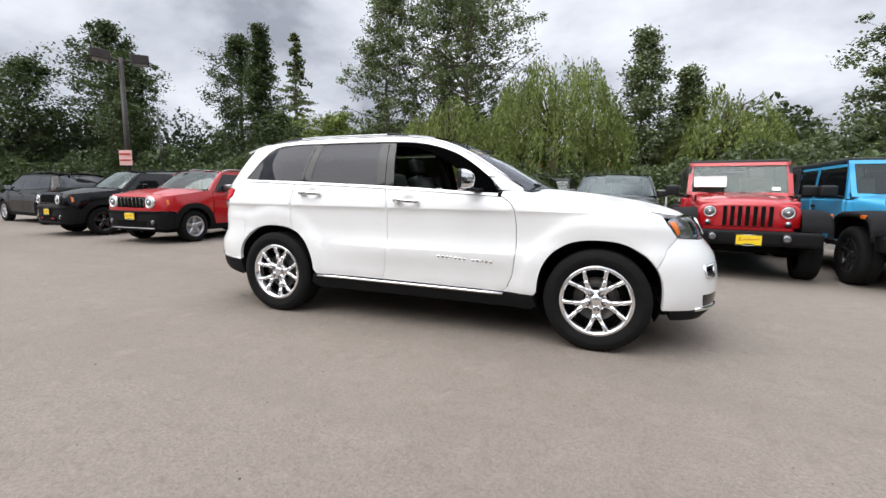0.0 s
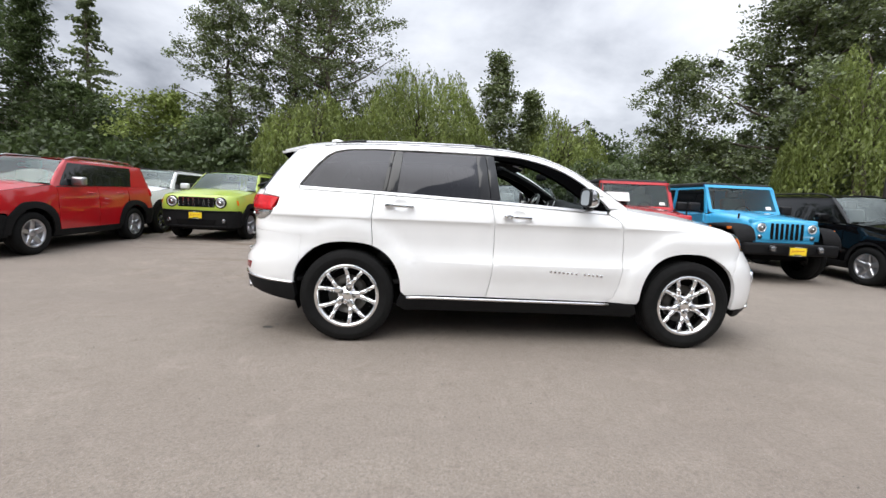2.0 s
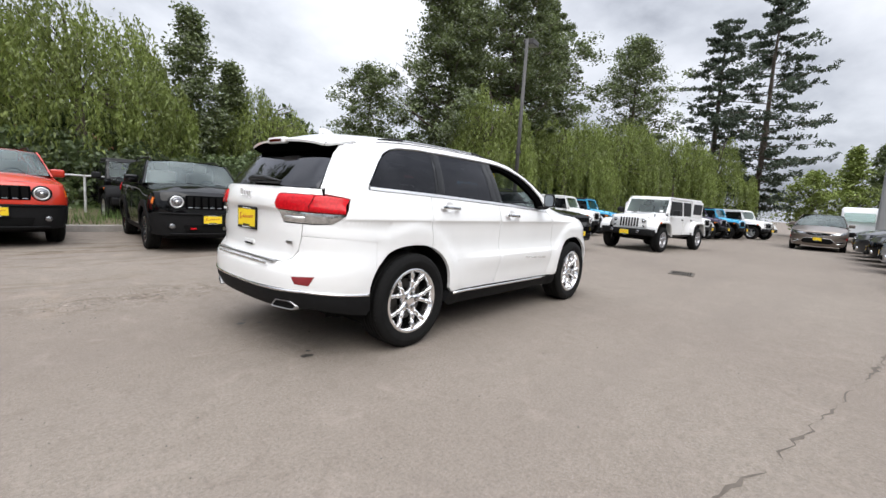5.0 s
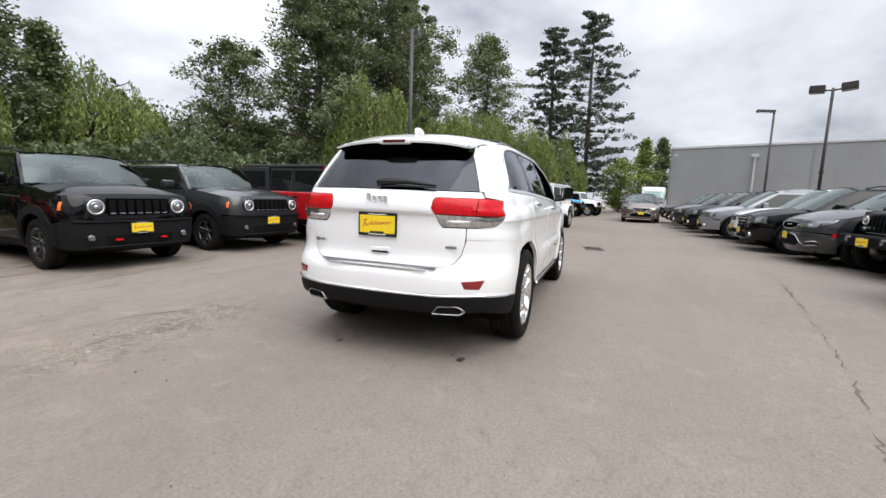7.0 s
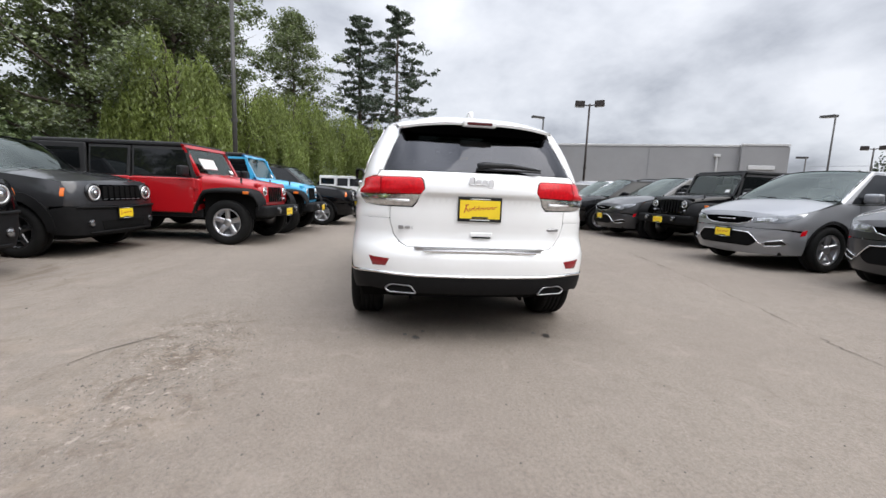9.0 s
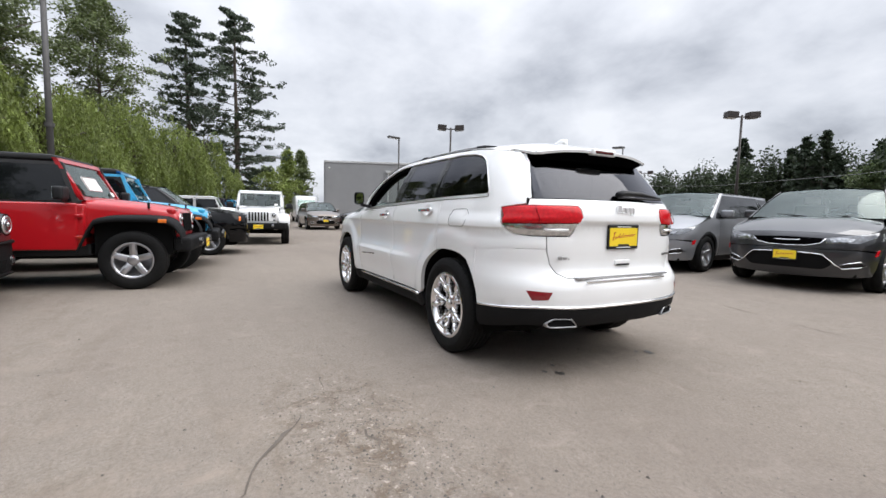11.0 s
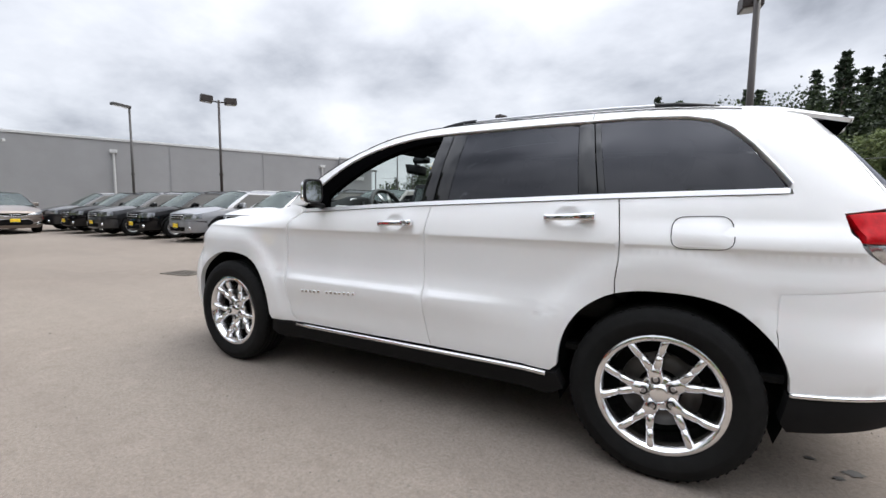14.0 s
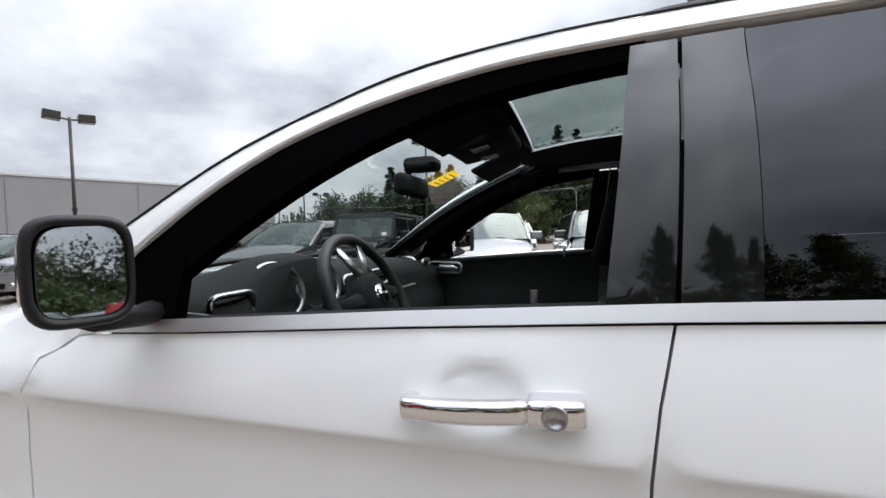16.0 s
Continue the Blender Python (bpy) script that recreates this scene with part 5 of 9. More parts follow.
    # crumbling hollow behind the parking place
    for x, y, rx, ry in ((-2.9, 1.85, 1.3, 0.55), (-2.1, 2.0, 0.9, 0.5)):
        col = mixed(times(patch(x, y, rx, ry), ranged(noise_node(4.5, 10, 0.78, 0.7), 0.50, 0.60, 0, 0.85)), col, (0.118, 0.090, 0.066))
        col = mixed(times(patch(x, y, rx, ry), ranged(noise_node(19, 8, 0.75, 0.3), 0.56, 0.63, 0, 0.8)), col, (0.36, 0.31, 0.262))
        col = mixed(times(patch(x, y, rx, ry), ranged(noise_node(27, 6, 0.7, 0.3), 0.59, 0.65, 0, 0.8)), col, (0.075, 0.058, 0.045))
    nt.links.new(col, b.inputs["Base Color"])
    bp = nt.nodes.new("ShaderNodeBump")
    bp.inputs["Strength"].default_value, bp.inputs["Distance"].default_value = 0.35, 0.006
    nt.links.new(noise_node(110, 4, 0.7), bp.inputs["Height"])
    bp2 = nt.nodes.new("ShaderNodeBump")
    bp2.inputs["Strength"].default_value, bp2.inputs["Distance"].default_value = 0.25, 0.03
    nt.links.new(noise_node(5.5, 6, 0.7), bp2.inputs["Height"])
    nt.links.new(bp.outputs[0], bp2.inputs["Normal"])
    nt.links.new(bp2.outputs[0], b.inputs["Normal"])
    return m


ASPHALT = asphalt_material()
verts, faces = [], []
gx = [-900, -300, -100, -45, -30] + list(range(-22, 41, 2)) + [50, 70, 110, 300, 900]
gy = [-900, -300, -100, -40, -24] + list(np.arange(-14, 16.1, 1.0)) + [22, 40, 100, 300, 900]
for x in gx:
    for y in gy:
        verts.append((x, y, ground_z(x, y)))
for i in range(len(gx) - 1):
    for j in range(len(gy) - 1):
        a = i * len(gy) + j
        faces.append((a, a + len(gy), a + len(gy) + 1, a + 1))
ground = tagged(part("ground", mesh_from("ground", verts, faces, ASPHALT), ASPHALT), "dusty grey-brown worn asphalt of the car lot", "ground", kind="structure")

CONCRETE = material("concrete", (0.36, 0.345, 0.32), rough=0.9, vary=0.18, scale=5, bump=0.3, bump_scale=80, dirt=0.4, dirt_color=(0.2, 0.18, 0.15))
ISLAND_KERB = material("island_kerb", (0.235, 0.21, 0.18), rough=0.9, vary=0.2, scale=5, bump=0.3, bump_scale=80, dirt=0.5, dirt_color=(0.13, 0.11, 0.09))
OLD_CONCRETE = material("old_concrete", (0.14, 0.12, 0.105), rough=0.9, vary=0.25, scale=6, bump=0.3, bump_scale=80)
GRIT = material("loose_grit", (0.15, 0.132, 0.115), rough=0.95, per_island=0.45)
OIL = material("oil_stain", (0.045, 0.04, 0.036), rough=0.5, vary=0.3, scale=20)
CRACK = material("crack_dirt", (0.105, 0.088, 0.072), rough=1.0, vary=0.3, scale=8)
IRON = material("cast_iron", (0.10, 0.085, 0.07), rough=0.7, metal=0.3, vary=0.3, scale=30)
GRASS = material("grass_blades", (0.29, 0.265, 0.075), rough=0.8, per_island=0.45)
GRASS_TALL = material("tall_weeds", (0.17, 0.21, 0.05), rough=0.8, per_island=0.45)
SOIL = material("island_soil", (0.12, 0.10, 0.055), rough=1.0, vary=0.3, scale=6)
STUCCO = material("grey_stucco", (0.285, 0.285, 0.29), rough=0.9, vary=0.07, scale=0.5, bump=0.15, bump_scale=60)
COPING = material("pale_coping", (0.55, 0.55, 0.55), rough=0.6, vary=0.08)
DARK_METAL = material("brown_metal", (0.028, 0.020, 0.017), rough=0.5, vary=0.2, scale=4)
GREY_METAL = material("grey_metal", (0.16, 0.165, 0.17), rough=0.55, vary=0.15, scale=4)
POST_GREY = material("post_grey", (0.055, 0.052, 0.050), rough=0.55, vary=0.15, scale=4)
PALE_METAL = material("pale_pipe", (0.5, 0.5, 0.5), rough=0.5, vary=0.1)
LAMP_GLASS = material("lamp_glass", (0.4, 0.4, 0.38), rough=0.2)
SIGN_FACE = material("sign_face", (0.75, 0.45, 0.42), rough=0.5)

# kerb behind the row, with the planted strip behind it
rk = random.Random(5)
kerb = thing("kerb", Matrix(), "weathered concrete kerb behind the parked cars", "kerb", kind="structure")
x = -22.0
while x < 30.0:
    n = 2.4
    y = 8.75 - 0.06 * (x + 3)
    part("kerb_stone", bm_box(n - 0.012, 0.16, 0.26, (x + n / 2, y + rk.uniform(-0.012, 0.012), 0.02 + rk.uniform(-0.006, 0.006)), 0.02, 2, None, Matrix.Rotation(-0.06, 3, "Z")), CONCRETE, kerb)
    x += n
verts, faces = [], []
xs_b = list(range(-30, 41, 2))
for x in xs_b:
    for k, y0 in enumerate((8.83, 9.6, 11, 13, 16, 22, 34)):
        verts.append((x, y0 - 0.06 * (x + 3), 0.10 + 0.05 * min(k, 1) + 0.06 * noise.noise(Vector((x, y0, 0))) + 0.10 * max(0, k - 2)))
for i in range(len(xs_b) - 1):
    for j in range(6):
        a = i * 7 + j
        faces.append((a, a + 7, a + 8, a + 1))
tagged(part("planting_strip", mesh_from("planting_strip", verts, faces, SOIL), SOIL), "brown soil strip with weeds behind the kerb", "verge", kind="structure")

# planted island with its own kerb
isl = rounded([(-1.95, -6.15), (-3.75, -6.25), (-3.35, -11.6), (-2.0, -11.6)], 0.45, 5)
island = thing("island", Matrix.Translation((0, 0, ground_z(0, -7))), "kerbed island of yellow-green grass round a lamp post", "island", kind="structure")
n_i = len(isl)
cx_i, cy_i = -2.75, -8.9
for k in range(0, n_i, 2):
    bm = bmesh.new()
    seq = [isl[(k + j) % n_i] for j in range(3)]
    rings = []
    for px_, py_ in seq:
        d = Vector((px_ - cx_i, py_ - cy_i)).normalized()
        rings.append([bm.verts.new((px_ + d.x * o, py_ + d.y * o, z)) for o, z in ((0, -0.05), (0, 0.11), (-0.03, 0.15), (-0.13, 0.15), (-0.15, 0.10))])
    for a, b in zip(rings, rings[1:]):
        for j in range(4):
            bm.faces.new((a[j], b[j], b[j + 1], a[j + 1]))
    bmesh.ops.recalc_face_normals(bm, faces=bm.faces)
    part("kerb_stone", bm, ISLAND_KERB, island, "", True)
bm = bmesh.new()
vs = [bm.verts.new((cx_i + (px_ - cx_i) * 0.94, cy_i + (py_ - cy_i) * 0.96, 0.11)) for px_, py_ in isl]
bm.faces.new(vs[::-1])
bmesh.ops.recalc_face_normals(bm, faces=bm.faces)
part("soil_bed", bm, SOIL, island)


def grass_patch(name, outline_fn, count, box, h, seed, mat, label):
    """Blades of grass over an area, three to a tuft."""
    rg = random.Random(seed)
    vs, fs = [], []
    made = 0
    while made < count:
        gx_, gy_ = rg.uniform(box[0], box[2]), rg.uniform(box[1], box[3])
        if not outline_fn(gx_, gy_):
            continue
        made += 1
        z = ground_z(gx_, gy_) + 0.10
        for _ in range(3):
            a, hh, w = rg.uniform(0, math.tau), h * rg.uniform(0.5, 1.3), rg.uniform(0.004, 0.009)
            dx, dy = math.cos(a), math.sin(a)
            lean = rg.uniform(0.1, 0.6) * hh
            o = len(vs)
            vs += [(gx_ - dy * w, gy_ + dx * w, z), (gx_ + dy * w, gy_ - dx * w, z), (gx_ + dx * lean, gy_ + dy * lean, z + hh)]
            fs.append((o, o + 1, o + 2))
    return tagged(part(name, mesh_from(name, vs, fs, mat, False), mat), label, "grass", kind="stuff")


isl_in = [(cx_i + (px_ - cx_i) * 0.90, cy_i + (py_ - cy_i) * 0.94) for px_, py_ in isl]
grass_patch("island_grass", lambda a, b: inside(isl_in, a, b), 11000, (-3.8, -11.7, -1.9, -6.1), 0.12, 7, GRASS, "dry yellow-green grass on the island")
WEED = material("weeds", (0.09, 0.15, 0.035), rough=0.8, per_island=0.5)
grass_patch("verge_weeds", lambda a, b: b > 8.95 - 0.06 * (a + 3) and noise.noise(Vector((a * 0.5, b * 0.5, 2))) > -0.25, 9000, (-14, 7.5, 14, 15.5), 0.34, 8, WEED, "green weeds behind the kerb")

grass_patch("post_weeds", lambda a, b: math.hypot(a + 2.5, b + 8.75) < 0.42 + 0.25 * noise.noise(Vector((a * 3, b * 3, 1))) and math.hypot(a + 2.55, b + 9.0) > 0.3, 600, (-3.6, -9.8, -1.4, -7.6), 0.42, 17, GRASS_TALL, "tall yellow-green weeds round the foot of a lamp post")
# drain grating in the lane
drain = thing("drain_grate", pose(6.05, -1.29, 0.002, 0, 0, 8), "rusty iron drain grating set in the lane", "drain")
part("drain_frame", bm_box(0.62, 0.42, 0.02, (0, 0, -0.008), 0.003, 1), UNDERBODY, drain)
for k in range(9):
    part("grate_bar", bm_box(0.58, 0.022, 0.012, (0, -0.18 + 0.045 * k, 0.004), 0.003, 1), IRON, drain)
for k in range(4):
    part("grate_edge", bm_box(0.64 if k < 2 else 0.03, 0.03 if k < 2 else 0.44, 0.014, ((0, 0, 0.31, -0.31)[k], (0.21, -0.21, 0, 0)[k], 0.004), 0.003, 1), IRON, drain)

# oil spots under the tail


def blot(name, x, y, r, mat, seed, label):
    rr = random.Random(seed)
    bm = bmesh.new()
    vs = [bm.verts.new((x + r * (0.6 + 0.6 * rr.random()) * math.cos(t) * 1.3, y + r * (0.6 + 0.6 * rr.random()) * math.sin(t), 0.004 + ground_z(x, y))) for t in np.linspace(0, math.tau, 14, False)]
    bm.faces.new(vs)
    return tagged(part(name, bm, mat), label, "stain", "oil spots", "stuff")


for k, (x, y, r) in enumerate(((-2.24, 0.42, 0.032), (-2.17, 0.50, 0.02), (-2.20, -0.60, 0.035), (-2.10, 0.36, 0.018), (-2.14, -0.52, 0.016))):
    blot("oil_spot", x, y, r, OIL, 20 + k, "dark oil spot on the asphalt")


def crack(name, pts, width, seed, label, mat=None):
    """A broken, crumbling line in the asphalt."""
    rr = random.Random(seed)
    bm = bmesh.new()
    path = []
    for (x0, y0), (x1, y1) in zip(pts, pts[1:]):
        n = max(2, int(math.hypot(x1 - x0, y1 - y0) / 0.07))
        for k in range(n):
            t = k / n
            path.append((x0 + (x1 - x0) * t + rr.uniform(-0.025, 0.025), y0 + (y1 - y0) * t + rr.uniform(-0.025, 0.025)))
    prev = None
    for k, (x, y) in enumerate(path):
        w = width * rr.uniform(0.1, 1.0) * max(0.0, 0.15 + noise.noise(Vector((k * 0.17, seed * 3.7, 0))) * 1.6)
        d = Vector((path[min(k + 1, len(path) - 1)][0] - path[max(k - 1, 0)][0], path[min(k + 1, len(path) - 1)][1] - path[max(k - 1, 0)][1])).normalized()
        z = ground_z(x, y) + 0.003
        cur = (bm.verts.new((x - d.y * w, y + d.x * w, z)), bm.verts.new((x + d.y * w, y - d.x * w, z)))
        if prev:
            bm.faces.new((prev[0], prev[1], cur[1], cur[0]))
        prev = cur
    bmesh.ops.recalc_face_normals(bm, faces=bm.faces)
    return tagged(part(name, bm, mat or CRACK), label, "crack", "cracks", "stuff")


crack("crack", [(-3.8, -2.70), (-2.6, -2.85), (-1.2, -3.28), (0.7, -3.70), (2.4, -4.05), (4.5, -4.4), (9, -4.5)], 0.030, 1, "crumbling crack along the edge of the lane")
crack("crack", [(-2.75, 2.52), (-2.46, 2.40), (-2.2, 2.22), (-1.84, 2.0), (-1.5, 1.93)], 0.026, 6, "crumbling crack in the worn hollow")
crack("crack", [(-3.3, 1.62), (-2.9, 1.70), (-2.6, 1.88), (-2.3, 1.90)], 0.018, 8, "crumbling crack in the worn hollow")
rg = random.Random(9)
vs, fs = [], []
for k in range(7000):
    x, y = rg.gauss(-2.0, 4.5), rg.gauss(0.0, 4.0)
    if k > 5200:
        x, y = rg.gauss(-2.6, 0.55), rg.gauss(1.9, 0.26)
    s = rg.uniform(0.002, 0.0065) * (1.8 if rg.random() < 0.04 else 1)
    o, z, a = len(vs), ground_z(x, y), rg.uniform(0, 3)
    c, d = math.cos(a) * s, math.sin(a) * s
    vs += [(x + c, y + d, z), (x - d, y + c, z), (x - c, y - d, z), (x + d, y - c, z), (x + s * 0.2, y, z + s * 0.9)]
    fs += [(o, o + 1, o + 4), (o + 1, o + 2, o + 4), (o + 2, o + 3, o + 4), (o + 3, o, o + 4)]
tagged(part("loose_stones", mesh_from("loose_stones", vs, fs, GRIT, False), GRIT), "small loose stones scattered over the asphalt", "gravel", kind="stuff")

# long grey building
A_, B_, C_ = Vector((32.8, -6.0)), Vector((24.8, -25.3)), Vector((23.8, -27.9))
HALL_H = 5.28
hall = thing("warehouse", Matrix(), "long grey stucco building with a pale roof edge", "building")
along = (B_ - A_).normalized()
deep = Vector((-along.y, along.x))
deep = deep if deep.x > 0 else -deep


def wall_run(name, p, q, h, parent, mat, label):
    d = (q - p)
    m = Matrix.Translation((p.x, p.y, 0)) @ Matrix.Rotation(math.atan2(d.y, d.x), 4, "Z")
    bm = bm_box(d.length, 0.3, h, (d.length / 2, 0, h / 2), 0.01, 1)
    bm.transform(m)
    return part(name, bm, mat, parent, label)


wall_run("wall", A_, B_, HALL_H, hall, STUCCO, "grey stucco wall")
wall_run("wall", B_ - along * 0.2 - deep * 0.35, C_ - deep * 0.35, HALL_H + 0.06, hall, STUCCO, "grey stucco wall")
wall_run("wall", A_ + deep * 30, A_, HALL_H, hall, STUCCO, "grey stucco wall")
wall_run("wall", C_ - deep * 0.35, C_ + deep * 30, HALL_H, hall, STUCCO, "grey stucco wall")
wall_run("coping", A_ - along * 0.1 - deep * 0.05, B_ - deep * 0.05, 0.16, hall, COPING, "pale metal coping").location.z = HALL_H
wall_run("coping", B_ - along * 0.2 - deep * 0.40, C_ - deep * 0.40 + along * 0.1, 0.14, hall, COPING, "pale metal coping").location.z = HALL_H + 0.06
bm = bmesh.new()
bm.faces.new([bm.verts.new((p.x, p.y, HALL_H - 0.3)) for p in (A_, B_, C_, C_ + deep * 30, A_ + deep * 30)])
part("roof", bm, COPING, hall)
for d in (5.3, 19.2):
    p = A_ + along * d - deep * 0.26
    part("downpipe", bm_tube((p.x, p.y, 0), (p.x, p.y, HALL_H - 0.75), 0.07), PALE_METAL, hall, "pale downpipe")
    part("pipe_head", bm_box(0.22, 0.4, 0.22, (p.x, p.y, HALL_H - 0.68), 0.02, 1, None, Matrix.Rotation(math.atan2(along.y, along.x) + 1.57, 3, "Z")), PALE_METAL, hall)
for d in (8.4, 14.5):
    p = A_ + along * d - deep * 0.17
    part("wall_joint", bm_box(0.05, 0.05, HALL_H - 0.05, (p.x, p.y, HALL_H / 2), 0, 1, None, Matrix.Rotation(math.atan2(along.y, along.x), 3, "Z")), STUCCO, hall)
p = A_ - deep * 0.3 + along * 0.3
part("camera_box", bm_box(0.25, 0.14, 0.14, (p.x - 0.2, p.y, HALL_H - 0.5), 0.03, 2), PALE_METAL, hall, "small pale fixture on the corner")
wd = C_ - along * 1.6 - deep * 0.56
part("window", bm_box(0.12, 1.7, 0.30, (wd.x, wd.y, 3.75), 0.02, 1, None, Matrix.Rotation(math.atan2(along.y, along.x) + 1.57, 3, "Z")), COPING, hall, "pale framed window band")


def lamp_post(x, y, h, heads, mat, label, turn=0.0, r=0.06, base=0.0, arm=0.30, size=(0.52, 0.42, 0.30), droop=4):
    """A post with box lamps on short arms. heads: angles of the arms in degrees."""
    post = thing("lamp_post", pose(x, y, ground_z(x, y), 0, 0, turn), label, "lamp post", "lot lamp posts")
    part("pole", bm_tube((0, 0, base), (0, 0, h), r * 1.15, r * 0.85, 14), mat, post, "", True)
    if base:
        part("footing", bm_lathe([(0.001, base + 0.01), (0.26, base + 0.01), (0.29, base - 0.03), (0.30, -0.02)], 24, "z"), OLD_CONCRETE, post, "dark weathered concrete footing", True)
        part("base_plate", bm_box(0.3, 0.3, 0.04, (0, 0, base + 0.02), 0.005, 1), mat, post)
    part("collar", bm_lathe([(r * 1.5, h * 0.42), (r * 1.5, h * 0.42 + 0.12)], 12, "z"), mat, post, "", True)
    for a in heads:
        c, s = math.cos(radians(a)), math.sin(radians(a))
        ar = part("arm", bm_tube((0, 0, h - 0.10), (c * arm, s * arm, h - 0.06), 0.035), mat, post)
        rot = Matrix.Rotation(radians(a), 3, "Z") @ Matrix.Rotation(radians(-droop), 3, "Y")
        at = Vector((c * (arm + size[0] / 2 - 0.04), s * (arm + size[0] / 2 - 0.04), h))
        head = part("lamp_head", bm_box(*size, at, 0.025, 2, None, rot), mat, post, "dark box lamp")
        part("lamp_lens", bm_box(size[0] * 0.8, size[1] * 0.8, 0.02, at + rot @ Vector((0, 0, -size[2] / 2 - 0.004)), 0.004, 1, None, rot), LAMP_GLASS, head)
    return post


lamp_post(18.35, -10.1, 6.2, (65, 245), DARK_METAL, "brown metal lamp post with two box lamps")
lamp_post(28.9, -11.1, 7.2, (90,), POST_GREY, "thin grey lamp post with a flat lamp", arm=0.0, size=(1.0, 0.4, 0.16), r=0.07)
lamp_post(-2.63, -9.0, 5.9, (98, 278), DARK_METAL, "brown metal lamp post on a concrete footing", r=0.075, base=0.40)
lamp_post(12.0, 6.65, 8.0, (10,), POST_GREY, "tall grey lamp post with one box lamp", r=0.08, arm=0.2, size=(0.7, 0.4, 0.2))
post_d = lamp_post(-13.7, 6.0, 5.45, (56, 236), DARK_METAL, "brown metal lamp post with two box lamps and a sign", r=0.08)
part("sign_plate", bm_box(0.46, 0.02, 0.50, (0.05, -0.12, 2.2), 0.003, 1, None, Matrix.Rotation(0.25, 3, "Z")), SIGN_FACE, post_d, "small white and red sign")
part("sign_bar", bm_box(0.40, 0.008, 0.06, (0.05, -0.14, 2.32), 0, 1, None, Matrix.Rotation(0.25, 3, "Z")), PLATE_RED, post_d)
part("sign_bar", bm_box(0.40, 0.008, 0.05, (0.05, -0.14, 2.12), 0, 1, None, Matrix.Rotation(0.25, 3, "Z")), PLATE_RED, post_d)
lamp_post(7.5, -20.4, 6.2, (60, 240), DARK_METAL, "brown metal lamp post with two box lamps")
lamp_post(21.0, -28.5, 7.1, (0,), POST_GREY, "thin grey lamp post with a flat lamp", arm=0.0, size=(1.0, 0.4, 0.16))
lamp_post(24.0, -35.5, 5.6, (40, 220), DARK_METAL, "brown metal lamp post with two box lamps")
lamp_post(27.0, -33.0, 5.0, (0,), POST_GREY, "thin grey lamp post with a flat lamp", arm=0.0, size=(0.8, 0.4, 0.16))
lamp_post(-23.5, 14.5, 6.0, (), POST_GREY, "bare grey pole among the trees")

# ---- the other cars ----
CAR_GLASS = material("car_glass", (0.006, 0.007, 0.008), rough=0.03, spec=0.5)
SCREEN_GLASS = glass_material("screen_glass", (0.84, 0.97, 0.92), 0.65, 0.085, (0.90, 1.0, 0.96))
UPRIGHT_GLASS = glass_material("upright_glass", (0.84, 0.97, 0.92), 0.7, 0.06, (0.90, 1.0, 0.96))
COLORS = {
    "red": paint("red_paint", (0.42, 0.007, 0.012)), "orange": paint("orange_paint", (0.56, 0.036, 0.016)), "green": paint("lime_paint", (0.36, 0.47, 0.065)),
    "blue": paint("sky_blue_paint", (0.05, 0.37, 0.64)), "white": paint("plain_white_paint", (0.78, 0.78, 0.78)), "black": paint("black_paint", (0.003, 0.003, 0.0035), rough=0.3, coat=0.7, spec=0.0),
    "grey": paint("granite_paint", (0.040, 0.040, 0.043), 0.5), "silver": paint("silver_paint", (0.26, 0.265, 0.28), 0.4), "brown": paint("taupe_paint", (0.17, 0.14, 0.12), 0.6),
    "purple": paint("plum_paint", (0.03, 0.016, 0.06)), "dark": paint("slate_paint", (0.028, 0.029, 0.032), 0.5), "wine": paint("wine_paint", (0.16, 0.012, 0.016)),
}


def tyre_low(r, rim_r, w):
    h = w / 2
    return bm_lathe([(rim_r, -h * 0.8), ((r + rim_r) / 2, -h), (r - 0.02, -h * 0.93), (r, -h * 0.7), (r, -h * 0.05), (r - 0.008, 0.0), (r, h * 0.05), (r, h * 0.7), (r - 0.02, h * 0.93), ((r + rim_r) / 2, h), (rim_r + 0.01, h * 0.92), (rim_r, h * 0.8)], 30)


def wheel_low(parent, x, y, r, rim_r, w, style, rim_mat):
    out = 1 if y > 0 else -1
    tyre = part("wheel", tyre_low(r, rim_r, w), RUBBER, parent, "black rubber tyre on its rim", True)
    tyre.matrix_basis = pose(x, y - out * w / 2, r, 0, 0, 0 if out > 0 else 180)
    h = w / 2
    part("rim", bm_lathe([(rim_r + 0.006, h * 0.88), (rim_r - 0.012, h * 0.93), (rim_r - 0.03, h * 0.5), (rim_r - 0.04, -h * 0.2), (0.001, -h * 0.2)], 30), rim_mat, tyre, "", True)
    bm = bmesh.new()
    n, sw = {"five": (5, 0.075), "ten": (10, 0.03), "seven": (7, 0.05)}[style]
    for k in range(n):
        a = k / n * math.tau + math.pi / 2
        spoke_bar(bm, a, 0.04, a, rim_r - 0.01, sw * 1.1, sw, h * 0.62, h * 0.84, 0.04)
    bmesh.ops.recalc_face_normals(bm, faces=bm.faces)
    part("spokes", bm, rim_mat, tyre)
    part("hub_cap", bm_lathe([(0.075, h * 0.4), (0.07, h * 0.7), (0.03, h * 0.74), (0.001, h * 0.75)], 16), rim_mat, tyre, "", True)
    return tyre


def front_plate(parent, x, z, y=0.0):
    dealer_plate(parent, Matrix.Translation((x, y, z)) @ Matrix(((0, 0, 1, 0), (1, 0, 0, 0), (0, 1, 0, 0), (0, 0, 0, 1))), 0.29, 0.14)


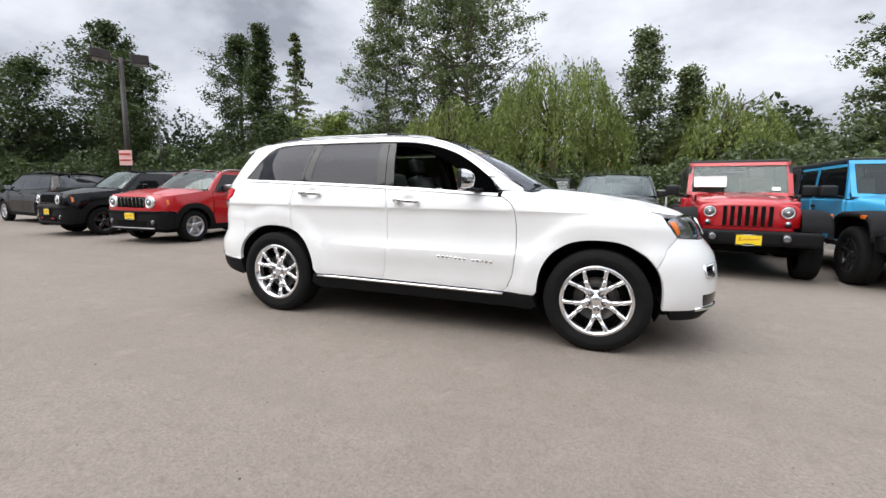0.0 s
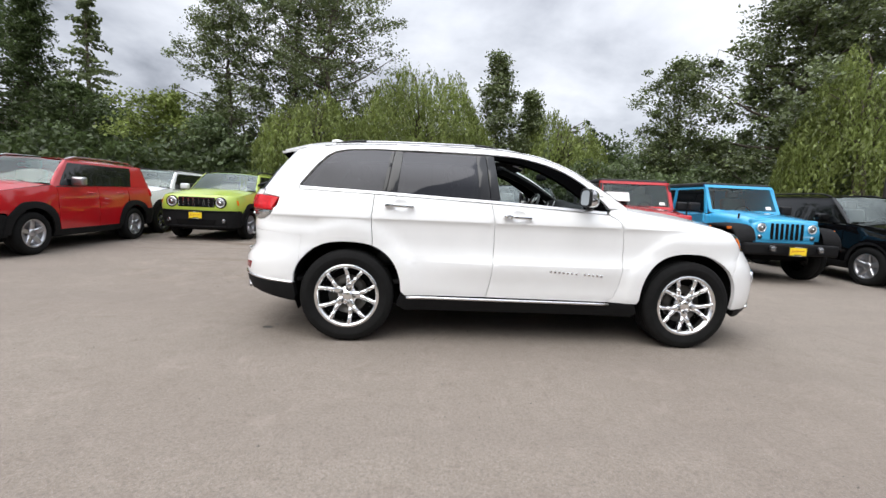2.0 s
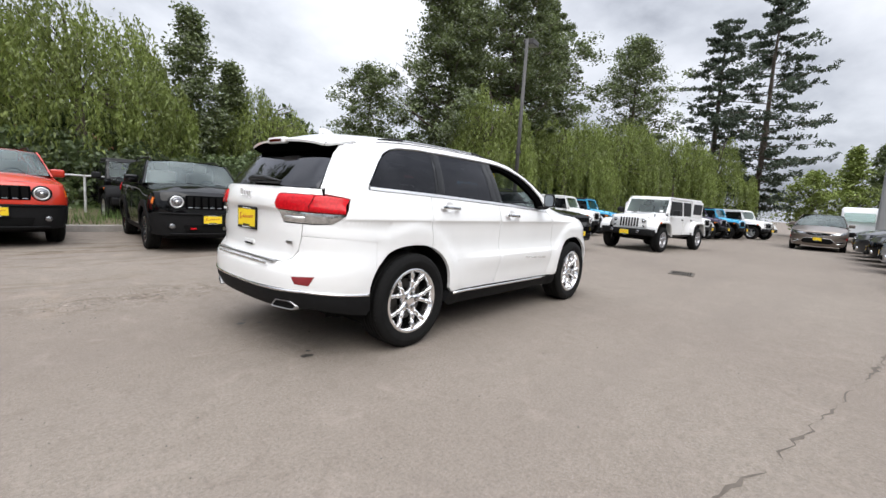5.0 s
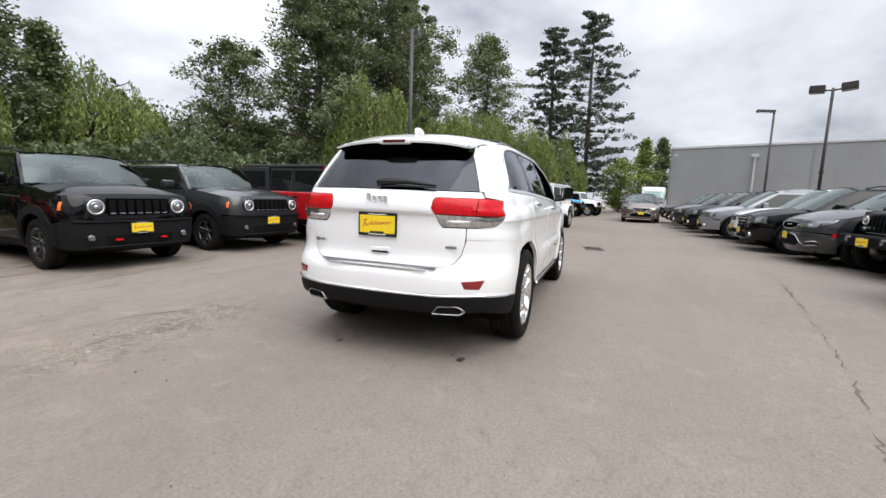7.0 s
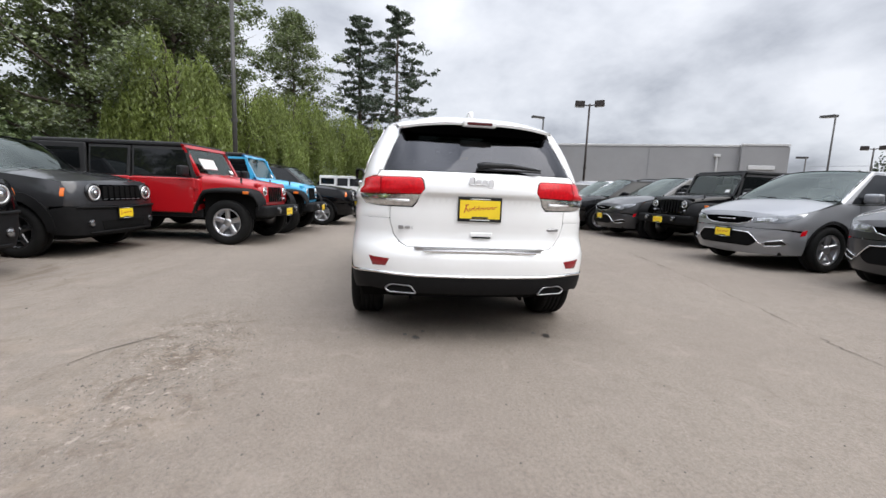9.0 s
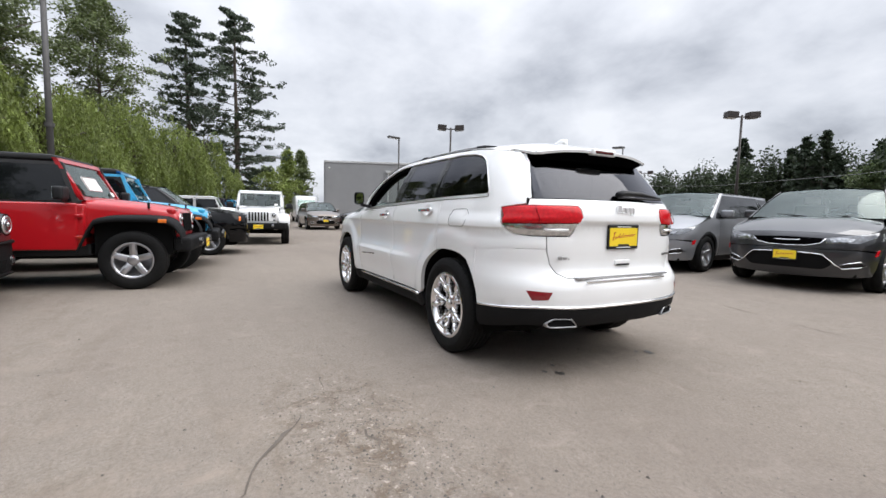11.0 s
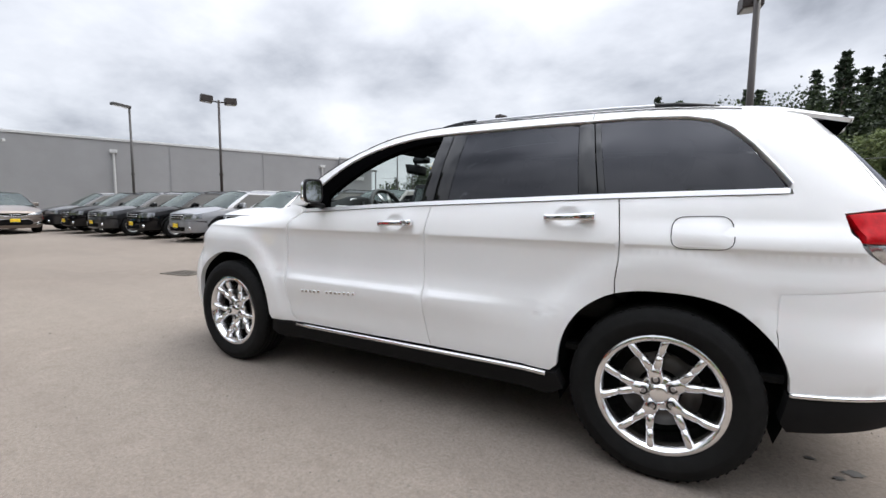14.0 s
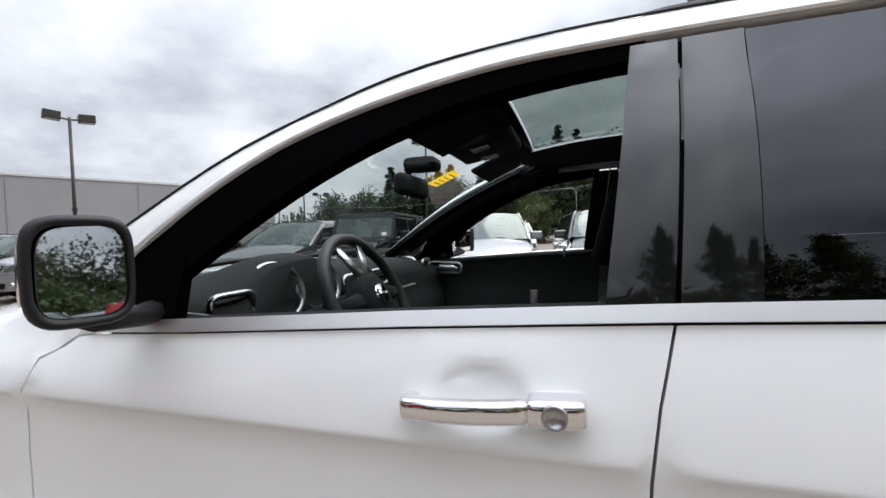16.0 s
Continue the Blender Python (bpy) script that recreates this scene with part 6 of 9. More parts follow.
def round_lamp(parent, x, y, z, r, ring_mat, name="headlamp"):
    m = Matrix.Translation((x, y, z)) @ Matrix.Rotation(radians(-90), 4, "Z")
    bm = bm_lathe([(r * 0.92, -0.03), (r * 0.92, 0.006), (r * 0.75, 0.014), (r * 0.4, 0.02), (0.001, 0.022)], 22)
    bm.transform(m)
    lamp = part(name, bm, LAMP_BOWL, parent, "round clear headlamp", True)
    bm = bm_lathe([(r * 0.90, -0.02), (r * 0.94, 0.016), (r * 1.08, 0.012), (r * 1.10, -0.03)], 22)
    bm.transform(m)
    part("lamp_ring", bm, ring_mat, lamp, "", True)
    if r > 0.06:
        bm = bm_lathe([(r * 0.60, 0.012), (r * 0.58, 0.026), (r * 0.40, 0.029), (0.001, 0.031)], 18)
        bm.transform(m)
        part("lamp_core", bm, LAMP_BOWL, lamp, "", True)
        bm = bm_lathe([(r * 0.88, 0.010), (r * 0.84, 0.022), (r * 0.72, 0.022), (r * 0.68, 0.010)], 22)
        bm.transform(m)
        part("light_ring", bm, BRIGHT_TRIM, lamp, "", True)
        bm = bm_lathe([(r * 0.26, 0.028), (r * 0.22, 0.040), (0.001, 0.044)], 12)
        bm.transform(m)
        part("projector", bm, CLEAR_LENS, lamp, "", True)
    return lamp


SPECS = {
    "renegade": dict(wb=2.57, fo=0.80, ro=0.86, w=0.90, r=0.350, rim=0.225, z0=0.30, belt=(1.15, 1.125), cowl=(0.80, 1.175), hoodf=1.055, header=(0.34, 1.585), roof=1.665, gut=1.585, lean=0.12, nf=5.5, nr=5.5, tumble=0.30, lower="black", style="five", rimmat="silver", front=0.16),
    "patriot": dict(wb=2.635, fo=0.85, ro=0.92, w=0.875, r=0.345, rim=0.22, z0=0.30, belt=(1.10, 1.08), cowl=(0.80, 1.125), hoodf=1.02, header=(0.26, 1.57), roof=1.65, gut=1.57, lean=0.16, nf=5.0, nr=5.0, tumble=0.33, lower="paint", style="five", rimmat="silver", front=0.14),
    "minivan": dict(wb=3.09, fo=0.98, ro=1.08, w=0.99, r=0.360, rim=0.235, z0=0.24, belt=(1.15, 1.08), cowl=(1.32, 1.13), hoodf=0.90, header=(0.50, 1.60), roof=1.69, gut=1.61, lean=0.42, nf=2.9, nr=3.6, tumble=0.38, lower="paint", style="five", rimmat="silver", front=0.30),
    "crossover": dict(wb=2.89, fo=0.94, ro=1.03, w=0.915, r=0.360, rim=0.235, z0=0.28, belt=(1.13, 1.06), cowl=(1.15, 1.09), hoodf=0.90, header=(0.32, 1.56), roof=1.68, gut=1.57, lean=0.34, nf=3.2, nr=4.0, tumble=0.36, lower="paint", style="five", rimmat="silver", front=0.24),
}


def cabin(car, x, z, half, ys, head, top):
    """Dash, wheel and front seats behind a clear windscreen."""
    part("dashboard", bm_box(0.55, 2 * half, 0.24, (x - 0.10, 0, z - 0.14), 0.07, 3), CAR_DASH, car, "", True)
    part("dash_cowl", bm_box(0.22, 0.42, 0.09, (x - 0.32, ys, z - 0.01), 0.04, 3), CAR_DASH, car, "", True)
    sw_ = [(x - 0.44 + 0.06 * math.sin(a), ys + 0.18 * math.cos(a), z - 0.04 + 0.17 * math.sin(a)) for a in np.linspace(0, math.tau, 20, False)]
    part("steering_wheel", bm_path(sw_, 0.016, 5, None, 1.0, True), LEATHER, car, "", True)
    for s in (1, -1):
        bk = part("seat_back", bm_box(0.16, 0.50, 0.62, (head - 0.42, s * ys, z - 0.02), 0.06, 3, None, Matrix.Rotation(radians(-14), 3, "Y")), CAR_SEAT, car, "", True)
        part("headrest", bm_box(0.10, 0.26, 0.17, (head - 0.52, s * ys, z + 0.38), 0.045, 3), CAR_SEAT, bk, "", True)
    part("cabin_mirror", bm_box(0.04, 0.22, 0.065, (head + 0.12, 0, top - 0.10), 0.02, 2), LEATHER, car, "", True)


CAR_DASH = material("car_dash", (0.10, 0.10, 0.098), rough=0.7, spec=0.2, vary=0.15, scale=30)
CAR_SEAT = material("car_seat", (0.20, 0.19, 0.175), rough=0.8, vary=0.15, scale=30)


def build_car(kind, name, m, label, color, group=""):
    """A parked car of one of the kinds, nose along +x, its middle between the axles."""
    S = SPECS[kind]
    P = COLORS[color]
    car = thing(name, m, label, "car", group)
    wb, w, r, z0 = S["wb"], S["w"], S["r"], S["z0"]
    xf, xr, hw = wb / 2 + S["fo"], -wb / 2 - S["ro"], wb / 2
    b_r, b_f = S["belt"]
    cowl_x, cowl_z = S["cowl"]
    head_x, head_z = S["header"]
    gut, hoodf, roof = S["gut"], S["hoodf"], S["roof"]

    def blt(x):
        return line_at(((xr, b_r), (cowl_x, b_f)), x)

    bm_ = (b_r + b_f) / 2
    side = ((0.15, w - 0.14), (0.30, w - 0.05), (0.42, w - 0.025), (0.62, w - 0.004), (0.76, w), (0.80, w - 0.012), (bm_ - 0.14, w - 0.006), (bm_ - 0.10, w - 0.014), (bm_, w - 0.045), (bm_ + 0.05, w - 0.065), (gut, w - 0.06 - S["tumble"] * (gut - bm_)), (gut + 0.12, w - 0.16 - S["tumble"] * (gut - bm_)))
    rear = ((0.15, xr + 0.15), (0.36, xr + 0.02), (0.55, xr), (0.66, xr), (0.72, xr + 0.035), (b_r, xr + 0.06), (gut, xr + 0.06 + S["lean"]), (gut + 0.1, xr + 0.12 + S["lean"]))
    nose = ((0.15, xf - 0.16), (0.30, xf - 0.02), (0.50, xf), (0.62, xf), (hoodf - 0.12, xf - 0.03), (hoodf - 0.03, xf - 0.07), (hoodf + 0.06, xf - 0.18), (hoodf + 0.2, xf - 0.35))
    W = Wrap(side, rear, nose, -hw - 0.30, hw + 0.10, S["nr"], S["nf"], lambda x, z: 0.016 * max(0.0, 1 - abs(math.hypot(abs(x) - hw, z - r) - r - 0.1) / 0.14) if z < 0.9 else -0.05 * max(0.0, x - cowl_x) * max(0.0, (z - 0.85) / 0.2))
    ra = r + 0.085
    st = 0.11
    zb = 0.690 if kind == "renegade" else 0.645
    xd1, xd0 = hw - ra - 0.09, -hw + 0.24
    xs = (xd1 + xd0 - 0.15) / 2
    zc = r + 0.01

    def hood_side(x):
        return line_at(((cowl_x - 0.4, cowl_z - 0.02), (cowl_x, cowl_z - 0.03), (xf - 0.30, hoodf - 0.02), (xf, hoodf - 0.10)), x)

    skin("front_door", [(xs, z0 + 0.08), (xd1 - 0.05, z0 + 0.08), (xd1, 0.55), (xd1, blt(xd1) - 0.02), (xs, blt(xs) - 0.005)][::-1], W, P, 0.02, st, mirror=True, parent=car)
    ar = [(-hw + ra * math.cos(radians(a)), zc + ra * math.sin(radians(a))) for a in np.linspace(5, 58, 6)]
    rd = [(xs - 0.01, z0 + 0.08), (xs - 0.01, blt(xs) - 0.005), (xd0 - 0.05, blt(xd0) - 0.005), (xd0 - 0.06, 0.95)] + [p for p in ar[::-1] if p[0] > xd0 - 0.1] + [(-hw + ra + 0.03, z0 + 0.08)]
    skin("rear_door", rd, W, P, 0.02, st, mirror=True, parent=car)
    fa = [(hw + ra * math.cos(radians(a)), zc + ra * math.sin(radians(a))) for a in np.linspace(172, 22, 14)]
    wing = [(xd1 + 0.01, z0 + 0.08), (xd1 + 0.01, blt(xd1) - 0.02), (cowl_x - 0.02, blt(cowl_x))] + [(x, hood_side(x)) for x in np.linspace(cowl_x + 0.05, hw + 0.08, 5)] + [W.p(xf - 0.22, hoodf - 0.035), W.p(xf - 0.17, zb + 0.015), W.p(min(xf - 0.2, hw + ra + 0.02), zb - 0.005)] + fa[::-1] + [(hw - ra - 0.02, z0 + 0.08)]
    skin("front_wing", wing, W, P, 0.02, st, mirror=True, parent=car)
    lowm = DARK_PLASTIC if S["lower"] == "black" else P
    CFn, CRn = 2 * (W.xb + W.sf), 2 * (W.xa - W.sr)
    bu = [(hw + ra * 0.99, z0 + 0.02), (hw + ra * 0.97, zb - 0.045), W.p(xf - 0.17, zb), W.f(0.45 * w, zb)]
    outl = bu + [W.f(0, zb)] + [(CFn - a, z) for a, z in bu[::-1]] + [W.f(0, z0 - 0.02)]
    skin("front_bumper", outl[::-1], W, lowm, 0.03, st, lift=0.003, parent=car, label="front bumper")
    nb = [W.p(xf - 0.17, zb + 0.01), W.p(xf - 0.22, hoodf - 0.03), W.f(0.5 * w, hoodf - 0.005)]
    outl = nb + [W.f(0, hoodf + 0.005)] + [(CFn - a, z) for a, z in nb[::-1]] + [W.f(0, zb + 0.01)]
    nosep = skin("nose_panel", outl[::-1], W, P, 0.02, st, parent=car)[0]
    ra2 = [(-hw + ra * math.cos(radians(a)), zc + ra * math.sin(radians(a))) for a in np.linspace(58, 165, 10)]
    qt = [(xd0 - 0.07, blt(xd0) - 0.005), W.p(xr + 0.22, b_r - 0.005), W.r(0.80 * w, b_r - 0.005), W.r(0.80 * w, 0.69), W.p(-hw - ra - 0.05, 0.69)] + [p for p in ra2[::-1] if p[0] < xd0 - 0.08]
    skin("rear_quarter", qt, W, P, 0.02, st, mirror=True, parent=car)
    tg = [W.r(0.785 * w, 0.69), W.r(0.785 * w, b_r + 0.03)]
    outl = tg + [W.r(0, b_r + 0.03)] + [(CRn - a, z) for a, z in tg[::-1]] + [W.r(0, 0.69)]
    gate_ = skin("tailgate", outl, W, P, 0.02, st, parent=car)[0]
    rbm = [(-hw - ra * 0.99, z0 + 0.02), (-hw - ra * 0.96, 0.62), W.p(-hw - ra - 0.02, 0.68), W.r(0.6 * w, 0.68)]
    outl = rbm + [W.r(0, 0.68)] + [(CRn - a, z) for a, z in rbm[::-1]] + [W.r(0, z0 + 0.02)]
    skin("rear_bumper", outl, W, lowm, 0.03, st, lift=0.008, parent=car)
    # greenhouse
    up = [(cowl_x + 0.05, blt(cowl_x) + 0.0), (head_x, gut)] + [(x, gut) for x in np.linspace(head_x - 0.3, -hw - 0.28, 5)] + [W.r(0.78 * w * 0.86, gut - 0.01), W.r(0.80 * w, b_r + 0.03), W.p(xr + 0.22, b_r)] + [(x, blt(x)) for x in np.linspace(-hw - 0.25, cowl_x - 0.1, 6)]
    skin("side_frame", up, W, P, 0.02, st, mirror=True, parent=car)

    def a_pillar(z):
        return cowl_x + 0.05 + (head_x - cowl_x - 0.05) * (z - b_f) / (gut - b_f)

    gt, gb = gut - 0.055, 0.022
    fw = [(xs + 0.035, blt(xs) + gb), (xs + 0.035, gt), (a_pillar(gt) - 0.10, gt), (a_pillar(b_f + 0.12) - 0.13, b_f + 0.12), (a_pillar(b_f + 0.02) - 0.16, blt(cowl_x) + gb)]
    rw_ = [(xs - 0.045, blt(xs) + gb), (xs - 0.045, gt), (xd0 + 0.0, gt), (xd0 - 0.02, blt(xd0) + gb)]
    square = kind == "renegade"
    if square:
        rw_ = [(xs - 0.045, blt(xs) + gb), (xs - 0.045, gt), (-hw - 0.12, gt), (-hw - 0.10, gt - 0.10), (-hw + 0.06, blt(-hw) + gb)]
    trim = [(rw_[-1][0] - 0.02, rw_[-1][1] - 0.014), (rw_[2][0] - 0.02, gt + 0.016), (a_pillar(gt) - 0.085, gt + 0.016), (a_pillar(b_f + 0.12) - 0.112, b_f + 0.12), (a_pillar(b_f + 0.02) - 0.135, blt(cowl_x) + gb - 0.014)]
    skin("pillar_trim", rounded(trim, 0.03, 3)[::-1], W, GLOSS_BLACK, 0.006, st, lift=0.003, roll=0.002, mirror=True, parent=car, label="black trim round the side windows")
    qw_ = [(xd0 - 0.07, blt(xd0) + gb), (xd0 - 0.05, gt), W.p(xr + 0.16 + S["lean"], gt - 0.02), W.p(xr + 0.22 + S["lean"] * 0.1, b_r + gb + 0.02)]
    for poly in (fw, rw_) if square else (fw, rw_, qw_):
        skin("side_window", rounded(poly, 0.03, 3)[::-1], W, CAR_GLASS, 0.004, st, lift=0.005, roll=0.002, mirror=True, parent=car, label="dark side window")
    rg_ = [W.r(0.70 * w, b_r + 0.045), W.r(0.62 * w, gut - 0.05)]
    skin("rear_window", rg_ + [(CRn - a, z) for a, z in rg_[::-1]], W, CAR_GLASS, 0.004, st, lift=0.004, parent=gate_, label="dark rear window")
    fr_ = [W.r(0.79 * w, b_r + 0.03), W.r(0.67 * w, gut)]
    skin("gate_frame", fr_ + [(CRn - a, z) for a, z in fr_[::-1]], W, P if kind != "renegade" else GLOSS_BLACK, 0.01, st, parent=gate_)
    yg = W.width(0, gut)

    def roof_s(x, y):
        u = (x - (xr + 0.1 + S["lean"])) / (head_x - xr - 0.1 - S["lean"])
        zz = roof - 0.055 * (2 * u - 1.15) ** 2 * (1 if u > 0.5 else 0.7)
        return Vector((x, y, zz - (zz - gut) * min(1.1, abs(y) / yg) ** 3.0))

    x0r = xr + 0.06 + S["lean"]
    rp_ = [(x0r, -yg * 0.86), (x0r + 0.12, -yg), (head_x, -yg), (head_x + 0.08, -yg * 0.6), (head_x + 0.10, 0), (head_x + 0.08, yg * 0.6), (head_x, yg), (x0r + 0.12, yg), (x0r, yg * 0.86)]
    skin("roof", rp_, roof_s, P, 0.03, 0.14, flip=False, parent=car)
    ww = W.width(cowl_x, b_f)

    def scr(v, u):
        b = 1 - abs(u) ** 2.4
        a0 = Vector((head_x + 0.0 + 0.09 * b, u * yg * 0.98, gut + (roof - gut - 0.035) * b))
        a1 = Vector((cowl_x + 0.02 + 0.13 * b, u * ww * 0.97, cowl_z - 0.015 + 0.01 * b))
        q = a0.lerp(a1, v)
        q.z += 0.03 * math.sin(math.pi * v)
        return q

    skin("windscreen", [(0.0, -0.97), (1.0, -0.97), (1.0, 0.97), (0.0, 0.97)], scr, SCREEN_GLASS, 0.01, 0.16, flip=False, parent=car, label="windscreen reflecting the sky")
    rim_ = [scr(0.0, u) for u in np.linspace(-0.97, 0.97, 13)] + [scr(v, 0.98) for v in (0.25, 0.5, 0.75)] + [scr(1.0, u) for u in np.linspace(0.97, -0.97, 13)] + [scr(v, -0.98) for v in (0.75, 0.5, 0.25)]
    part("screen_frame", bm_path(rim_, 0.013, 6, None, 0.5, True), MATTE_BLACK, car, "", True)
    # painted pillars from the edge of the windscreen to the side frame
    for s in (1, -1):
        bm = bmesh.new()
        prev = None
        for k in range(9):
            v = k / 8
            zz = gut + (b_f - gut) * v
            e = W(a_pillar(zz) - 0.012, zz)
            g = scr(v, 0.97)
            cur = [bm.verts.new((q.x, s * q.y, q.z)) for q in (g + Vector((0.004, 0, 0.004)), (g + e) / 2 + Vector((0.016, 0.006, 0.010)), e + Vector((0, 0.003, 0)))]
            if prev:
                for j in range(2):
                    bm.faces.new((prev[j], cur[j], cur[j + 1], prev[j + 1]))
            prev = cur
        bmesh.ops.recalc_face_normals(bm, faces=bm.faces)
        part("screen_pillar", bm, P, car, "", True)
    cabin(car, cowl_x - 0.10, cowl_z - 0.04, ww * 0.86, 0.40 * w, head_x - 0.15, gut)

    # bonnet: a patch between the cowl, the wing tops and the nose
    end = W(*W.p(xf - 0.22, hoodf - 0.035))
    bm = bmesh.new()
    grid = []
    for i in range(9):
        t = i / 8
        row = []
        for k in range(15):
            u = -1 + 2 * k / 14
            au = abs(u)
            ex = cowl_x - 0.02 + (end.x - cowl_x + 0.02) * t
            ez = hood_side(ex) if t < 1 else hoodf - 0.035
            ey = (W.width(ex, ez) if ex < W.xb else W(*W.p(ex, ez)).y) * (1 - 0.10 * (1 - t) ** 2)
            zn = hoodf + 0.004 - 0.036 * au**2.4
            fr_x = W(*W.f(u * end.y * 0.999, zn)).x - 0.004
            x = (cowl_x + 0.12 * (1 - au**2)) * (1 - t) + fr_x * t
            zc_ = cowl_z + 0.012 + (hoodf + 0.004 - cowl_z - 0.012) * t ** (1.5 if kind != "renegade" else 2.2) + 0.02 * math.sin(math.pi * t)
            z = ez + (zc_ - ez) * (1 - au ** 2.6) + (0.010 * math.exp(-(((au - 0.55) / 0.12) ** 2)) * (1 - t**3))
            row.append(bm.verts.new((x, u * ey, z)))
        grid.append(row)
    for a, b in zip(grid, grid[1:]):
        for k in range(14):
            bm.faces.new((a[k], b[k], b[k + 1], a[k + 1]))
    bmesh.ops.recalc_face_normals(bm, faces=bm.faces)
    part("bonnet", bm, P, car, "", True)
    part("wiper", bm_path([(cowl_x + 0.10, 0.5 * w, cowl_z + 0.02), (cowl_x + 0.03, 0.1, cowl_z + 0.05)], 0.008, 5), BLACK_TRIM, car)
    part("wiper", bm_path([(cowl_x + 0.13, -0.05, cowl_z + 0.02), (cowl_x + 0.03, -0.5 * w, cowl_z + 0.05)], 0.008, 5), BLACK_TRIM, car)
    for s in (1, -1):
        mm = part("door_mirror", bm_box(0.13, 0.22, 0.15, (cowl_x - 0.42, s * (w + 0.06), b_f + 0.10), 0.04, 3), SATIN if color == "red" else (DARK_PLASTIC if color == "green" else P), car, "door mirror", True)
        part("mirror_glass", bm_box(0.006, 0.18, 0.11, (cowl_x - 0.488, s * (w + 0.06), b_f + 0.10), 0.002, 1), MIRROR, mm)
        part("mirror_foot", bm_path([(cowl_x - 0.40, s * (w - 0.06), b_f + 0.03), (cowl_x - 0.42, s * (w + 0.0), b_f + 0.06)], 0.03, 6), BLACK_TRIM, mm)
        for dx in (xs + 0.12, xd0 + 0.10):
            part("handle", bm_path([(dx - 0.02, s * (w - 0.02), blt(dx) - 0.12), (dx + 0.09, s * (w + 0.022), blt(dx) - 0.12), (dx + 0.20, s * (w - 0.02), blt(dx) - 0.12)], 0.014, 6), P, car, "door handle", True)
        sl = [(-hw + ra - 0.02, z0 + 0.075), (-hw + ra - 0.02, z0 - 0.03), (hw - ra + 0.02, z0 - 0.03), (hw - ra + 0.02, z0 + 0.075)]
        if s > 0:
            skin("sill", sl, W, DARK_PLASTIC, 0.05, st, lift=0.006, mirror=True, parent=car)
            for c in (hw, -hw):
                ring = [(c + (ra + 0.004) * math.cos(radians(a)), zc + (ra + 0.004) * math.sin(radians(a))) for a in np.linspace(5, 175, 16)] + [(c + (ra - 0.05) * math.cos(radians(a)), zc + (ra - 0.05) * math.sin(radians(a))) for a in np.linspace(175, 5, 16)]
                if S["lower"] == "black":
                    ring = [(x, z) for x, z in square_arc(c, zc, ra + 0.075, ra + 0.075, 0, 180, 17, 0.86)] + [(c + (ra - 0.03) * math.cos(radians(a)), zc + (ra - 0.03) * math.sin(radians(a))) for a in np.linspace(180, 0, 16)]
                skin("arch_trim", ring, W, DARK_PLASTIC if S["lower"] == "black" else BLACK_TRIM, 0.03, 0.08, lift=0.022 if S["lower"] == "black" else -0.01, mirror=True, parent=car)
        rim_mat = {"silver": SILVER_ALLOY, "black": BLACK_ALLOY}[S["rimmat"]]
        if kind == "renegade" and color in ("black", "grey"):
            rim_mat = BLACK_ALLOY
        for c in (hw, -hw):
            wheel_low(car, c, s * (w - 0.005), r, S["rim"], 0.225, S["style"], rim_mat)
            part("arch_liner", bm_box(2 * ra, 0.02, ra + zc - 0.25, (c, s * (w - 0.26), (ra + zc + 0.25) / 2)), UNDERBODY, car)
    part("underbody", bm_box(xf - xr - 0.5, 2 * w - 0.4, 0.3, ((xf + xr) / 2, 0, 0.38), 0.05), UNDERBODY, car)
    if kind in ("renegade", "patriot", "crossover"):
        for s in (1, -1):
            rl_ = [(x, s * (yg - 0.11), roof_s(x, yg - 0.11).z + 0.01 + 0.05 * min(1, (x - x0r - 0.2) / 0.12, (head_x - 0.15 - x) / 0.12)) for x in np.linspace(x0r + 0.2, head_x - 0.15, 10)]
            part("roof_rail", bm_path(rl_, 0.016, 6), SATIN if color in ("red", "white", "silver") else BLACK_TRIM, car, "roof rail", True)
    # face
    nz = hoodf - (0.175 if kind == "renegade" else 0.14)
    for s in (1, -1):
        fl = lambda p: p if s > 0 else (CFn - p[0], p[1])
        orient = (lambda q: q[::-1]) if s > 0 else (lambda q: q)
        if kind in ("renegade", "patriot"):
            yl = 0.60 * w
            fx = W(*W.f(yl, nz)).x
            round_lamp(car, fx + 0.004, s * yl, nz, 0.118 if kind == "renegade" else 0.10, CHROME if color == "red" else GLOSS_BLACK)
            skin("side_marker", orient([fl(p) for p in (W.p(xf - 0.21, nz + 0.06), W.p(xf - 0.17, nz + 0.06), W.p(xf - 0.17, nz - 0.05), W.p(xf - 0.21, nz - 0.05))]), W, AMBER, 0.01, 0.06, lift=0.012, parent=car, label="amber side marker")
            fxx = W(*W.f(0.70 * w, 0.48)).x
            round_lamp(car, fxx + 0.01, s * 0.68 * w, 0.47, 0.05, GLOSS_BLACK, "fog_lamp")
        elif kind == "minivan":
            hp2 = [W.f(0.40 * w, nz + 0.045), W.f(0.62 * w, nz + 0.085), W.p(xf - 0.52, hoodf + 0.015), W.p(xf - 0.44, hoodf - 0.05), W.f(0.80 * w, nz - 0.01), W.f(0.46 * w, nz - 0.025)]
            hl_ = skin("headlamp", orient([fl(p) for p in hp2]), W, LAMP_BOWL, 0.02, 0.05, lift=0.006, parent=car, label="swept clear headlamp")[0]
            hp3 = [W.f(0.50 * w, nz + 0.045), W.f(0.66 * w, nz + 0.068), W.f(0.76 * w, nz + 0.05), W.f(0.72 * w, nz + 0.008), W.f(0.52 * w, nz + 0.0)]
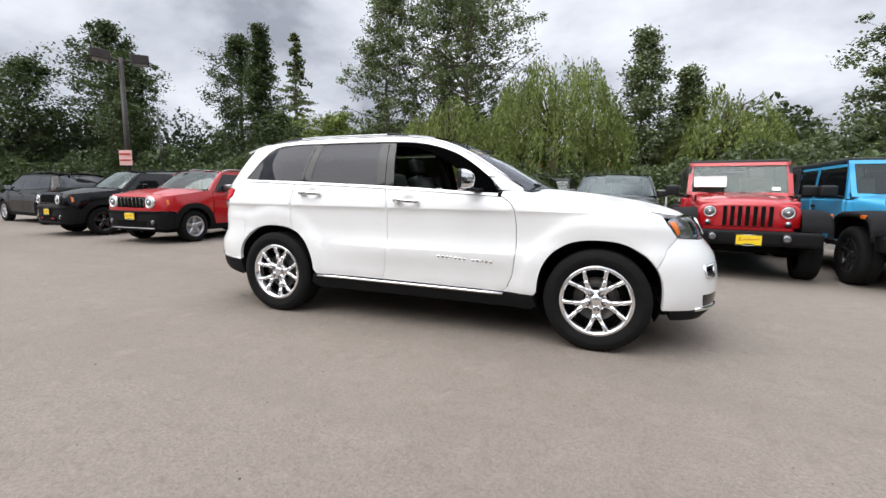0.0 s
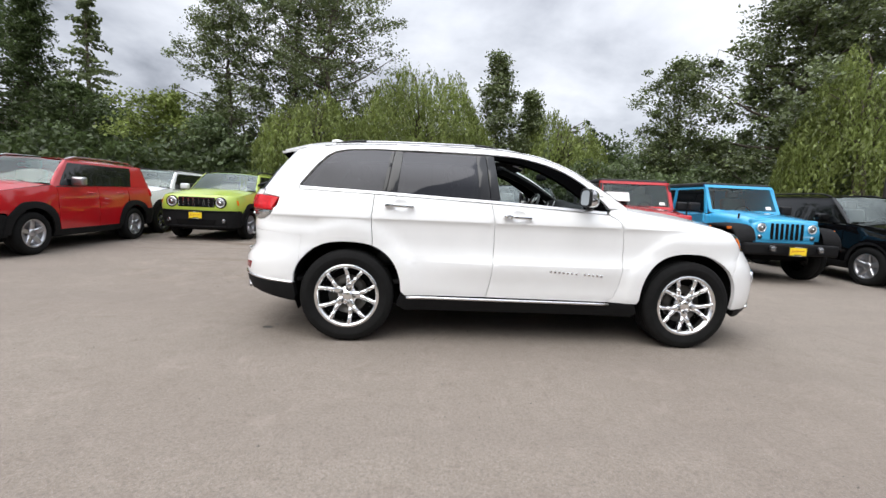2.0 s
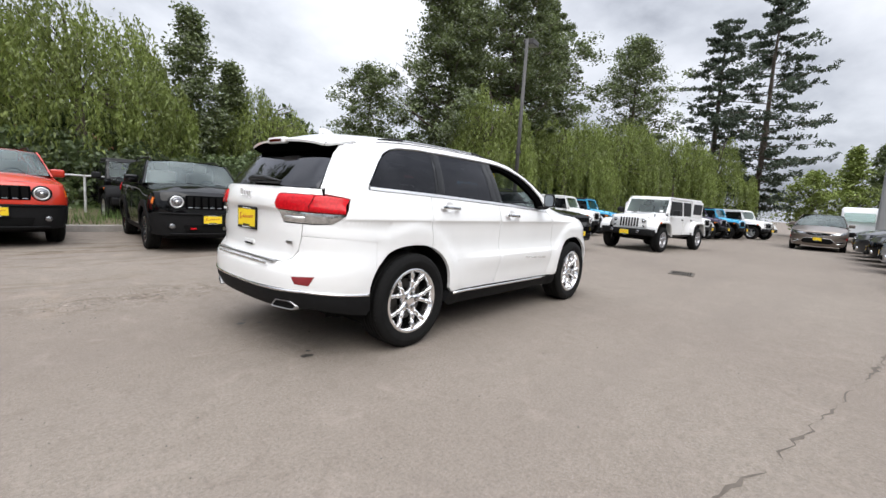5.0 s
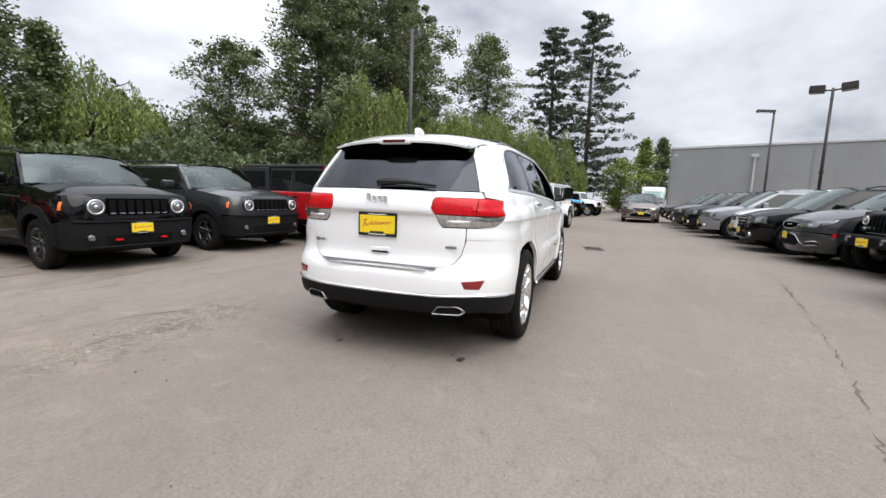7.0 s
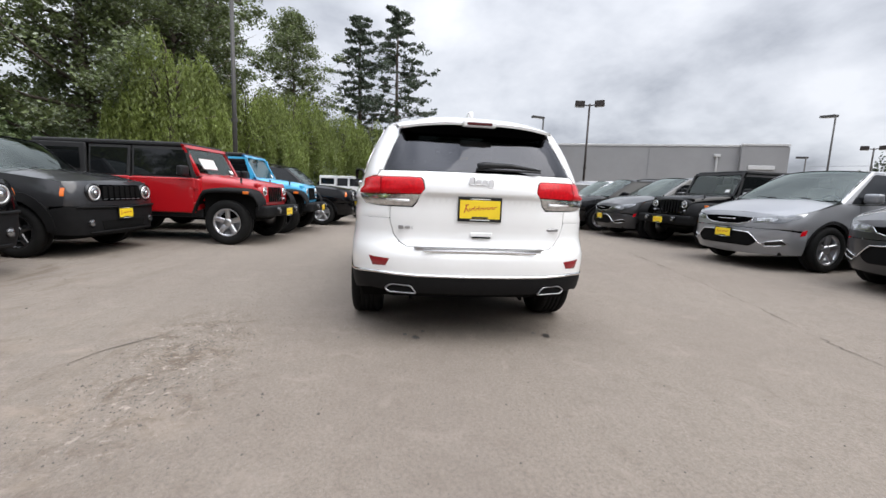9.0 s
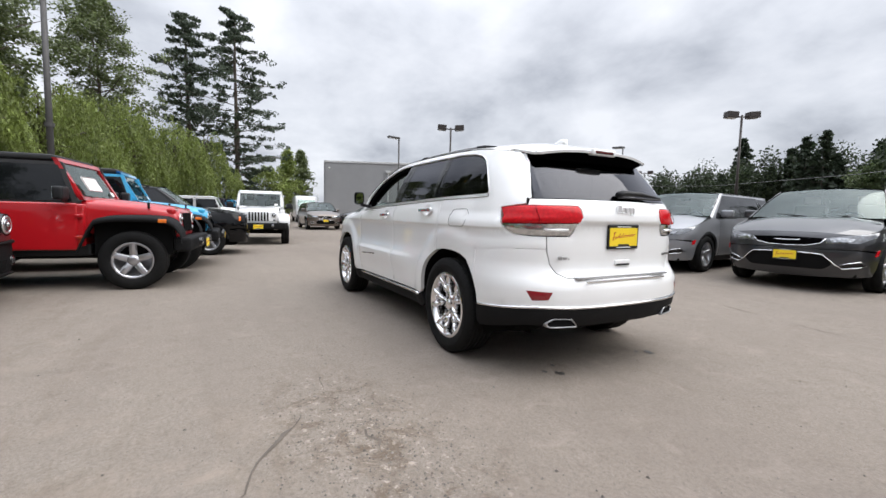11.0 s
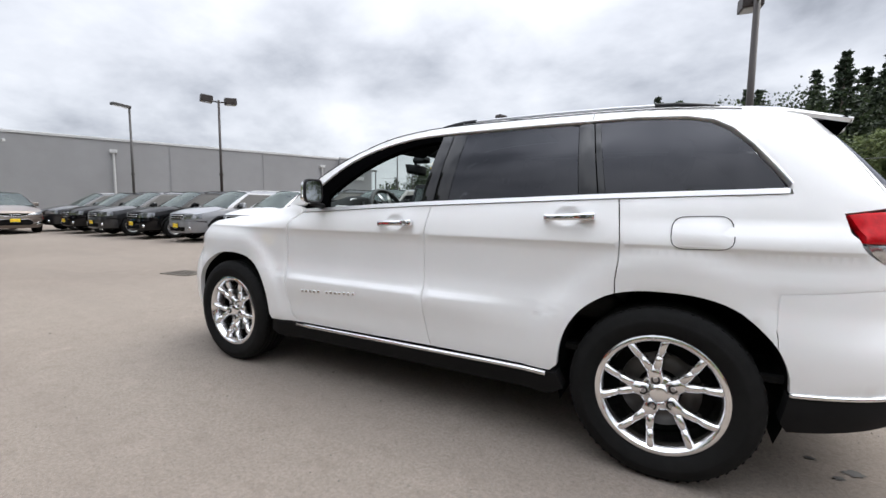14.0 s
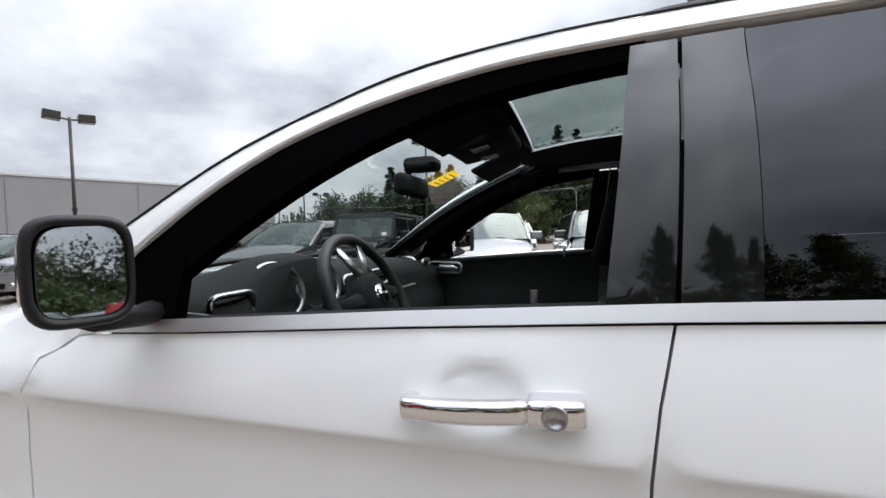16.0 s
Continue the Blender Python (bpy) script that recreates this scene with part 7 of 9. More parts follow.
            skin("lamp_core", orient([fl(p) for p in hp3]), W, CLEAR_LENS, 0.008, 0.05, lift=0.012, parent=hl_)
            skin("side_marker", orient([fl(p) for p in (W.p(hw + ra + 0.02, 0.66), W.p(hw + ra + 0.09, 0.64), W.p(hw + ra + 0.11, 0.565), W.p(hw + ra + 0.04, 0.575))]), W, RED_LENS, 0.01, 0.06, lift=0.012, parent=car, label="small red side marker")
            fg2 = [W.f(0.64 * w, 0.435), W.f(0.82 * w, 0.475), W.f(0.86 * w, 0.425), W.f(0.66 * w, 0.385)]
            fgp = skin("fog_lamp", orient([fl(p) for p in fg2]), W, GLOSS_BLACK, 0.01, 0.07, lift=0.014, parent=car, label="fog lamp in a chrome surround")[0]
            part("fog_chrome", bm_path([W(*fl(p)) + Vector((0.016, 0, 0)) for p in (W.f(0.61 * w, 0.42), W.f(0.72 * w, 0.46), W.f(0.83 * w, 0.487), W.f(0.88 * w, 0.43), W.f(0.80 * w, 0.395), W.f(0.66 * w, 0.372))], 0.008, 6, None, 1.0, True), CHROME, fgp, "", True)
        else:
            hp2 = [W.f(0.42 * w, nz + 0.09), W.p(xf - 0.36, hoodf - 0.02), W.p(xf - 0.34, nz - 0.03), W.f(0.46 * w, nz - 0.06)]
            skin("headlamp", orient([fl(p) for p in hp2]), W, LAMP_BOWL, 0.02, 0.07, lift=0.006, parent=car, label="clear wrap-round headlamp")
            fxx = W(*W.f(0.66 * w, 0.42)).x
            round_lamp(car, fxx + 0.01, s * 0.64 * w, 0.42, 0.05, CHROME, "fog_lamp")
        # tail lamp
        flr = lambda p: p if s > 0 else (CRn - p[0], p[1])
        orr = (lambda q: q) if s > 0 else (lambda q: q[::-1])
        tlp = [W.r(0.62 * w, b_r - 0.03), W.p(xr + 0.30, b_r - 0.03), W.p(xr + 0.30, b_r - 0.20), W.r(0.62 * w, b_r - 0.20)]
        skin("tail_lamp", orr([flr(p) for p in tlp])[::-1], W, RED_LENS, 0.02, 0.07, lift=0.010, parent=car, label="red tail lamp")
    if kind in ("renegade", "patriot"):
        gw = 0.46 * w
        gh = 0.112 if kind == "renegade" else 0.09
        grp = [W.f(gw, nz + gh), W.f(gw, nz - gh), W.f(-gw, nz - gh), W.f(-gw, nz + gh)]
        chromed = color == "red" or (kind == "renegade" and color == "green")
        gm = P if kind == "patriot" else MATTE_BLACK
        grl = skin("grille", rounded(grp, 0.03, 3), W, gm, 0.01, 0.08, lift=0.006, parent=car, label="seven-slot grille")[0]
        for k in range(7):
            y = (k - 3) * gw * 0.275
            gx_ = W(*W.f(y, nz)).x + 0.006
            if chromed:
                part("slot_ring", bm_path([(gx_ + 0.007, y + dy * gw * 0.115, nz + dz * gh * 0.86) for dy, dz in ((-1, -1), (1, -1), (1, 1), (-1, 1))], 0.007, 5, None, 1.0, True), CHROME, grl)
            if not chromed and gm is MATTE_BLACK:
                part("slot_tip", bm_box(0.012, gw * 0.17, 0.010, (gx_ + 0.010, y, nz - gh * 0.80), 0.003, 1), SATIN, grl)
            part("grille_slot", bm_box(0.016, gw * 0.20, gh * 1.66, (gx_, y, nz), 0.008, 2), UNDERBODY, grl)
        zp = 0.585 if kind == "renegade" else 0.50
        front_plate(car, W(*W.f(0, zp)).x + 0.028, zp)
        if kind == "renegade":
            lip = [W(*W.f(y, zb - 0.012 + 0.012 * (y / w) ** 2)) + Vector((0.010, 0, 0)) for y in np.linspace(-0.88 * w, 0.88 * w, 15)]
            part("bumper_lip", bm_path(lip, 0.022, 6, None, 0.8), DARK_PLASTIC, car, "black lip over the bumper", True)
            skid = [W(*W.f(y, 0.335)) + Vector((0.006, 0, 0)) for y in np.linspace(-0.70 * w, 0.70 * w, 11)]
            part("skid_lip", bm_path(skid, 0.020, 6, None, 0.8), SATIN if color in ("red", "white") else DARK_PLASTIC, car, "lip under the bumper", True)
        low = [W.f(0.5 * w, 0.49), W.f(0.46 * w, 0.375), W.f(-0.46 * w, 0.375), W.f(-0.5 * w, 0.49)]
        skin("lower_grille", low, W, UNDERBODY, 0.01, 0.1, lift=0.012, parent=car)
        if color == "black" and kind == "renegade":
            for s in (1, -1):
                part("tow_hook", bm_box(0.05, 0.09, 0.03, (xf + 0.01, s * 0.30, 0.43), 0.01, 2), RED_LENS, car, "red tow hook")
    elif kind == "minivan":
        grp = [W.f(0.47 * w, nz + 0.050), W.f(0.40 * w, nz - 0.020), W.f(0.24 * w, nz - 0.058), W.f(0.0, nz - 0.066), W.f(-0.24 * w, nz - 0.058), W.f(-0.40 * w, nz - 0.020), W.f(-0.47 * w, nz + 0.050), W.f(0, nz + 0.066)]
        grl = skin("grille", grp, W, MATTE_BLACK, 0.01, 0.08, lift=0.008, parent=car, label="slim black grille with a chrome wing")[0]
        part("grille_chrome", bm_path([W(*W.f(y, nz + 0.014 + 0.03 * abs(y) / w)) + Vector((0.014, 0, 0)) for y in np.linspace(-0.17 * w, 0.17 * w, 9)], 0.008, 6, None, 0.8), CHROME, grl, "", True)
        part("grille_edge", bm_path([W(*W.f(y, z)) + Vector((0.012, 0, 0)) for y, z in ((-0.46 * w, nz + 0.045), (-0.40 * w, nz - 0.022), (-0.24 * w, nz - 0.060), (0, nz - 0.068), (0.24 * w, nz - 0.060), (0.40 * w, nz - 0.022), (0.46 * w, nz + 0.045))], 0.006, 6), CHROME, grl, "", True)
        low = rounded([W.f(0.46 * w, 0.575), W.f(0.56 * w, 0.44), W.f(0.46 * w, 0.355), W.f(-0.46 * w, 0.355), W.f(-0.56 * w, 0.44), W.f(-0.46 * w, 0.575)], 0.05, 3)
        lg = skin("lower_grille", low, W, UNDERBODY, 0.01, 0.1, lift=0.012, parent=car, label="black lower grille in a chrome line")[0]
        part("lower_chrome", bm_path([W(*W.f(y, z)) + Vector((0.018, 0, 0)) for y, z in ((-0.64 * w, 0.40), (-0.58 * w, 0.43), (-0.52 * w, 0.50), (-0.44 * w, 0.575), (-0.2 * w, 0.590), (0, 0.592), (0.2 * w, 0.590), (0.44 * w, 0.575), (0.52 * w, 0.50), (0.58 * w, 0.43), (0.64 * w, 0.40))], 0.008, 6), CHROME, lg, "", True)
        front_plate(car, W(*W.f(0, 0.54)).x + 0.030, 0.545)
    else:
        grp = [W.f(0.40 * w, nz + 0.09), W.f(0.34 * w, nz - 0.07), W.f(-0.34 * w, nz - 0.07), W.f(-0.40 * w, nz + 0.09)]
        grl = skin("grille", grp, W, MATTE_BLACK, 0.01, 0.08, lift=0.008, parent=car, label="black grille with chrome bars")[0]
        for k in (0.05, -0.02):
            part("grille_bar", bm_path([W(*W.f(y, nz + k - 0.00)) + Vector((0.012, 0, 0)) for y in np.linspace(-0.36 * w, 0.36 * w, 9)], 0.012, 6), CHROME, grl, "", True)
        low = [W.f(0.5 * w, 0.46), W.f(0.44 * w, 0.33), W.f(-0.44 * w, 0.33), W.f(-0.5 * w, 0.46)]
        skin("lower_grille", low, W, UNDERBODY, 0.01, 0.1, lift=0.012, parent=car)
        front_plate(car, W(*W.f(0, 0.5)).x + 0.026, 0.50)
    return car


def eased(pts, rounds=2):
    """Corners cut away, ends kept."""
    for _ in range(rounds):
        out = [pts[0]]
        for (x0, z0_), (x1, z1_) in zip(pts, pts[1:]):
            out += [(x0 * 0.75 + x1 * 0.25, z0_ * 0.75 + z1_ * 0.25), (x0 * 0.25 + x1 * 0.75, z0_ * 0.25 + z1_ * 0.75)]
        pts = out + [pts[-1]]
    return pts


def build_jeep(name, m, label, color, top="black", doors=4, group="", flares=None):
    """An upright off-roader with open flares, round lamps, a seven-slot face and a square hardtop."""
    P = COLORS[color]
    flare_mat = DARK_PLASTIC
    car = thing(name, m, label, "car", group)
    wb = 2.95 if doors == 4 else 2.42
    hw, r, w = wb / 2, 0.395, 0.77
    xr = -hw - 0.62
    top_mat = {"black": material(name + "_top", (0.02, 0.02, 0.021), rough=0.7, vary=0.1, bump=0.1, bump_scale=200), "paint": P}[top]
    # tub
    bm = bm_box(hw - 0.55 - xr, 2 * w, 0.56, ((hw - 0.55 + xr) / 2, 0, 0.86), 0.035, 3)
    part("tub", bm, P, car, "flat-sided body tub")
    part("rocker", bm_box(wb - 0.9, 2 * w - 0.06, 0.16, (-0.05, 0, 0.53), 0.03, 2), BLACK_TRIM, car)
    # bonnet: tapers to the face
    bm = bmesh.new()
    xs_ = [hw - 0.60, hw - 0.35, hw - 0.1, hw + 0.15, hw + 0.34, hw + 0.43, hw + 0.47, hw + 0.485]
    dip = [0, 0, 0, 0, 0.004, 0.018, 0.042, 0.075]
    prof = []
    for x, dz in zip(xs_, dip):
        t = (x - xs_[0]) / (xs_[-1] - xs_[0])
        hwid, z1 = 0.70 - 0.10 * t, 1.22 - 0.07 * t - 0.05 * t * t - dz
        half_p = ((1, 0.75), (1.0, z1 - 0.15), (0.995, z1 - 0.10), (0.965, z1 - 0.055), (0.90, z1 - 0.022), (0.78, z1 - 0.004), (0.62, z1 - 0.002), (0.58, z1 + 0.010), (0.3, z1 + 0.017))
        prof.append([bm.verts.new((x, -y * hwid, z)) for y, z in half_p] + [bm.verts.new((x, 0, z1 + 0.020))] + [bm.verts.new((x, y * hwid, z)) for y, z in half_p[::-1]])
    for a, b in zip(prof, prof[1:]):
        for k in range(18):
            bm.faces.new((a[k], b[k], b[k + 1], a[k + 1]))
    bm.faces.new(prof[-1])
    bmesh.ops.recalc_face_normals(bm, faces=bm.faces)
    part("bonnet", bm, P, car, "flat-topped bonnet", True)
    # face
    fx = hw + 0.49
    bm = bm_box(0.11, 1.24, 0.43, (fx - 0.03, 0, 0.895), 0.05, 4)
    for v in bm.verts:
        u = (v.co.z - 0.70) / 0.45
        v.co.x -= 0.03 * u + 0.05 * (abs(v.co.y) / 0.62) ** 4
        v.co.y *= 0.90 + 0.09 * u
    face = part("grille", bm, P, car, "painted seven-slot grille")
    for k in range(7):
        part("grille_slot", bm_box(0.02, 0.048, 0.28, (fx + 0.010, (k - 3) * 0.090, 0.90), 0.012, 2, None, Matrix.Rotation(-0.066, 3, "Y")), UNDERBODY, face)
    for s in (1, -1):
        round_lamp(car, fx - 0.012, s * 0.455, 0.955, 0.090, P)
        part("turn_signal", bm_lathe([(0.04, 0), (0.036, 0.02), (0.001, 0.026)], 14), LAMP_BOWL, car, "small clear turn signal", True).matrix_basis = Matrix.Translation((fx - 0.006, s * 0.47, 0.80)) @ Matrix.Rotation(radians(-90), 4, "Z")
        # flares
        for c, tag in ((hw, "front_flare"), (-hw, "rear_flare")):
            seq = eased([(c - 0.60, 0.56), (c - 0.47, 0.86), (c - 0.38, 0.985), (c + 0.20, 0.995), (c + 0.46, 0.96), (c + 0.57, 0.80), (c + 0.58, 0.70 if c > 0 else 0.60)])
            bm = bmesh.new()
            prev = None
            for x, z in seq:
                cur = [bm.verts.new((x, s * y, z + dz)) for y, dz in ((0.60 if c > 0 else 0.74, 0.02), (0.90, 0.0), (0.935, -0.03), (0.935, -0.075), (0.88, -0.07))]
                if prev:
                    for k in range(4):
                        bm.faces.new((prev[k], cur[k], cur[k + 1], prev[k + 1]))
                prev = cur
            bmesh.ops.recalc_face_normals(bm, faces=bm.faces)
            part(tag, bm, P if flares == "paint" else flare_mat, car, "wide wheel flare", True)
            part("arch_liner", bm_box(0.90, 0.22, 0.46, (c, s * 0.66, 0.69)), UNDERBODY, car)
            wheel_low(car, c, s * 0.915, r, 0.240, 0.25, "five", SILVER_ALLOY if color != "blue" else BLACK_ALLOY)
        part("marker_lamp", bm_box(0.10, 0.03, 0.05, (hw + 0.36, s * 0.935, 0.93), 0.01, 2), AMBER, car, "amber marker on the flare")
        # doors
        spans = ((-0.28, hw - 0.62), (-hw + 0.42, -0.31)) if doors == 4 else ((-0.45, hw - 0.62),)
        for x0, x1 in spans:
            d = part("door", bm_box(x1 - x0, 0.05, 0.62, ((x0 + x1) / 2, s * (w - 0.008), 0.84), 0.03, 3), P, car, "flat door with outside hinges")
            part("handle", bm_box(0.13, 0.035, 0.035, (x0 + 0.12, s * (w + 0.028), 1.04), 0.01, 2), BLACK_TRIM, d)
            for hz in (0.98, 0.70):
                part("hinge", bm_box(0.09, 0.02, 0.04, (x1 + 0.02, s * (w + 0.022), hz), 0.006, 1), P, d)
            bm = bmesh.new()
            fr = x1 - (0.16 if x1 > 0.3 else 0.0)
            zt = 1.68
            pts = [(x0 + 0.01, 1.155), (x1 - 0.0, 1.155), (fr, zt), (x0 + 0.01, zt)]
            outer = [bm.verts.new((x, s * (w - 0.02 - (z - 1.15) * 0.10), z)) for x, z in pts]
            bm.faces.new(outer)
            res = bmesh.ops.extrude_face_region(bm, geom=list(bm.faces))
            bmesh.ops.translate(bm, verts=[v for v in res["geom"] if isinstance(v, bmesh.types.BMVert)], vec=(0, -s * 0.04, 0))
            bmesh.ops.recalc_face_normals(bm, faces=bm.faces)
            part("door_frame", bm, top_mat if color in ("red", "black") else P, d)
            bm = bmesh.new()
            i = 0.045
            gp = [(x0 + i, 1.175), (x1 - i * 1.3, 1.175), (fr - i * 0.9, zt - i), (x0 + i, zt - i)]
            bm.faces.new([bm.verts.new((x, s * (w - 0.012 - (z - 1.15) * 0.10), z)) for x, z in gp])
            part("door_window", bm, CAR_GLASS, d, "dark door window")
        mm = part("door_mirror", bm_box(0.11, 0.21, 0.17, (hw - 0.72, s * (w + 0.17), 1.27), 0.035, 3), BLACK_TRIM, car, "black door mirror", True)
        part("mirror_glass", bm_box(0.006, 0.17, 0.13, (hw - 0.778, s * (w + 0.17), 1.27), 0.002, 1), MIRROR, mm)
        part("mirror_foot", bm_tube((hw - 0.74, s * (w - 0.02), 1.18), (hw - 0.72, s * (w + 0.12), 1.20), 0.022), BLACK_TRIM, mm)
        part("latch", bm_box(0.03, 0.03, 0.09, (hw + 0.14, s * 0.63, 1.14), 0.008, 1), BLACK_TRIM, car, "black bonnet latch")
        # hardtop side
        xe = -hw + 0.40 if doors == 4 else -0.47
        bm = bm_box(xe - xr - 0.02, 0.05, 0.56, ((xe + xr) / 2, s * (w - 0.045), 1.42), 0.02, 2)
        part("hardtop_side", bm, top_mat, car)
        bm = bm_box(xe - xr - 0.22, 0.012, 0.36, ((xe + xr) / 2, s * (w - 0.018), 1.43), 0.005, 2)
        part("rear_side_window", bm, CAR_GLASS, car, "dark rear side window")
    # windscreen frame and glass
    base, topx = Vector((hw - 0.58, 0, 1.19)), Vector((hw - 0.86, 0, 1.73))
    bm = bmesh.new()
    for z0_, z1_, y0_, y1_ in ((0, 1, -0.72, -0.655), (0, 1, 0.655, 0.72), (0.0, 0.09, -0.72, 0.72), (0.90, 1.0, -0.72, 0.72)):
        q = [base.lerp(topx, z0_), base.lerp(topx, z1_)]
        vs = [bm.verts.new((p.x + dx, y * (1 - 0.05 * (p.z - 1.2)), p.z)) for dx in (0.025, -0.03) for p, y in ((q[0], y0_), (q[0], y1_), (q[1], y1_), (q[1], y0_))]
        for f in ((0, 1, 2, 3), (7, 6, 5, 4), (0, 4, 5, 1), (1, 5, 6, 2), (2, 6, 7, 3), (3, 7, 4, 0)):
            bm.faces.new([vs[k] for k in f])
    bmesh.ops.recalc_face_normals(bm, faces=bm.faces)
    part("screen_frame", bm, P, car, "upright windscreen frame")
    bm = bmesh.new()
    bm.faces.new([bm.verts.new((p.x + 0.008, y, p.z)) for p, y in ((base.lerp(topx, 0.07), -0.67), (base.lerp(topx, 0.07), 0.67), (base.lerp(topx, 0.92), 0.65), (base.lerp(topx, 0.92), -0.65))])
    part("windscreen", bm, UPRIGHT_GLASS, car, "upright windscreen")
    part("sticker", bm_box(0.002, 0.11, 0.07, (hw - 0.605, 0.50, 1.30), 0, 1, None, Matrix.Rotation(-0.48, 3, "Y")), STICKER_WHITE, car)
    for y0, y1 in ((0.45, 0.02), (-0.05, -0.5)):
        part("wiper", bm_path([(hw - 0.55, y0, 1.205), (hw - 0.585, y1, 1.245)], 0.008, 5), BLACK_TRIM, car)
    cabin(car, hw - 0.72, 1.20, 0.64, 0.36, hw - 0.98, 1.72)
    # roof
    bm = bm_box(hw - 0.88 - xr, 1.37, 0.08, ((hw - 0.88 + xr) / 2, 0, 1.735), 0.038, 3)
    part("hardtop", bm, top_mat, car, "square hardtop")
    part("hardtop_back", bm_box(0.05, 1.40, 0.56, (xr + 0.025, 0, 1.42), 0.02, 2), top_mat, car)
    part("rear_window", bm_box(0.01, 1.1, 0.36, (xr - 0.004, 0, 1.43), 0.004, 1), CAR_GLASS, car, "dark rear window")
    # bumpers, spare, chassis
    bm = bm_box(0.20, 1.66, 0.20, (hw + 0.66, 0, 0.60), 0.045, 3)
    for v in bm.verts:
        v.co.x -= 0.10 * (abs(v.co.y) / 0.83) ** 3
    bump = part("front_bumper", bm, DARK_PLASTIC, car, "black front bumper", True)
    for s in (1, -1):
        round_lamp(bump, hw + 0.755, s * 0.42, 0.62, 0.055, GLOSS_BLACK, "fog_lamp")
    part("bumper_mount", bm_box(0.24, 0.9, 0.12, (hw + 0.50, 0, 0.62), 0.02, 1), UNDERBODY, car)
    front_plate(car, hw + 0.775, 0.585)
    part("rear_bumper", bm_box(0.20, 1.56, 0.18, (xr - 0.06, 0, 0.58), 0.04, 3), DARK_PLASTIC, car, "black rear bumper", True)
    sp = part("spare_wheel", tyre_low(r, 0.225, 0.25), RUBBER, car, "spare wheel on the tailgate", True)
    sp.matrix_basis = pose(xr - 0.15, 0, 1.05, 0, 0, 90)
    for s in (1, -1):
        part("tail_lamp", bm_box(0.05, 0.13, 0.20, (xr - 0.01, s * 0.69, 0.98), 0.01, 2), RED_LENS, car, "square red tail lamp")
    part("chassis", bm_box(wb + 0.7, 0.9, 0.22, (-0.05, 0, 0.50), 0.03, 1), UNDERBODY, car)
    part("axle", bm_tube((hw, -0.75, r), (hw, 0.75, r), 0.06), UNDERBODY, car)
    part("axle", bm_tube((-hw, -0.75, r), (-hw, 0.75, r), 0.06), UNDERBODY, car)
    return car


def repaint(ob, old, fresh):
    for o in (ob, *ob.children_recursive):
        if o.type == "MESH" and o.data.materials and o.data.materials[0] is old:
            o.material_slots[0].link = "OBJECT"
            o.material_slots[0].material = fresh


def again(ob, m, label, old=None, fresh=None):
    c = copy_thing(ob, m)
    c["label"] = label
    if old:
        repaint(c, COLORS[old], COLORS[fresh])
    return c


def at(x, y, heading):
    return pose(x, y, ground_z(x, y), 0, 0, heading)


NROW, SROW, FAR = "cars along the tree row", "cars along the building row", "cars far down the lot"
# small square SUVs
build_car("renegade", "small_suv", at(-7.98, 4.17, -89), "red small SUV with chrome grille and black lower trim", "red", NROW)
blk = build_car("renegade", "small_suv", at(-10.85, 4.35, -99), "black small SUV with amber side marker, dusty", "black", NROW)
grn = build_car("renegade", "small_suv", at(-5.75, 7.66, -93), "lime green small SUV with yellow plate", "green", NROW)
gry = build_car("renegade", "small_suv", at(1.78, 6.73, -94), "dark grey small SUV with black wheels", "grey", NROW)
again(gry, at(-8.25, 8.35, -92), "white small SUV with black grille", "grey", "white")
again(gry, at(-3.51, 8.28, -89), "orange small SUV with black grille and mirrors", "grey", "orange")
again(blk, at(-0.67, 6.81, -95.7), "black small SUV with red tow hooks")
# upright off-roaders
rj = build_jeep("off_roader", at(3.64, 4.88, -97), "red off-roader with black hardtop and round headlamps", "red", "black", 4, NROW)
part("price_sheet", bm_box(0.004, 0.46, 0.20, (0.905, -0.40, 1.41), 0.01, 1, None, Matrix.Rotation(-0.48, 3, "Y")), STICKER_WHITE, rj, "white sheet inside the windscreen")
bj = build_jeep("off_roader", at(5.62, 4.60, -92), "sky blue off-roader with black hardtop and flares", "blue", "black", 4, NROW)
wj = build_jeep("off_roader", at(12.35, 1.0, 172), "white off-roader parked across the lane end", "white", "paint", 4, NROW, "paint")
kj = build_jeep("off_roader", at(4.41, -7.81, 97), "black off-roader with black hardtop", "black", "black", 4, SROW)
again(wj, at(15.5, 6.4, -85), "white off-roader with painted flares and hardtop")
again(bj, at(18.4, 6.6, -86), "sky blue off-roader behind others")
again(wj, at(22.0, 3.0, -97), "white off-roader far down the row")
again(kj, at(24.4, 2.6, -98), "dark purple off-roader far down the row", "black", "purple")
again(bj, at(26.8, 2.0, -100), "sky blue off-roader far down the row")
again(wj, at(30.0, 0.9, -110), "white off-roader at the end of the row")
again(kj, at(-0.3, 12.6, -92), "black off-roader behind the row")
# the rest of the tree row
build_car("patriot", "compact_suv", at(8.07, 3.92, -93), "black compact SUV with round headlamps", "black", NROW)
co = build_car("crossover", "crossover", at(-16.4, 5.2, 172), "black crossover parked side on", "black", NROW)
again(co, at(-13.6, 9.4, -90), "silver crossover behind the row", "black", "silver")
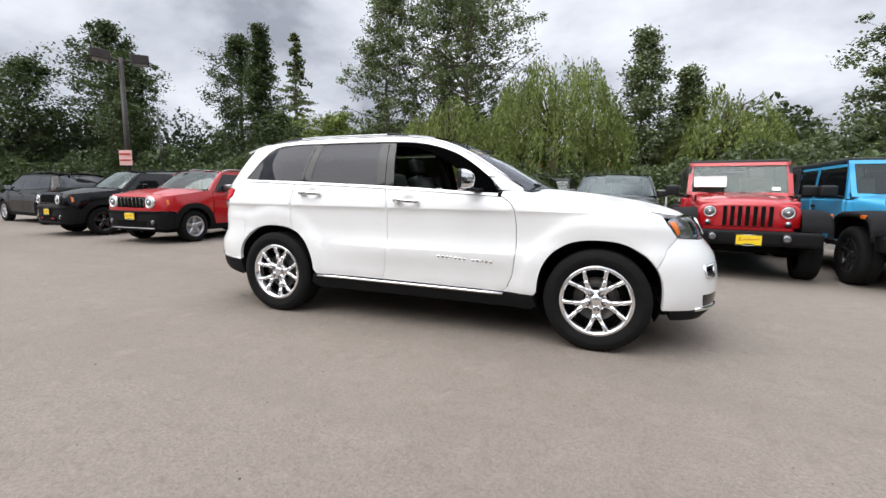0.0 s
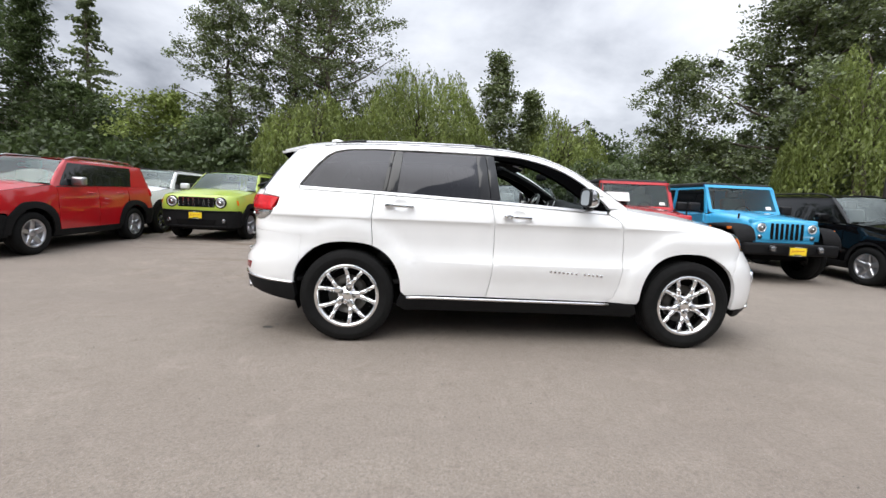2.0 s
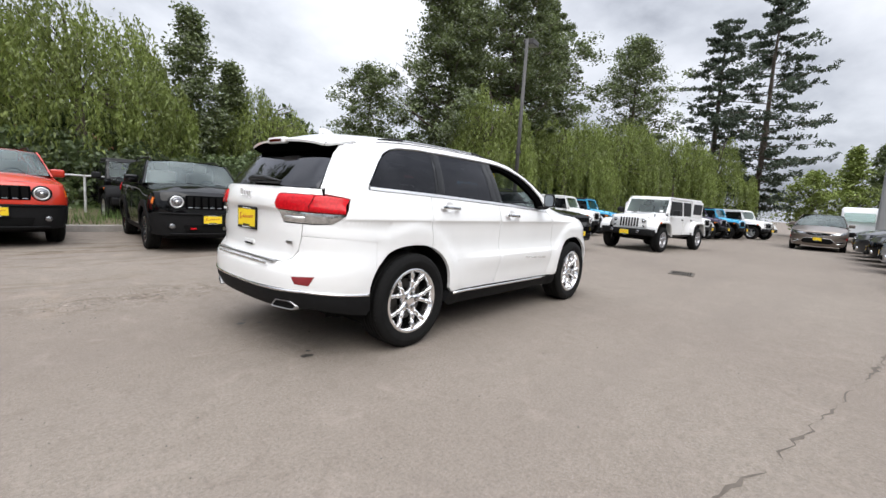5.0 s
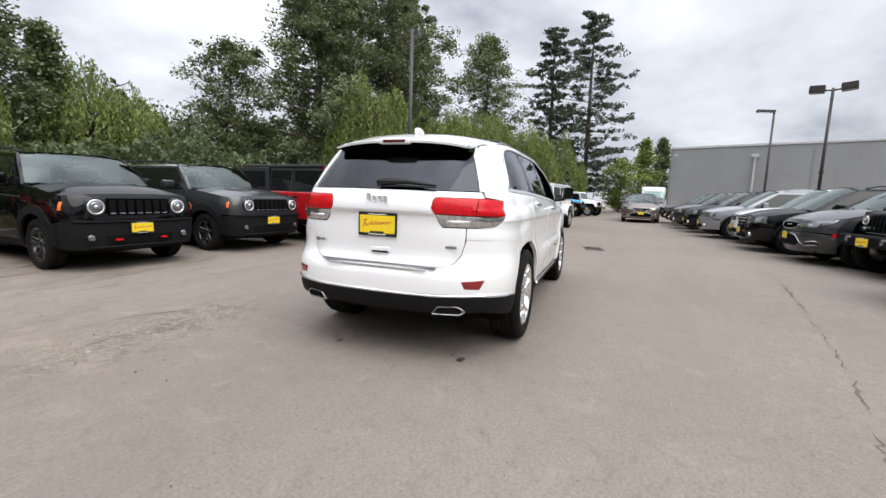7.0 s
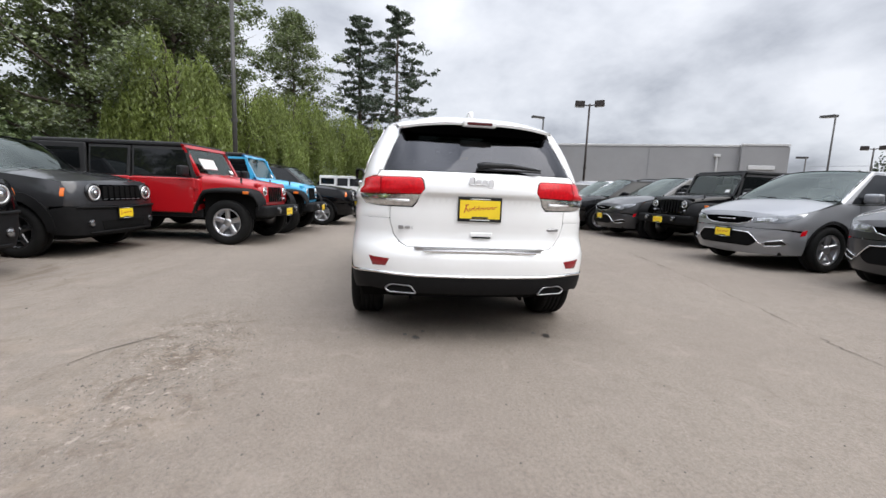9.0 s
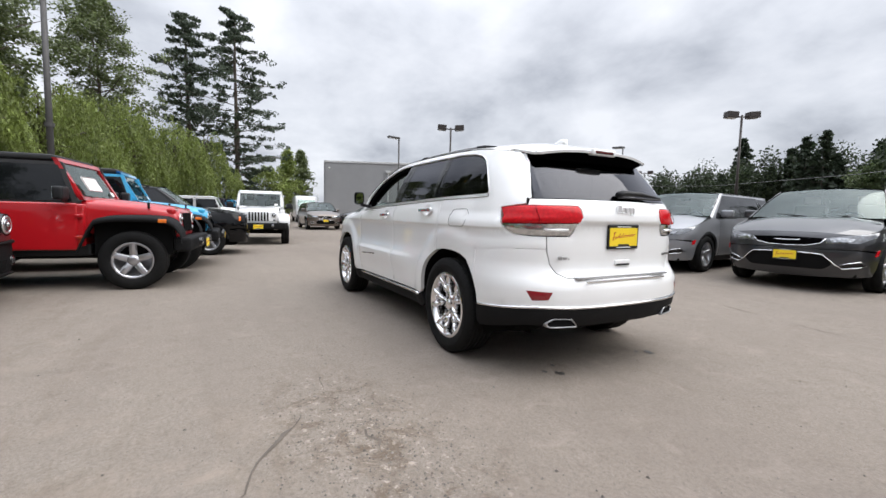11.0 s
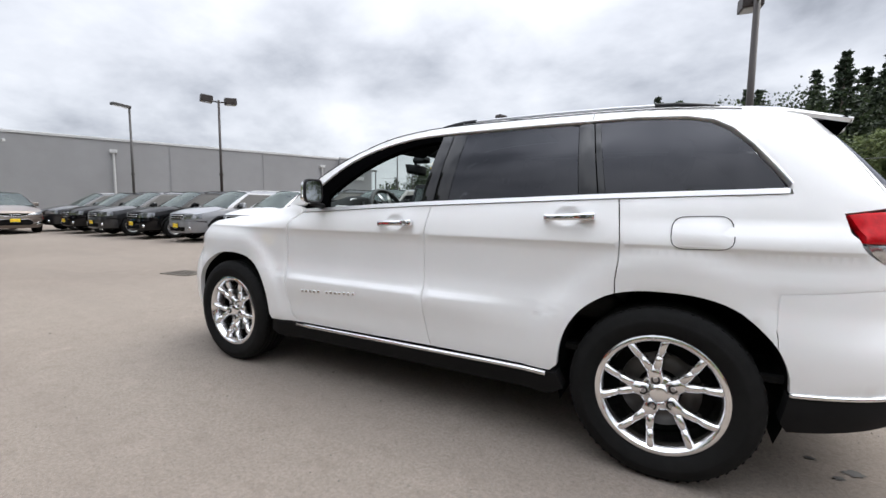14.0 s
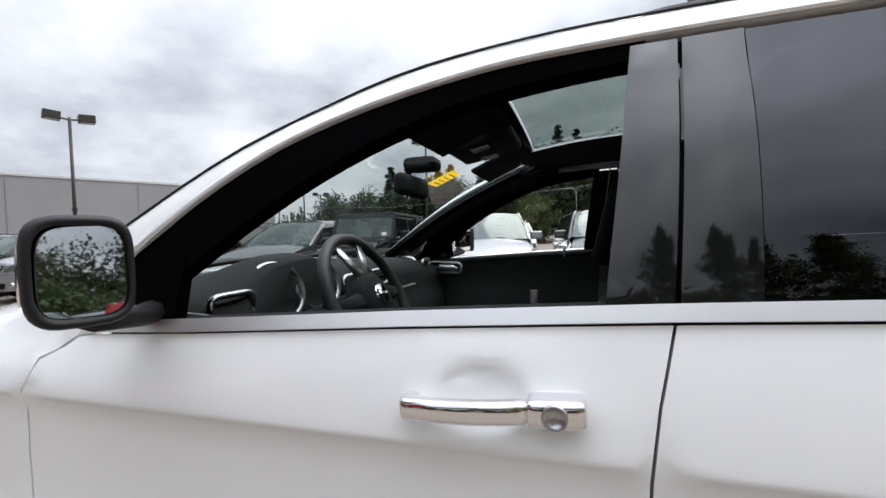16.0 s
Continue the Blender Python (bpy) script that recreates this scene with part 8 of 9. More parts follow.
# building row
mv = build_car("minivan", "minivan", at(-0.82, -7.80, 97), "dark grey minivan with a chrome grille line", "grey", SROW)
again(mv, at(1.70, -7.53, 97), "silver minivan with a slim black grille", "grey", "silver")
again(mv, at(6.12, -7.73, 88), "grey minivan with chrome fog surrounds", )
again(mv, at(23.6, -3.4, 178), "brown minivan facing up the lane", "grey", "brown")
cs = build_car("crossover", "crossover", at(12.3, -7.0, 88), "silver crossover with roof rails", "silver", SROW)
again(co, at(8.25, -7.25, 88), "black crossover with chrome grille bars")
again(cs, at(10.3, -7.55, 88), "white crossover with roof rails", "silver", "white")
again(co, at(14.8, -6.9, 88), "black crossover with chrome grille bars")
again(co, at(17.2, -6.7, 88), "dark grey crossover in the row", "black", "dark")
again(co, at(19.8, -6.8, 88), "black crossover in the row")
again(cs, at(22.4, -6.9, 88), "dark crossover at the end of the row", "silver", "dark")
again(co, at(-4.90, -8.60, 95), "black crossover beside the planted island")
# rows behind
again(cs, at(-1.0, -28.0, -84), "white crossover seen from behind", "silver", "white")
again(cs, at(-3.55, -27.0, -86), "white crossover seen from behind", "silver", "white")
again(cs, at(-4.7, -14.4, 96), "silver crossover behind the island")
again(mv, at(-0.75, -13.9, 97), "grey minivan in the second row")
again(cs, at(2.2, -14.6, 97), "white crossover in the second row", "silver", "white")
again(kj, at(5.9, -14.4, 97), "dark off-roader in the second row")
again(cs, at(8.8, -14.2, 97), "silver crossover in the second row")
again(co, at(11.5, -14.0, 97), "dark crossover in the second row", "black", "dark")
again(co, at(-7.6, -14.8, 95), "wine red crossover in the second row", "black", "wine")
again(mv, at(-7.6, -8.9, 95), "dark grey minivan beside the island row")

# ---- trees and distance ----
BARK = material("bark", (0.10, 0.08, 0.065), rough=0.95, vary=0.3, scale=7, bump=0.5, bump_scale=25)
PALE_BARK = material("pale_bark", (0.24, 0.22, 0.19), rough=0.9, vary=0.3, scale=5, bump=0.4, bump_scale=25)


def leaf_material(name, color, amount):
    """Thin leaves: part of the light passes through them."""
    m = bpy.data.materials.new(name)
    m.use_nodes = True
    nt = m.node_tree
    nt.nodes.clear()
    out, mix, dif, tra, gloss, mix2 = (nt.nodes.new(k) for k in ("ShaderNodeOutputMaterial", "ShaderNodeMixShader", "ShaderNodeBsdfDiffuse", "ShaderNodeBsdfTranslucent", "ShaderNodeBsdfGlossy", "ShaderNodeMixShader"))
    geo, mr, sc, tc, ns, mr2, sc2 = (nt.nodes.new(k) for k in ("ShaderNodeNewGeometry", "ShaderNodeMapRange", "ShaderNodeVectorMath", "ShaderNodeTexCoord", "ShaderNodeTexNoise", "ShaderNodeMapRange", "ShaderNodeVectorMath"))
    sc.operation = sc2.operation = "SCALE"
    sc.inputs[0].default_value = color
    mr.inputs[3].default_value, mr.inputs[4].default_value = 1 - amount, 1 + amount
    nt.links.new(geo.outputs["Random Per Island"], mr.inputs[0]), nt.links.new(mr.outputs[0], sc.inputs["Scale"])
    ns.inputs["Scale"].default_value, ns.inputs["Detail"].default_value = 0.55, 4
    nt.links.new(tc.outputs["Object"], ns.inputs["Vector"])
    mr2.inputs[1].default_value, mr2.inputs[2].default_value, mr2.inputs[3].default_value, mr2.inputs[4].default_value = 0.3, 0.7, 0.72, 1.28
    nt.links.new(ns.outputs["Fac"], mr2.inputs[0])
    nt.links.new(sc.outputs[0], sc2.inputs[0]), nt.links.new(mr2.outputs[0], sc2.inputs["Scale"])
    nt.links.new(sc2.outputs[0], dif.inputs[0]), nt.links.new(sc2.outputs[0], tra.inputs[0])
    mix.inputs[0].default_value = 0.38
    nt.links.new(dif.outputs[0], mix.inputs[1]), nt.links.new(tra.outputs[0], mix.inputs[2])
    gloss.inputs["Roughness"].default_value = 0.45
    mix2.inputs[0].default_value = 0.035
    nt.links.new(mix.outputs[0], mix2.inputs[1]), nt.links.new(gloss.outputs[0], mix2.inputs[2])
    nt.links.new(mix2.outputs[0], out.inputs[0])
    return m


LEAF_COTTON = leaf_material("cottonwood_leaves", (0.140, 0.172, 0.072), 0.4)
LEAF_ALDER = leaf_material("alder_leaves", (0.062, 0.088, 0.030), 0.4)
LEAF_WILLOW = leaf_material("willow_leaves", (0.195, 0.240, 0.062), 0.4)
LEAF_BRIGHT = leaf_material("bright_leaves", (0.195, 0.240, 0.062), 0.4)
LEAF_FIR = leaf_material("fir_needles", (0.034, 0.050, 0.028), 0.45)
LEAF_PINE = leaf_material("pine_needles", (0.065, 0.086, 0.055), 0.45)
LEAF_SHRUB = leaf_material("shrub_leaves", (0.100, 0.135, 0.055), 0.4)
LEAF_WOODS = leaf_material("far_wood_leaves", (0.036, 0.052, 0.023), 0.5)
LEAF_PALE = leaf_material("pale_leaf_backs", (0.30, 0.33, 0.25), 0.3)
RUST_ROOF = material("rusty_roof", (0.35, 0.10, 0.06), rough=0.8, vary=0.2, scale=3)


def leaf(vs, fs, p, n, size, rnd, long=1.5):
    """One folded leaf of two triangles about p."""
    t = n.orthogonal().normalized()
    t.rotate(Matrix.Rotation(rnd.uniform(0, math.tau), 3, n))
    b = n.cross(t)
    o = len(vs)
    vs += [p - t * size * long * 0.5, p + b * size * 0.5 + n * size * 0.12, p + t * size * long * 0.5, p - b * size * 0.5 + n * size * 0.12]
    fs += [(o, o + 1, o + 2), (o, o + 2, o + 3)]


def rand_dir(rnd):
    while True:
        v = Vector((rnd.uniform(-1, 1), rnd.uniform(-1, 1), rnd.uniform(-1, 1)))
        if 0.05 < v.length < 1:
            return v.normalized()


def tree_thing(name, x, y, z, label, group):
    return thing(name, Matrix.Translation((x, y, z)), label, "tree", group)


def grow(name, x, y, h, spread, seed, leaf_mat, label, leaves=9000, size=0.11, shape="oval", low=0.2, trunk_r=0.16, bark=None, pale=0.0, group="trees behind the lot", z=0.1, lean=0.0, clump=0.55):
    """A broadleaf tree: tapered trunk, limbs, twigs, and leaves in clumps about the twig ends."""
    rnd = random.Random(seed)
    tree = tree_thing(name, x, y, z, label, group)
    bark = bark or BARK
    bm = bmesh.new()
    trunk = [Vector((0, 0, -0.2))]
    for k in range(1, 9):
        t = k / 8
        trunk.append(Vector((lean * t * h + 0.12 * noise.noise(Vector((seed, t * 3, 0))) * h * 0.3, 0.12 * noise.noise(Vector((t * 3, seed, 5))) * h * 0.3, t * h * 0.96)))
    bm_path(trunk, [max(0.015, trunk_r * (1 - 0.95 * k / 8)) for k in range(9)], 7, bm)

    def on_trunk(t):
        f = t * 8
        i = min(7, int(f))
        return trunk[i].lerp(trunk[i + 1], f - i)

    def width(t):
        u = (t - low) / (1 - low)
        if shape == "oval":
            return spread * (math.sin(math.pi * min(1, max(0, u * 0.92 + 0.08))) ** 0.75)
        if shape == "cone":
            return spread * max(0.05, 1 - u) ** 0.8 * min(1, u * 6 + 0.35)
        if shape == "column":
            return spread * (0.55 + 0.45 * math.sin(math.pi * u)) * max(0.15, min(1, (1 - u) * 3.2))
        return spread * (1 - 0.25 * u)

    tips = []
    n_limb = int(22 + h * 3.2)
    for k in range(n_limb):
        t = low + (1 - low) * ((k + rnd.random()) / n_limb) ** 0.95
        a = k * 2.399 + rnd.uniform(-0.5, 0.5)
        reach = width(t) * rnd.uniform(0.62, 1.12)
        rise = (0.45 if shape != "cone" else 0.38) * reach * rnd.uniform(0.4, 1.2)
        base = on_trunk(min(t, 0.985))
        end = base + Vector((math.cos(a) * reach, math.sin(a) * reach, rise))
        mid = base.lerp(end, 0.5) + Vector((0, 0, -0.05 * reach))
        r0 = max(0.012, trunk_r * (1 - t) * 0.45)
        bm_path([base, mid, end], [r0, r0 * 0.6, 0.006], 4, bm)
        for j in range(7):
            f = 0.22 + 0.80 * (j + rnd.random()) / 7
            p = base.lerp(mid, f * 2) if f < 0.5 else mid.lerp(end, f * 2 - 1)
            q = p + rand_dir(rnd) * reach * 0.26 * (1.2 - f * 0.5)
            tips.append(q)
            if j % 2 == 0:
                bm_path([p, q], [0.010, 0.004], 3, bm)
    part("trunk", bm, bark, tree, "tapered trunk with limbs", True)
    vs, fs, pv, pf = [], [], [], []
    leaves, size = int(leaves * 2.25), size * 0.85
    per = max(1, leaves // len(tips))
    for q in tips:
        c = clump * (0.4 + 0.9 * rnd.random()) * min(1.0, spread / 2.0)
        for _ in range(int(per * rnd.uniform(0.45, 1.6))):
            d = rand_dir(rnd) * c * rnd.random() ** 0.5
            d.z *= 0.65
            nn = (rand_dir(rnd) + Vector((0, 0, 1.1))).normalized()
            if pale and rnd.random() < pale:
                leaf(pv, pf, q + d, nn, size * rnd.uniform(0.6, 1.1), rnd)
            else:
                leaf(vs, fs, q + d, nn, size * rnd.uniform(0.6, 1.3), rnd)
    part("crown", mesh_from("crown", vs, fs, leaf_mat, False), leaf_mat, tree, "open crown of small leaves")
    if pv:
        part("pale_leaves", mesh_from("pale_leaves", pv, pf, LEAF_PALE, False), LEAF_PALE, tree, "leaves turned pale side up")
    return tree


def willow(name, x, y, h, spread, seed, label, leaf_mat=None, strands=420, z=0.1):
    """A weeping tree: limbs that arch over and strands of narrow leaves that hang from them."""
    leaf_mat = leaf_mat or LEAF_WILLOW
    rnd = random.Random(seed)
    tree = tree_thing(name, x, y, z, label, "trees behind the lot")
    bm = bmesh.new()
    bm_path([(0, 0, -0.2), (0.1, 0.05, h * 0.3), (0.0, 0.1, h * 0.6)], [0.28, 0.22, 0.12], 8, bm)
    vs, fs = [], []
    strands = int(strands * 1.5)
    for k in range(strands):
        a = rnd.uniform(0, math.tau)
        rr = spread * math.sqrt(rnd.uniform(0.02, 1.0))
        u = rr / spread
        bump = 1 + 0.30 * noise.noise(Vector((math.cos(a) * rr * 0.9 + seed, math.sin(a) * rr * 0.9, 2.0))) + rnd.uniform(-0.05, 0.07)
        ztop = h * (1 - 0.42 * u**2.2) * bump
        if k < 26:
            bm_path([(0.0, 0.1, h * 0.6), (math.cos(a) * rr * 0.5, math.sin(a) * rr * 0.5, ztop * 0.94), (math.cos(a) * rr, math.sin(a) * rr, ztop)], [0.08, 0.04, 0.012], 4, bm)
        length = h * rnd.uniform(0.12, 0.50) * (0.6 + 0.9 * u)
        px_, py_ = math.cos(a) * rr, math.sin(a) * rr
        out = Vector((math.cos(a), math.sin(a), 0))
        n = max(6, int(length / 0.085))
        for j in range(n):
            t = j / n
            p = Vector((px_, py_, ztop - length * t)) + out * 0.32 * math.sin(min(1, t * 2) * 1.57) + rand_dir(rnd) * (0.05 + 0.05 * (1 - t))
            if p.z < 0.25:
                break
            d = Vector((rnd.uniform(-0.5, 0.5), rnd.uniform(-0.5, 0.5), -1)).normalized()
            s = rand_dir(rnd).cross(d).normalized()
            ln, w = rnd.uniform(0.12, 0.23), rnd.uniform(0.015, 0.032)
            o = len(vs)
            vs += [p - s * w, p + s * w, p + d * ln + s * w * 0.2]
            fs.append((o, o + 1, o + 2))
            vs += [p + rand_dir(rnd) * 0.05, p + s * w * 2, p + d * ln * 0.7 + rand_dir(rnd) * 0.09]
            fs.append((o + 3, o + 4, o + 5))
    part("trunk", bm, BARK, tree, "short thick trunk with arching limbs", True)
    part("crown", mesh_from("crown", vs, fs, leaf_mat, False), leaf_mat, tree, "hanging strands of narrow leaves")
    return tree


def conifer(name, x, y, h, spread, seed, label, z=0.0, leaf_mat=None, tiers=34, low=0.12, sparse=0.0, dense_n=26, size=0.16):
    """A conifer: straight trunk and tiers of drooping boughs covered in needle sprays."""
    leaf_mat = leaf_mat or LEAF_FIR
    rnd = random.Random(seed)
    tree = tree_thing(name, x, y, z, label, "conifers")
    bm = bmesh.new()
    bm_tube((0, 0, -0.3), (0, 0, h * 0.98), 0.018 * h, 0.01, 7, bm)
    vs, fs = [], []
    for k in range(tiers):
        t = low + (1 - low) * k / tiers
        reach0 = spread * (1 - t) ** 0.85 / (1 - low) ** 0.85 + 0.12
        for b in range(7):
            if rnd.random() < sparse:
                continue
            a = rnd.uniform(0, math.tau)
            reach = reach0 * rnd.uniform(0.55, 1.15)
            base = Vector((0, 0, t * h + rnd.uniform(-0.15, 0.15)))
            end = base + Vector((math.cos(a) * reach, math.sin(a) * reach, -0.18 * reach + rnd.uniform(-0.1, 0.15) * reach))
            if k % 3 == 0:
                bm_path([base, end], [0.03, 0.006], 3, bm)
            for j in range(dense_n):
                f = rnd.random() ** 0.7
                p = base.lerp(end, f) + Vector((rnd.gauss(0, 0.13), rnd.gauss(0, 0.13), rnd.gauss(0, 0.05))) * (0.4 + reach * 0.45)
                leaf(vs, fs, p, (rand_dir(rnd) + Vector((0, 0, 0.5))).normalized(), size * rnd.uniform(0.6, 1.4), rnd, 2.0)
    part("trunk", bm, BARK, tree, "straight trunk", True)
    part("crown", mesh_from("crown", vs, fs, leaf_mat, False), leaf_mat, tree, "tiers of drooping needle boughs")
    return tree


def pine(name, x, y, h, spread, seed, label, z=0.0):
    """A tall pine: bare gaps between irregular boughs, each carrying tufts towards its end."""
    rnd = random.Random(seed)
    tree = tree_thing(name, x, y, z, label, "conifers")
    bm = bmesh.new()
    bm_path([(0, 0, -0.3), (0.15, 0, h * 0.4), (0.0, 0.1, h * 0.75), (0.05, 0, h * 0.99)], [0.30, 0.22, 0.12, 0.02], 8, bm)
    vs, fs = [], []
    for k in range(88):
        u = (k + rnd.random()) / 88
        t = 0.10 + 0.89 * u
        a = k * 2.399 + rnd.uniform(-0.7, 0.7)
        reach = spread * (0.22 + 0.95 * math.sin(math.pi * min(1, 0.18 + 0.80 * u)) ** 0.9) * rnd.uniform(0.5, 1.2)
        base = Vector((0.05, 0.03, t * h))
        end = base + Vector((math.cos(a) * reach, math.sin(a) * reach, reach * rnd.uniform(-0.12, 0.22)))
        bm_path([base, end], [0.05 * (1 - u) + 0.015, 0.008], 4, bm)
        for j in range(9):
            f = 0.28 + 0.75 * (j + rnd.random()) / 9
            c = base.lerp(end, f) + Vector((rnd.gauss(0, 0.16), rnd.gauss(0, 0.16), rnd.gauss(0, 0.06))) * reach * 0.6
            rr = rnd.uniform(0.22, 0.5)
            for _ in range(22):
                d = rand_dir(rnd) * rr * rnd.random() ** 0.5
                d.z *= 0.55
                leaf(vs, fs, c + d, (rand_dir(rnd) + Vector((0, 0, 0.4))).normalized(), rnd.uniform(0.07, 0.15), rnd, 2.4)
    part("trunk", bm, BARK, tree, "straight trunk with bare boughs", True)
    part("crown", mesh_from("crown", vs, fs, LEAF_PINE, False), LEAF_PINE, tree, "open tufts of dark needles")
    return tree


def thicket(name, line, depth, h, seed, mat, label, count, size=0.13, pale=0.0, z0=0.1):
    """A hedge-like belt of mixed brush with an uneven top, as one mass of leaves and stems."""
    rnd = random.Random(seed)
    vs, fs, pv, pf = [], [], [], []
    length = sum((Vector(b) - Vector(a)).length for a, b in zip(line, line[1:]))
    for _ in range(count):
        s = rnd.random() * length
        for a, b in zip(line, line[1:]):
            d = (Vector(b) - Vector(a)).length
            if s <= d:
                p2 = Vector(a).lerp(Vector(b), s / d)
                nrm = Vector((-(b[1] - a[1]), b[0] - a[0])).normalized()
                break
            s -= d
        u = rnd.uniform(-1, 1)
        x, y = p2.x + nrm.x * u * depth, p2.y + nrm.y * u * depth
        top = h * (0.72 + 0.45 * noise.noise(Vector((x * 0.28, y * 0.28, seed))) + 0.22 * noise.noise(Vector((x * 0.9, y * 0.9, seed + 3)))) * (1 - 0.35 * u * u)
        cell = noise.noise(Vector((x * 0.8, y * 0.8, rnd.random() * 0.2 + seed)))
        zz = top * (1 - rnd.random() ** 1.6 * 0.95)
        if noise.noise(Vector((x * 1.1, y * 1.1, zz * 1.1 + seed))) < -0.25 and zz > top * 0.5:
            continue
        p = Vector((x, y, z0 + zz))
        nn = (rand_dir(rnd) + Vector((0, -0.3, 0.6))).normalized()
        if pale and rnd.random() < pale:
            leaf(pv, pf, p, nn, size * rnd.uniform(0.5, 1.0), rnd)
        else:
            leaf(vs, fs, p, nn, size * rnd.uniform(0.6, 1.4), rnd)
    ob = tagged(part(name, mesh_from(name, vs, fs, mat, False), mat), label, "shrubs", kind="stuff")
    if pv:
        tagged(part(name + "_blossom", mesh_from(name, pv, pf, LEAF_PALE, False), LEAF_PALE), "pale flecks of blossom and turned leaves", "shrubs", kind="stuff")
    return ob


# belt behind the parked row
grow("cottonwood", -10.9, 19.6, 15.0, 3.8, 1, LEAF_COTTON, "tall open cottonwood with gaps of sky", 16000, 0.105, "cone", 0.10, 0.18, pale=0.08, clump=0.6)
grow("cottonwood", -5.5, 18.5, 15.0, 3.7, 2, LEAF_COTTON, "tall spreading cottonwood with gaps of sky", 15000, 0.105, "oval", 0.15, 0.2, pale=0.08, clump=0.6)
grow("poplar", 3.0, 17.6, 8.6, 2.4, 3, LEAF_COTTON, "young poplar with bright pointed crown", 7000, 0.12, "cone", 0.05, 0.09, pale=0.14, clump=0.55)
grow("poplar", 4.9, 18.2, 6.9, 2.2, 33, LEAF_COTTON, "young poplar with pointed crown", 6000, 0.12, "cone", 0.05, 0.09, pale=0.08, clump=0.55)
grow("cottonwood", -8.2, 22.5, 17.0, 3.8, 36, LEAF_ALDER, "tall dark tree behind the cottonwoods", 11000, 0.14, "oval", 0.15, 0.22, clump=0.7)
willow("willow", -0.8, 17.2, 6.6, 3.6, 4, "weeping willow with hanging yellow-green strands", None, 620)
willow("willow", -5.6, 15.8, 5.0, 2.6, 5, "low weeping willow with hanging strands", None, 380)
willow("willow", 6.4, 18.0, 5.2, 2.6, 6, "bushy willow with yellow-green leaves", None, 360)
grow("alder", -24.5, 24.0, 14.5, 2.6, 7, LEAF_ALDER, "dark conical alder behind the cars", 7500, 0.15, "cone", 0.12, 0.2, clump=0.7)
grow("alder", -29.0, 26.5, 15.0, 3.4, 8, LEAF_ALDER, "dark dense alder behind the cars", 8500, 0.16, "oval", 0.12, 0.24, clump=0.8)
conifer("young_fir", -21.5, 24.5, 13.5, 2.6, 9, "slim open conifer with pale gaps", leaf_mat=LEAF_COTTON, sparse=0.35, dense_n=22)
grow("alder", -36.0, 20.0, 14.5, 3.4, 10, LEAF_ALDER, "dark round alder against the sky", 7000, 0.17, "oval", 0.2, 0.24, clump=0.8)
grow("alder", -31.0, 18.0, 11.0, 2.6, 11, LEAF_ALDER, "dark alder with open crown", 5500, 0.16, "oval", 0.2, 0.2, clump=0.7)
grow("alder", -27.0, 15.0, 7.5, 1.6, 12, LEAF_ALDER, "slim dark alder behind the cars", 3000, 0.14, "column", 0.15, 0.12)
grow("alder", -40.0, 16.5, 11.0, 3.6, 13, LEAF_ALDER, "low dark alder at the edge of the lot", 6000, 0.18, "oval", 0.1, 0.2, clump=0.9)
grow("cottonwood", 12.0, 16.8, 8.6, 2.2, 14, LEAF_COTTON, "cottonwood with a light open crown", 6500, 0.12, "oval", 0.2, 0.14, pale=0.12, clump=0.55)
grow("cottonwood", 16.6, 14.8, 19.5, 5.2, 15, LEAF_COTTON, "large dense cottonwood over the parked cars", 36000, 0.15, "cone", 0.04, 0.32, pale=0.22, clump=0.85)
grow("cottonwood", 21.0, 13.4, 18.0, 4.6, 16, LEAF_COTTON, "large cottonwood with feathery side boughs", 26000, 0.15, "column", 0.08, 0.28, pale=0.22, clump=0.7)
grow("cottonwood", 26.5, 14.0, 17.5, 4.2, 34, LEAF_COTTON, "large dense cottonwood behind the willows", 17000, 0.19, "column", 0.06, 0.28, pale=0.15, clump=0.8)
willow("willow", 15.2, 10.4, 6.4, 2.3, 17, "weeping willow with hanging yellow-green strands", LEAF_BRIGHT, 420)
willow("willow", 22.5, 9.5, 6.3, 3.1, 18, "broad willow with yellow-green leaves", LEAF_BRIGHT, 560)
willow("willow", 28.0, 8.2, 7.2, 3.4, 19, "broad willow with yellow-green leaves", LEAF_BRIGHT, 560)
grow("cottonwood", 33.0, 9.2, 15.5, 3.7, 20, LEAF_COTTON, "tall cottonwood with pale leaf flecks", 14000, 0.15, "oval", 0.12, 0.26, pale=0.16, clump=0.75)
pine("pine", 38.5, 4.2, 17.5, 2.7, 21, "tall dark pine with gaps between boughs")
pine("pine", 36.5, 0.6, 17.5, 3.3, 22, "tall dark pine with gaps between boughs")
willow("willow", 31.5, 5.2, 6.4, 2.8, 35, "broad willow with yellow-green leaves", LEAF_BRIGHT, 420)
willow("willow", 34.5, 3.0, 6.0, 2.5, 23, "broad willow with yellow-green leaves", LEAF_BRIGHT, 380)
grow("poplar", 47.0, -5.0, 8.0, 2.4, 24, LEAF_BRIGHT, "far poplar with a bright crown", 3200, 0.2, "cone", 0.1, 0.14)
grow("poplar", 50.0, -7.0, 8.5, 2.6, 25, LEAF_COTTON, "far poplar with a pointed crown", 3200, 0.2, "cone", 0.1, 0.14)
grow("poplar", 44.0, -2.6, 5.5, 2.8, 26, LEAF_BRIGHT, "far round bush beside the lane", 3000, 0.2, "oval", 0.02, 0.12)
grow("alder", -13.0, 17.0, 5.5, 2.4, 27, LEAF_BRIGHT, "bright bush behind the cars", 4500, 0.13, "oval", 0.03, 0.1)
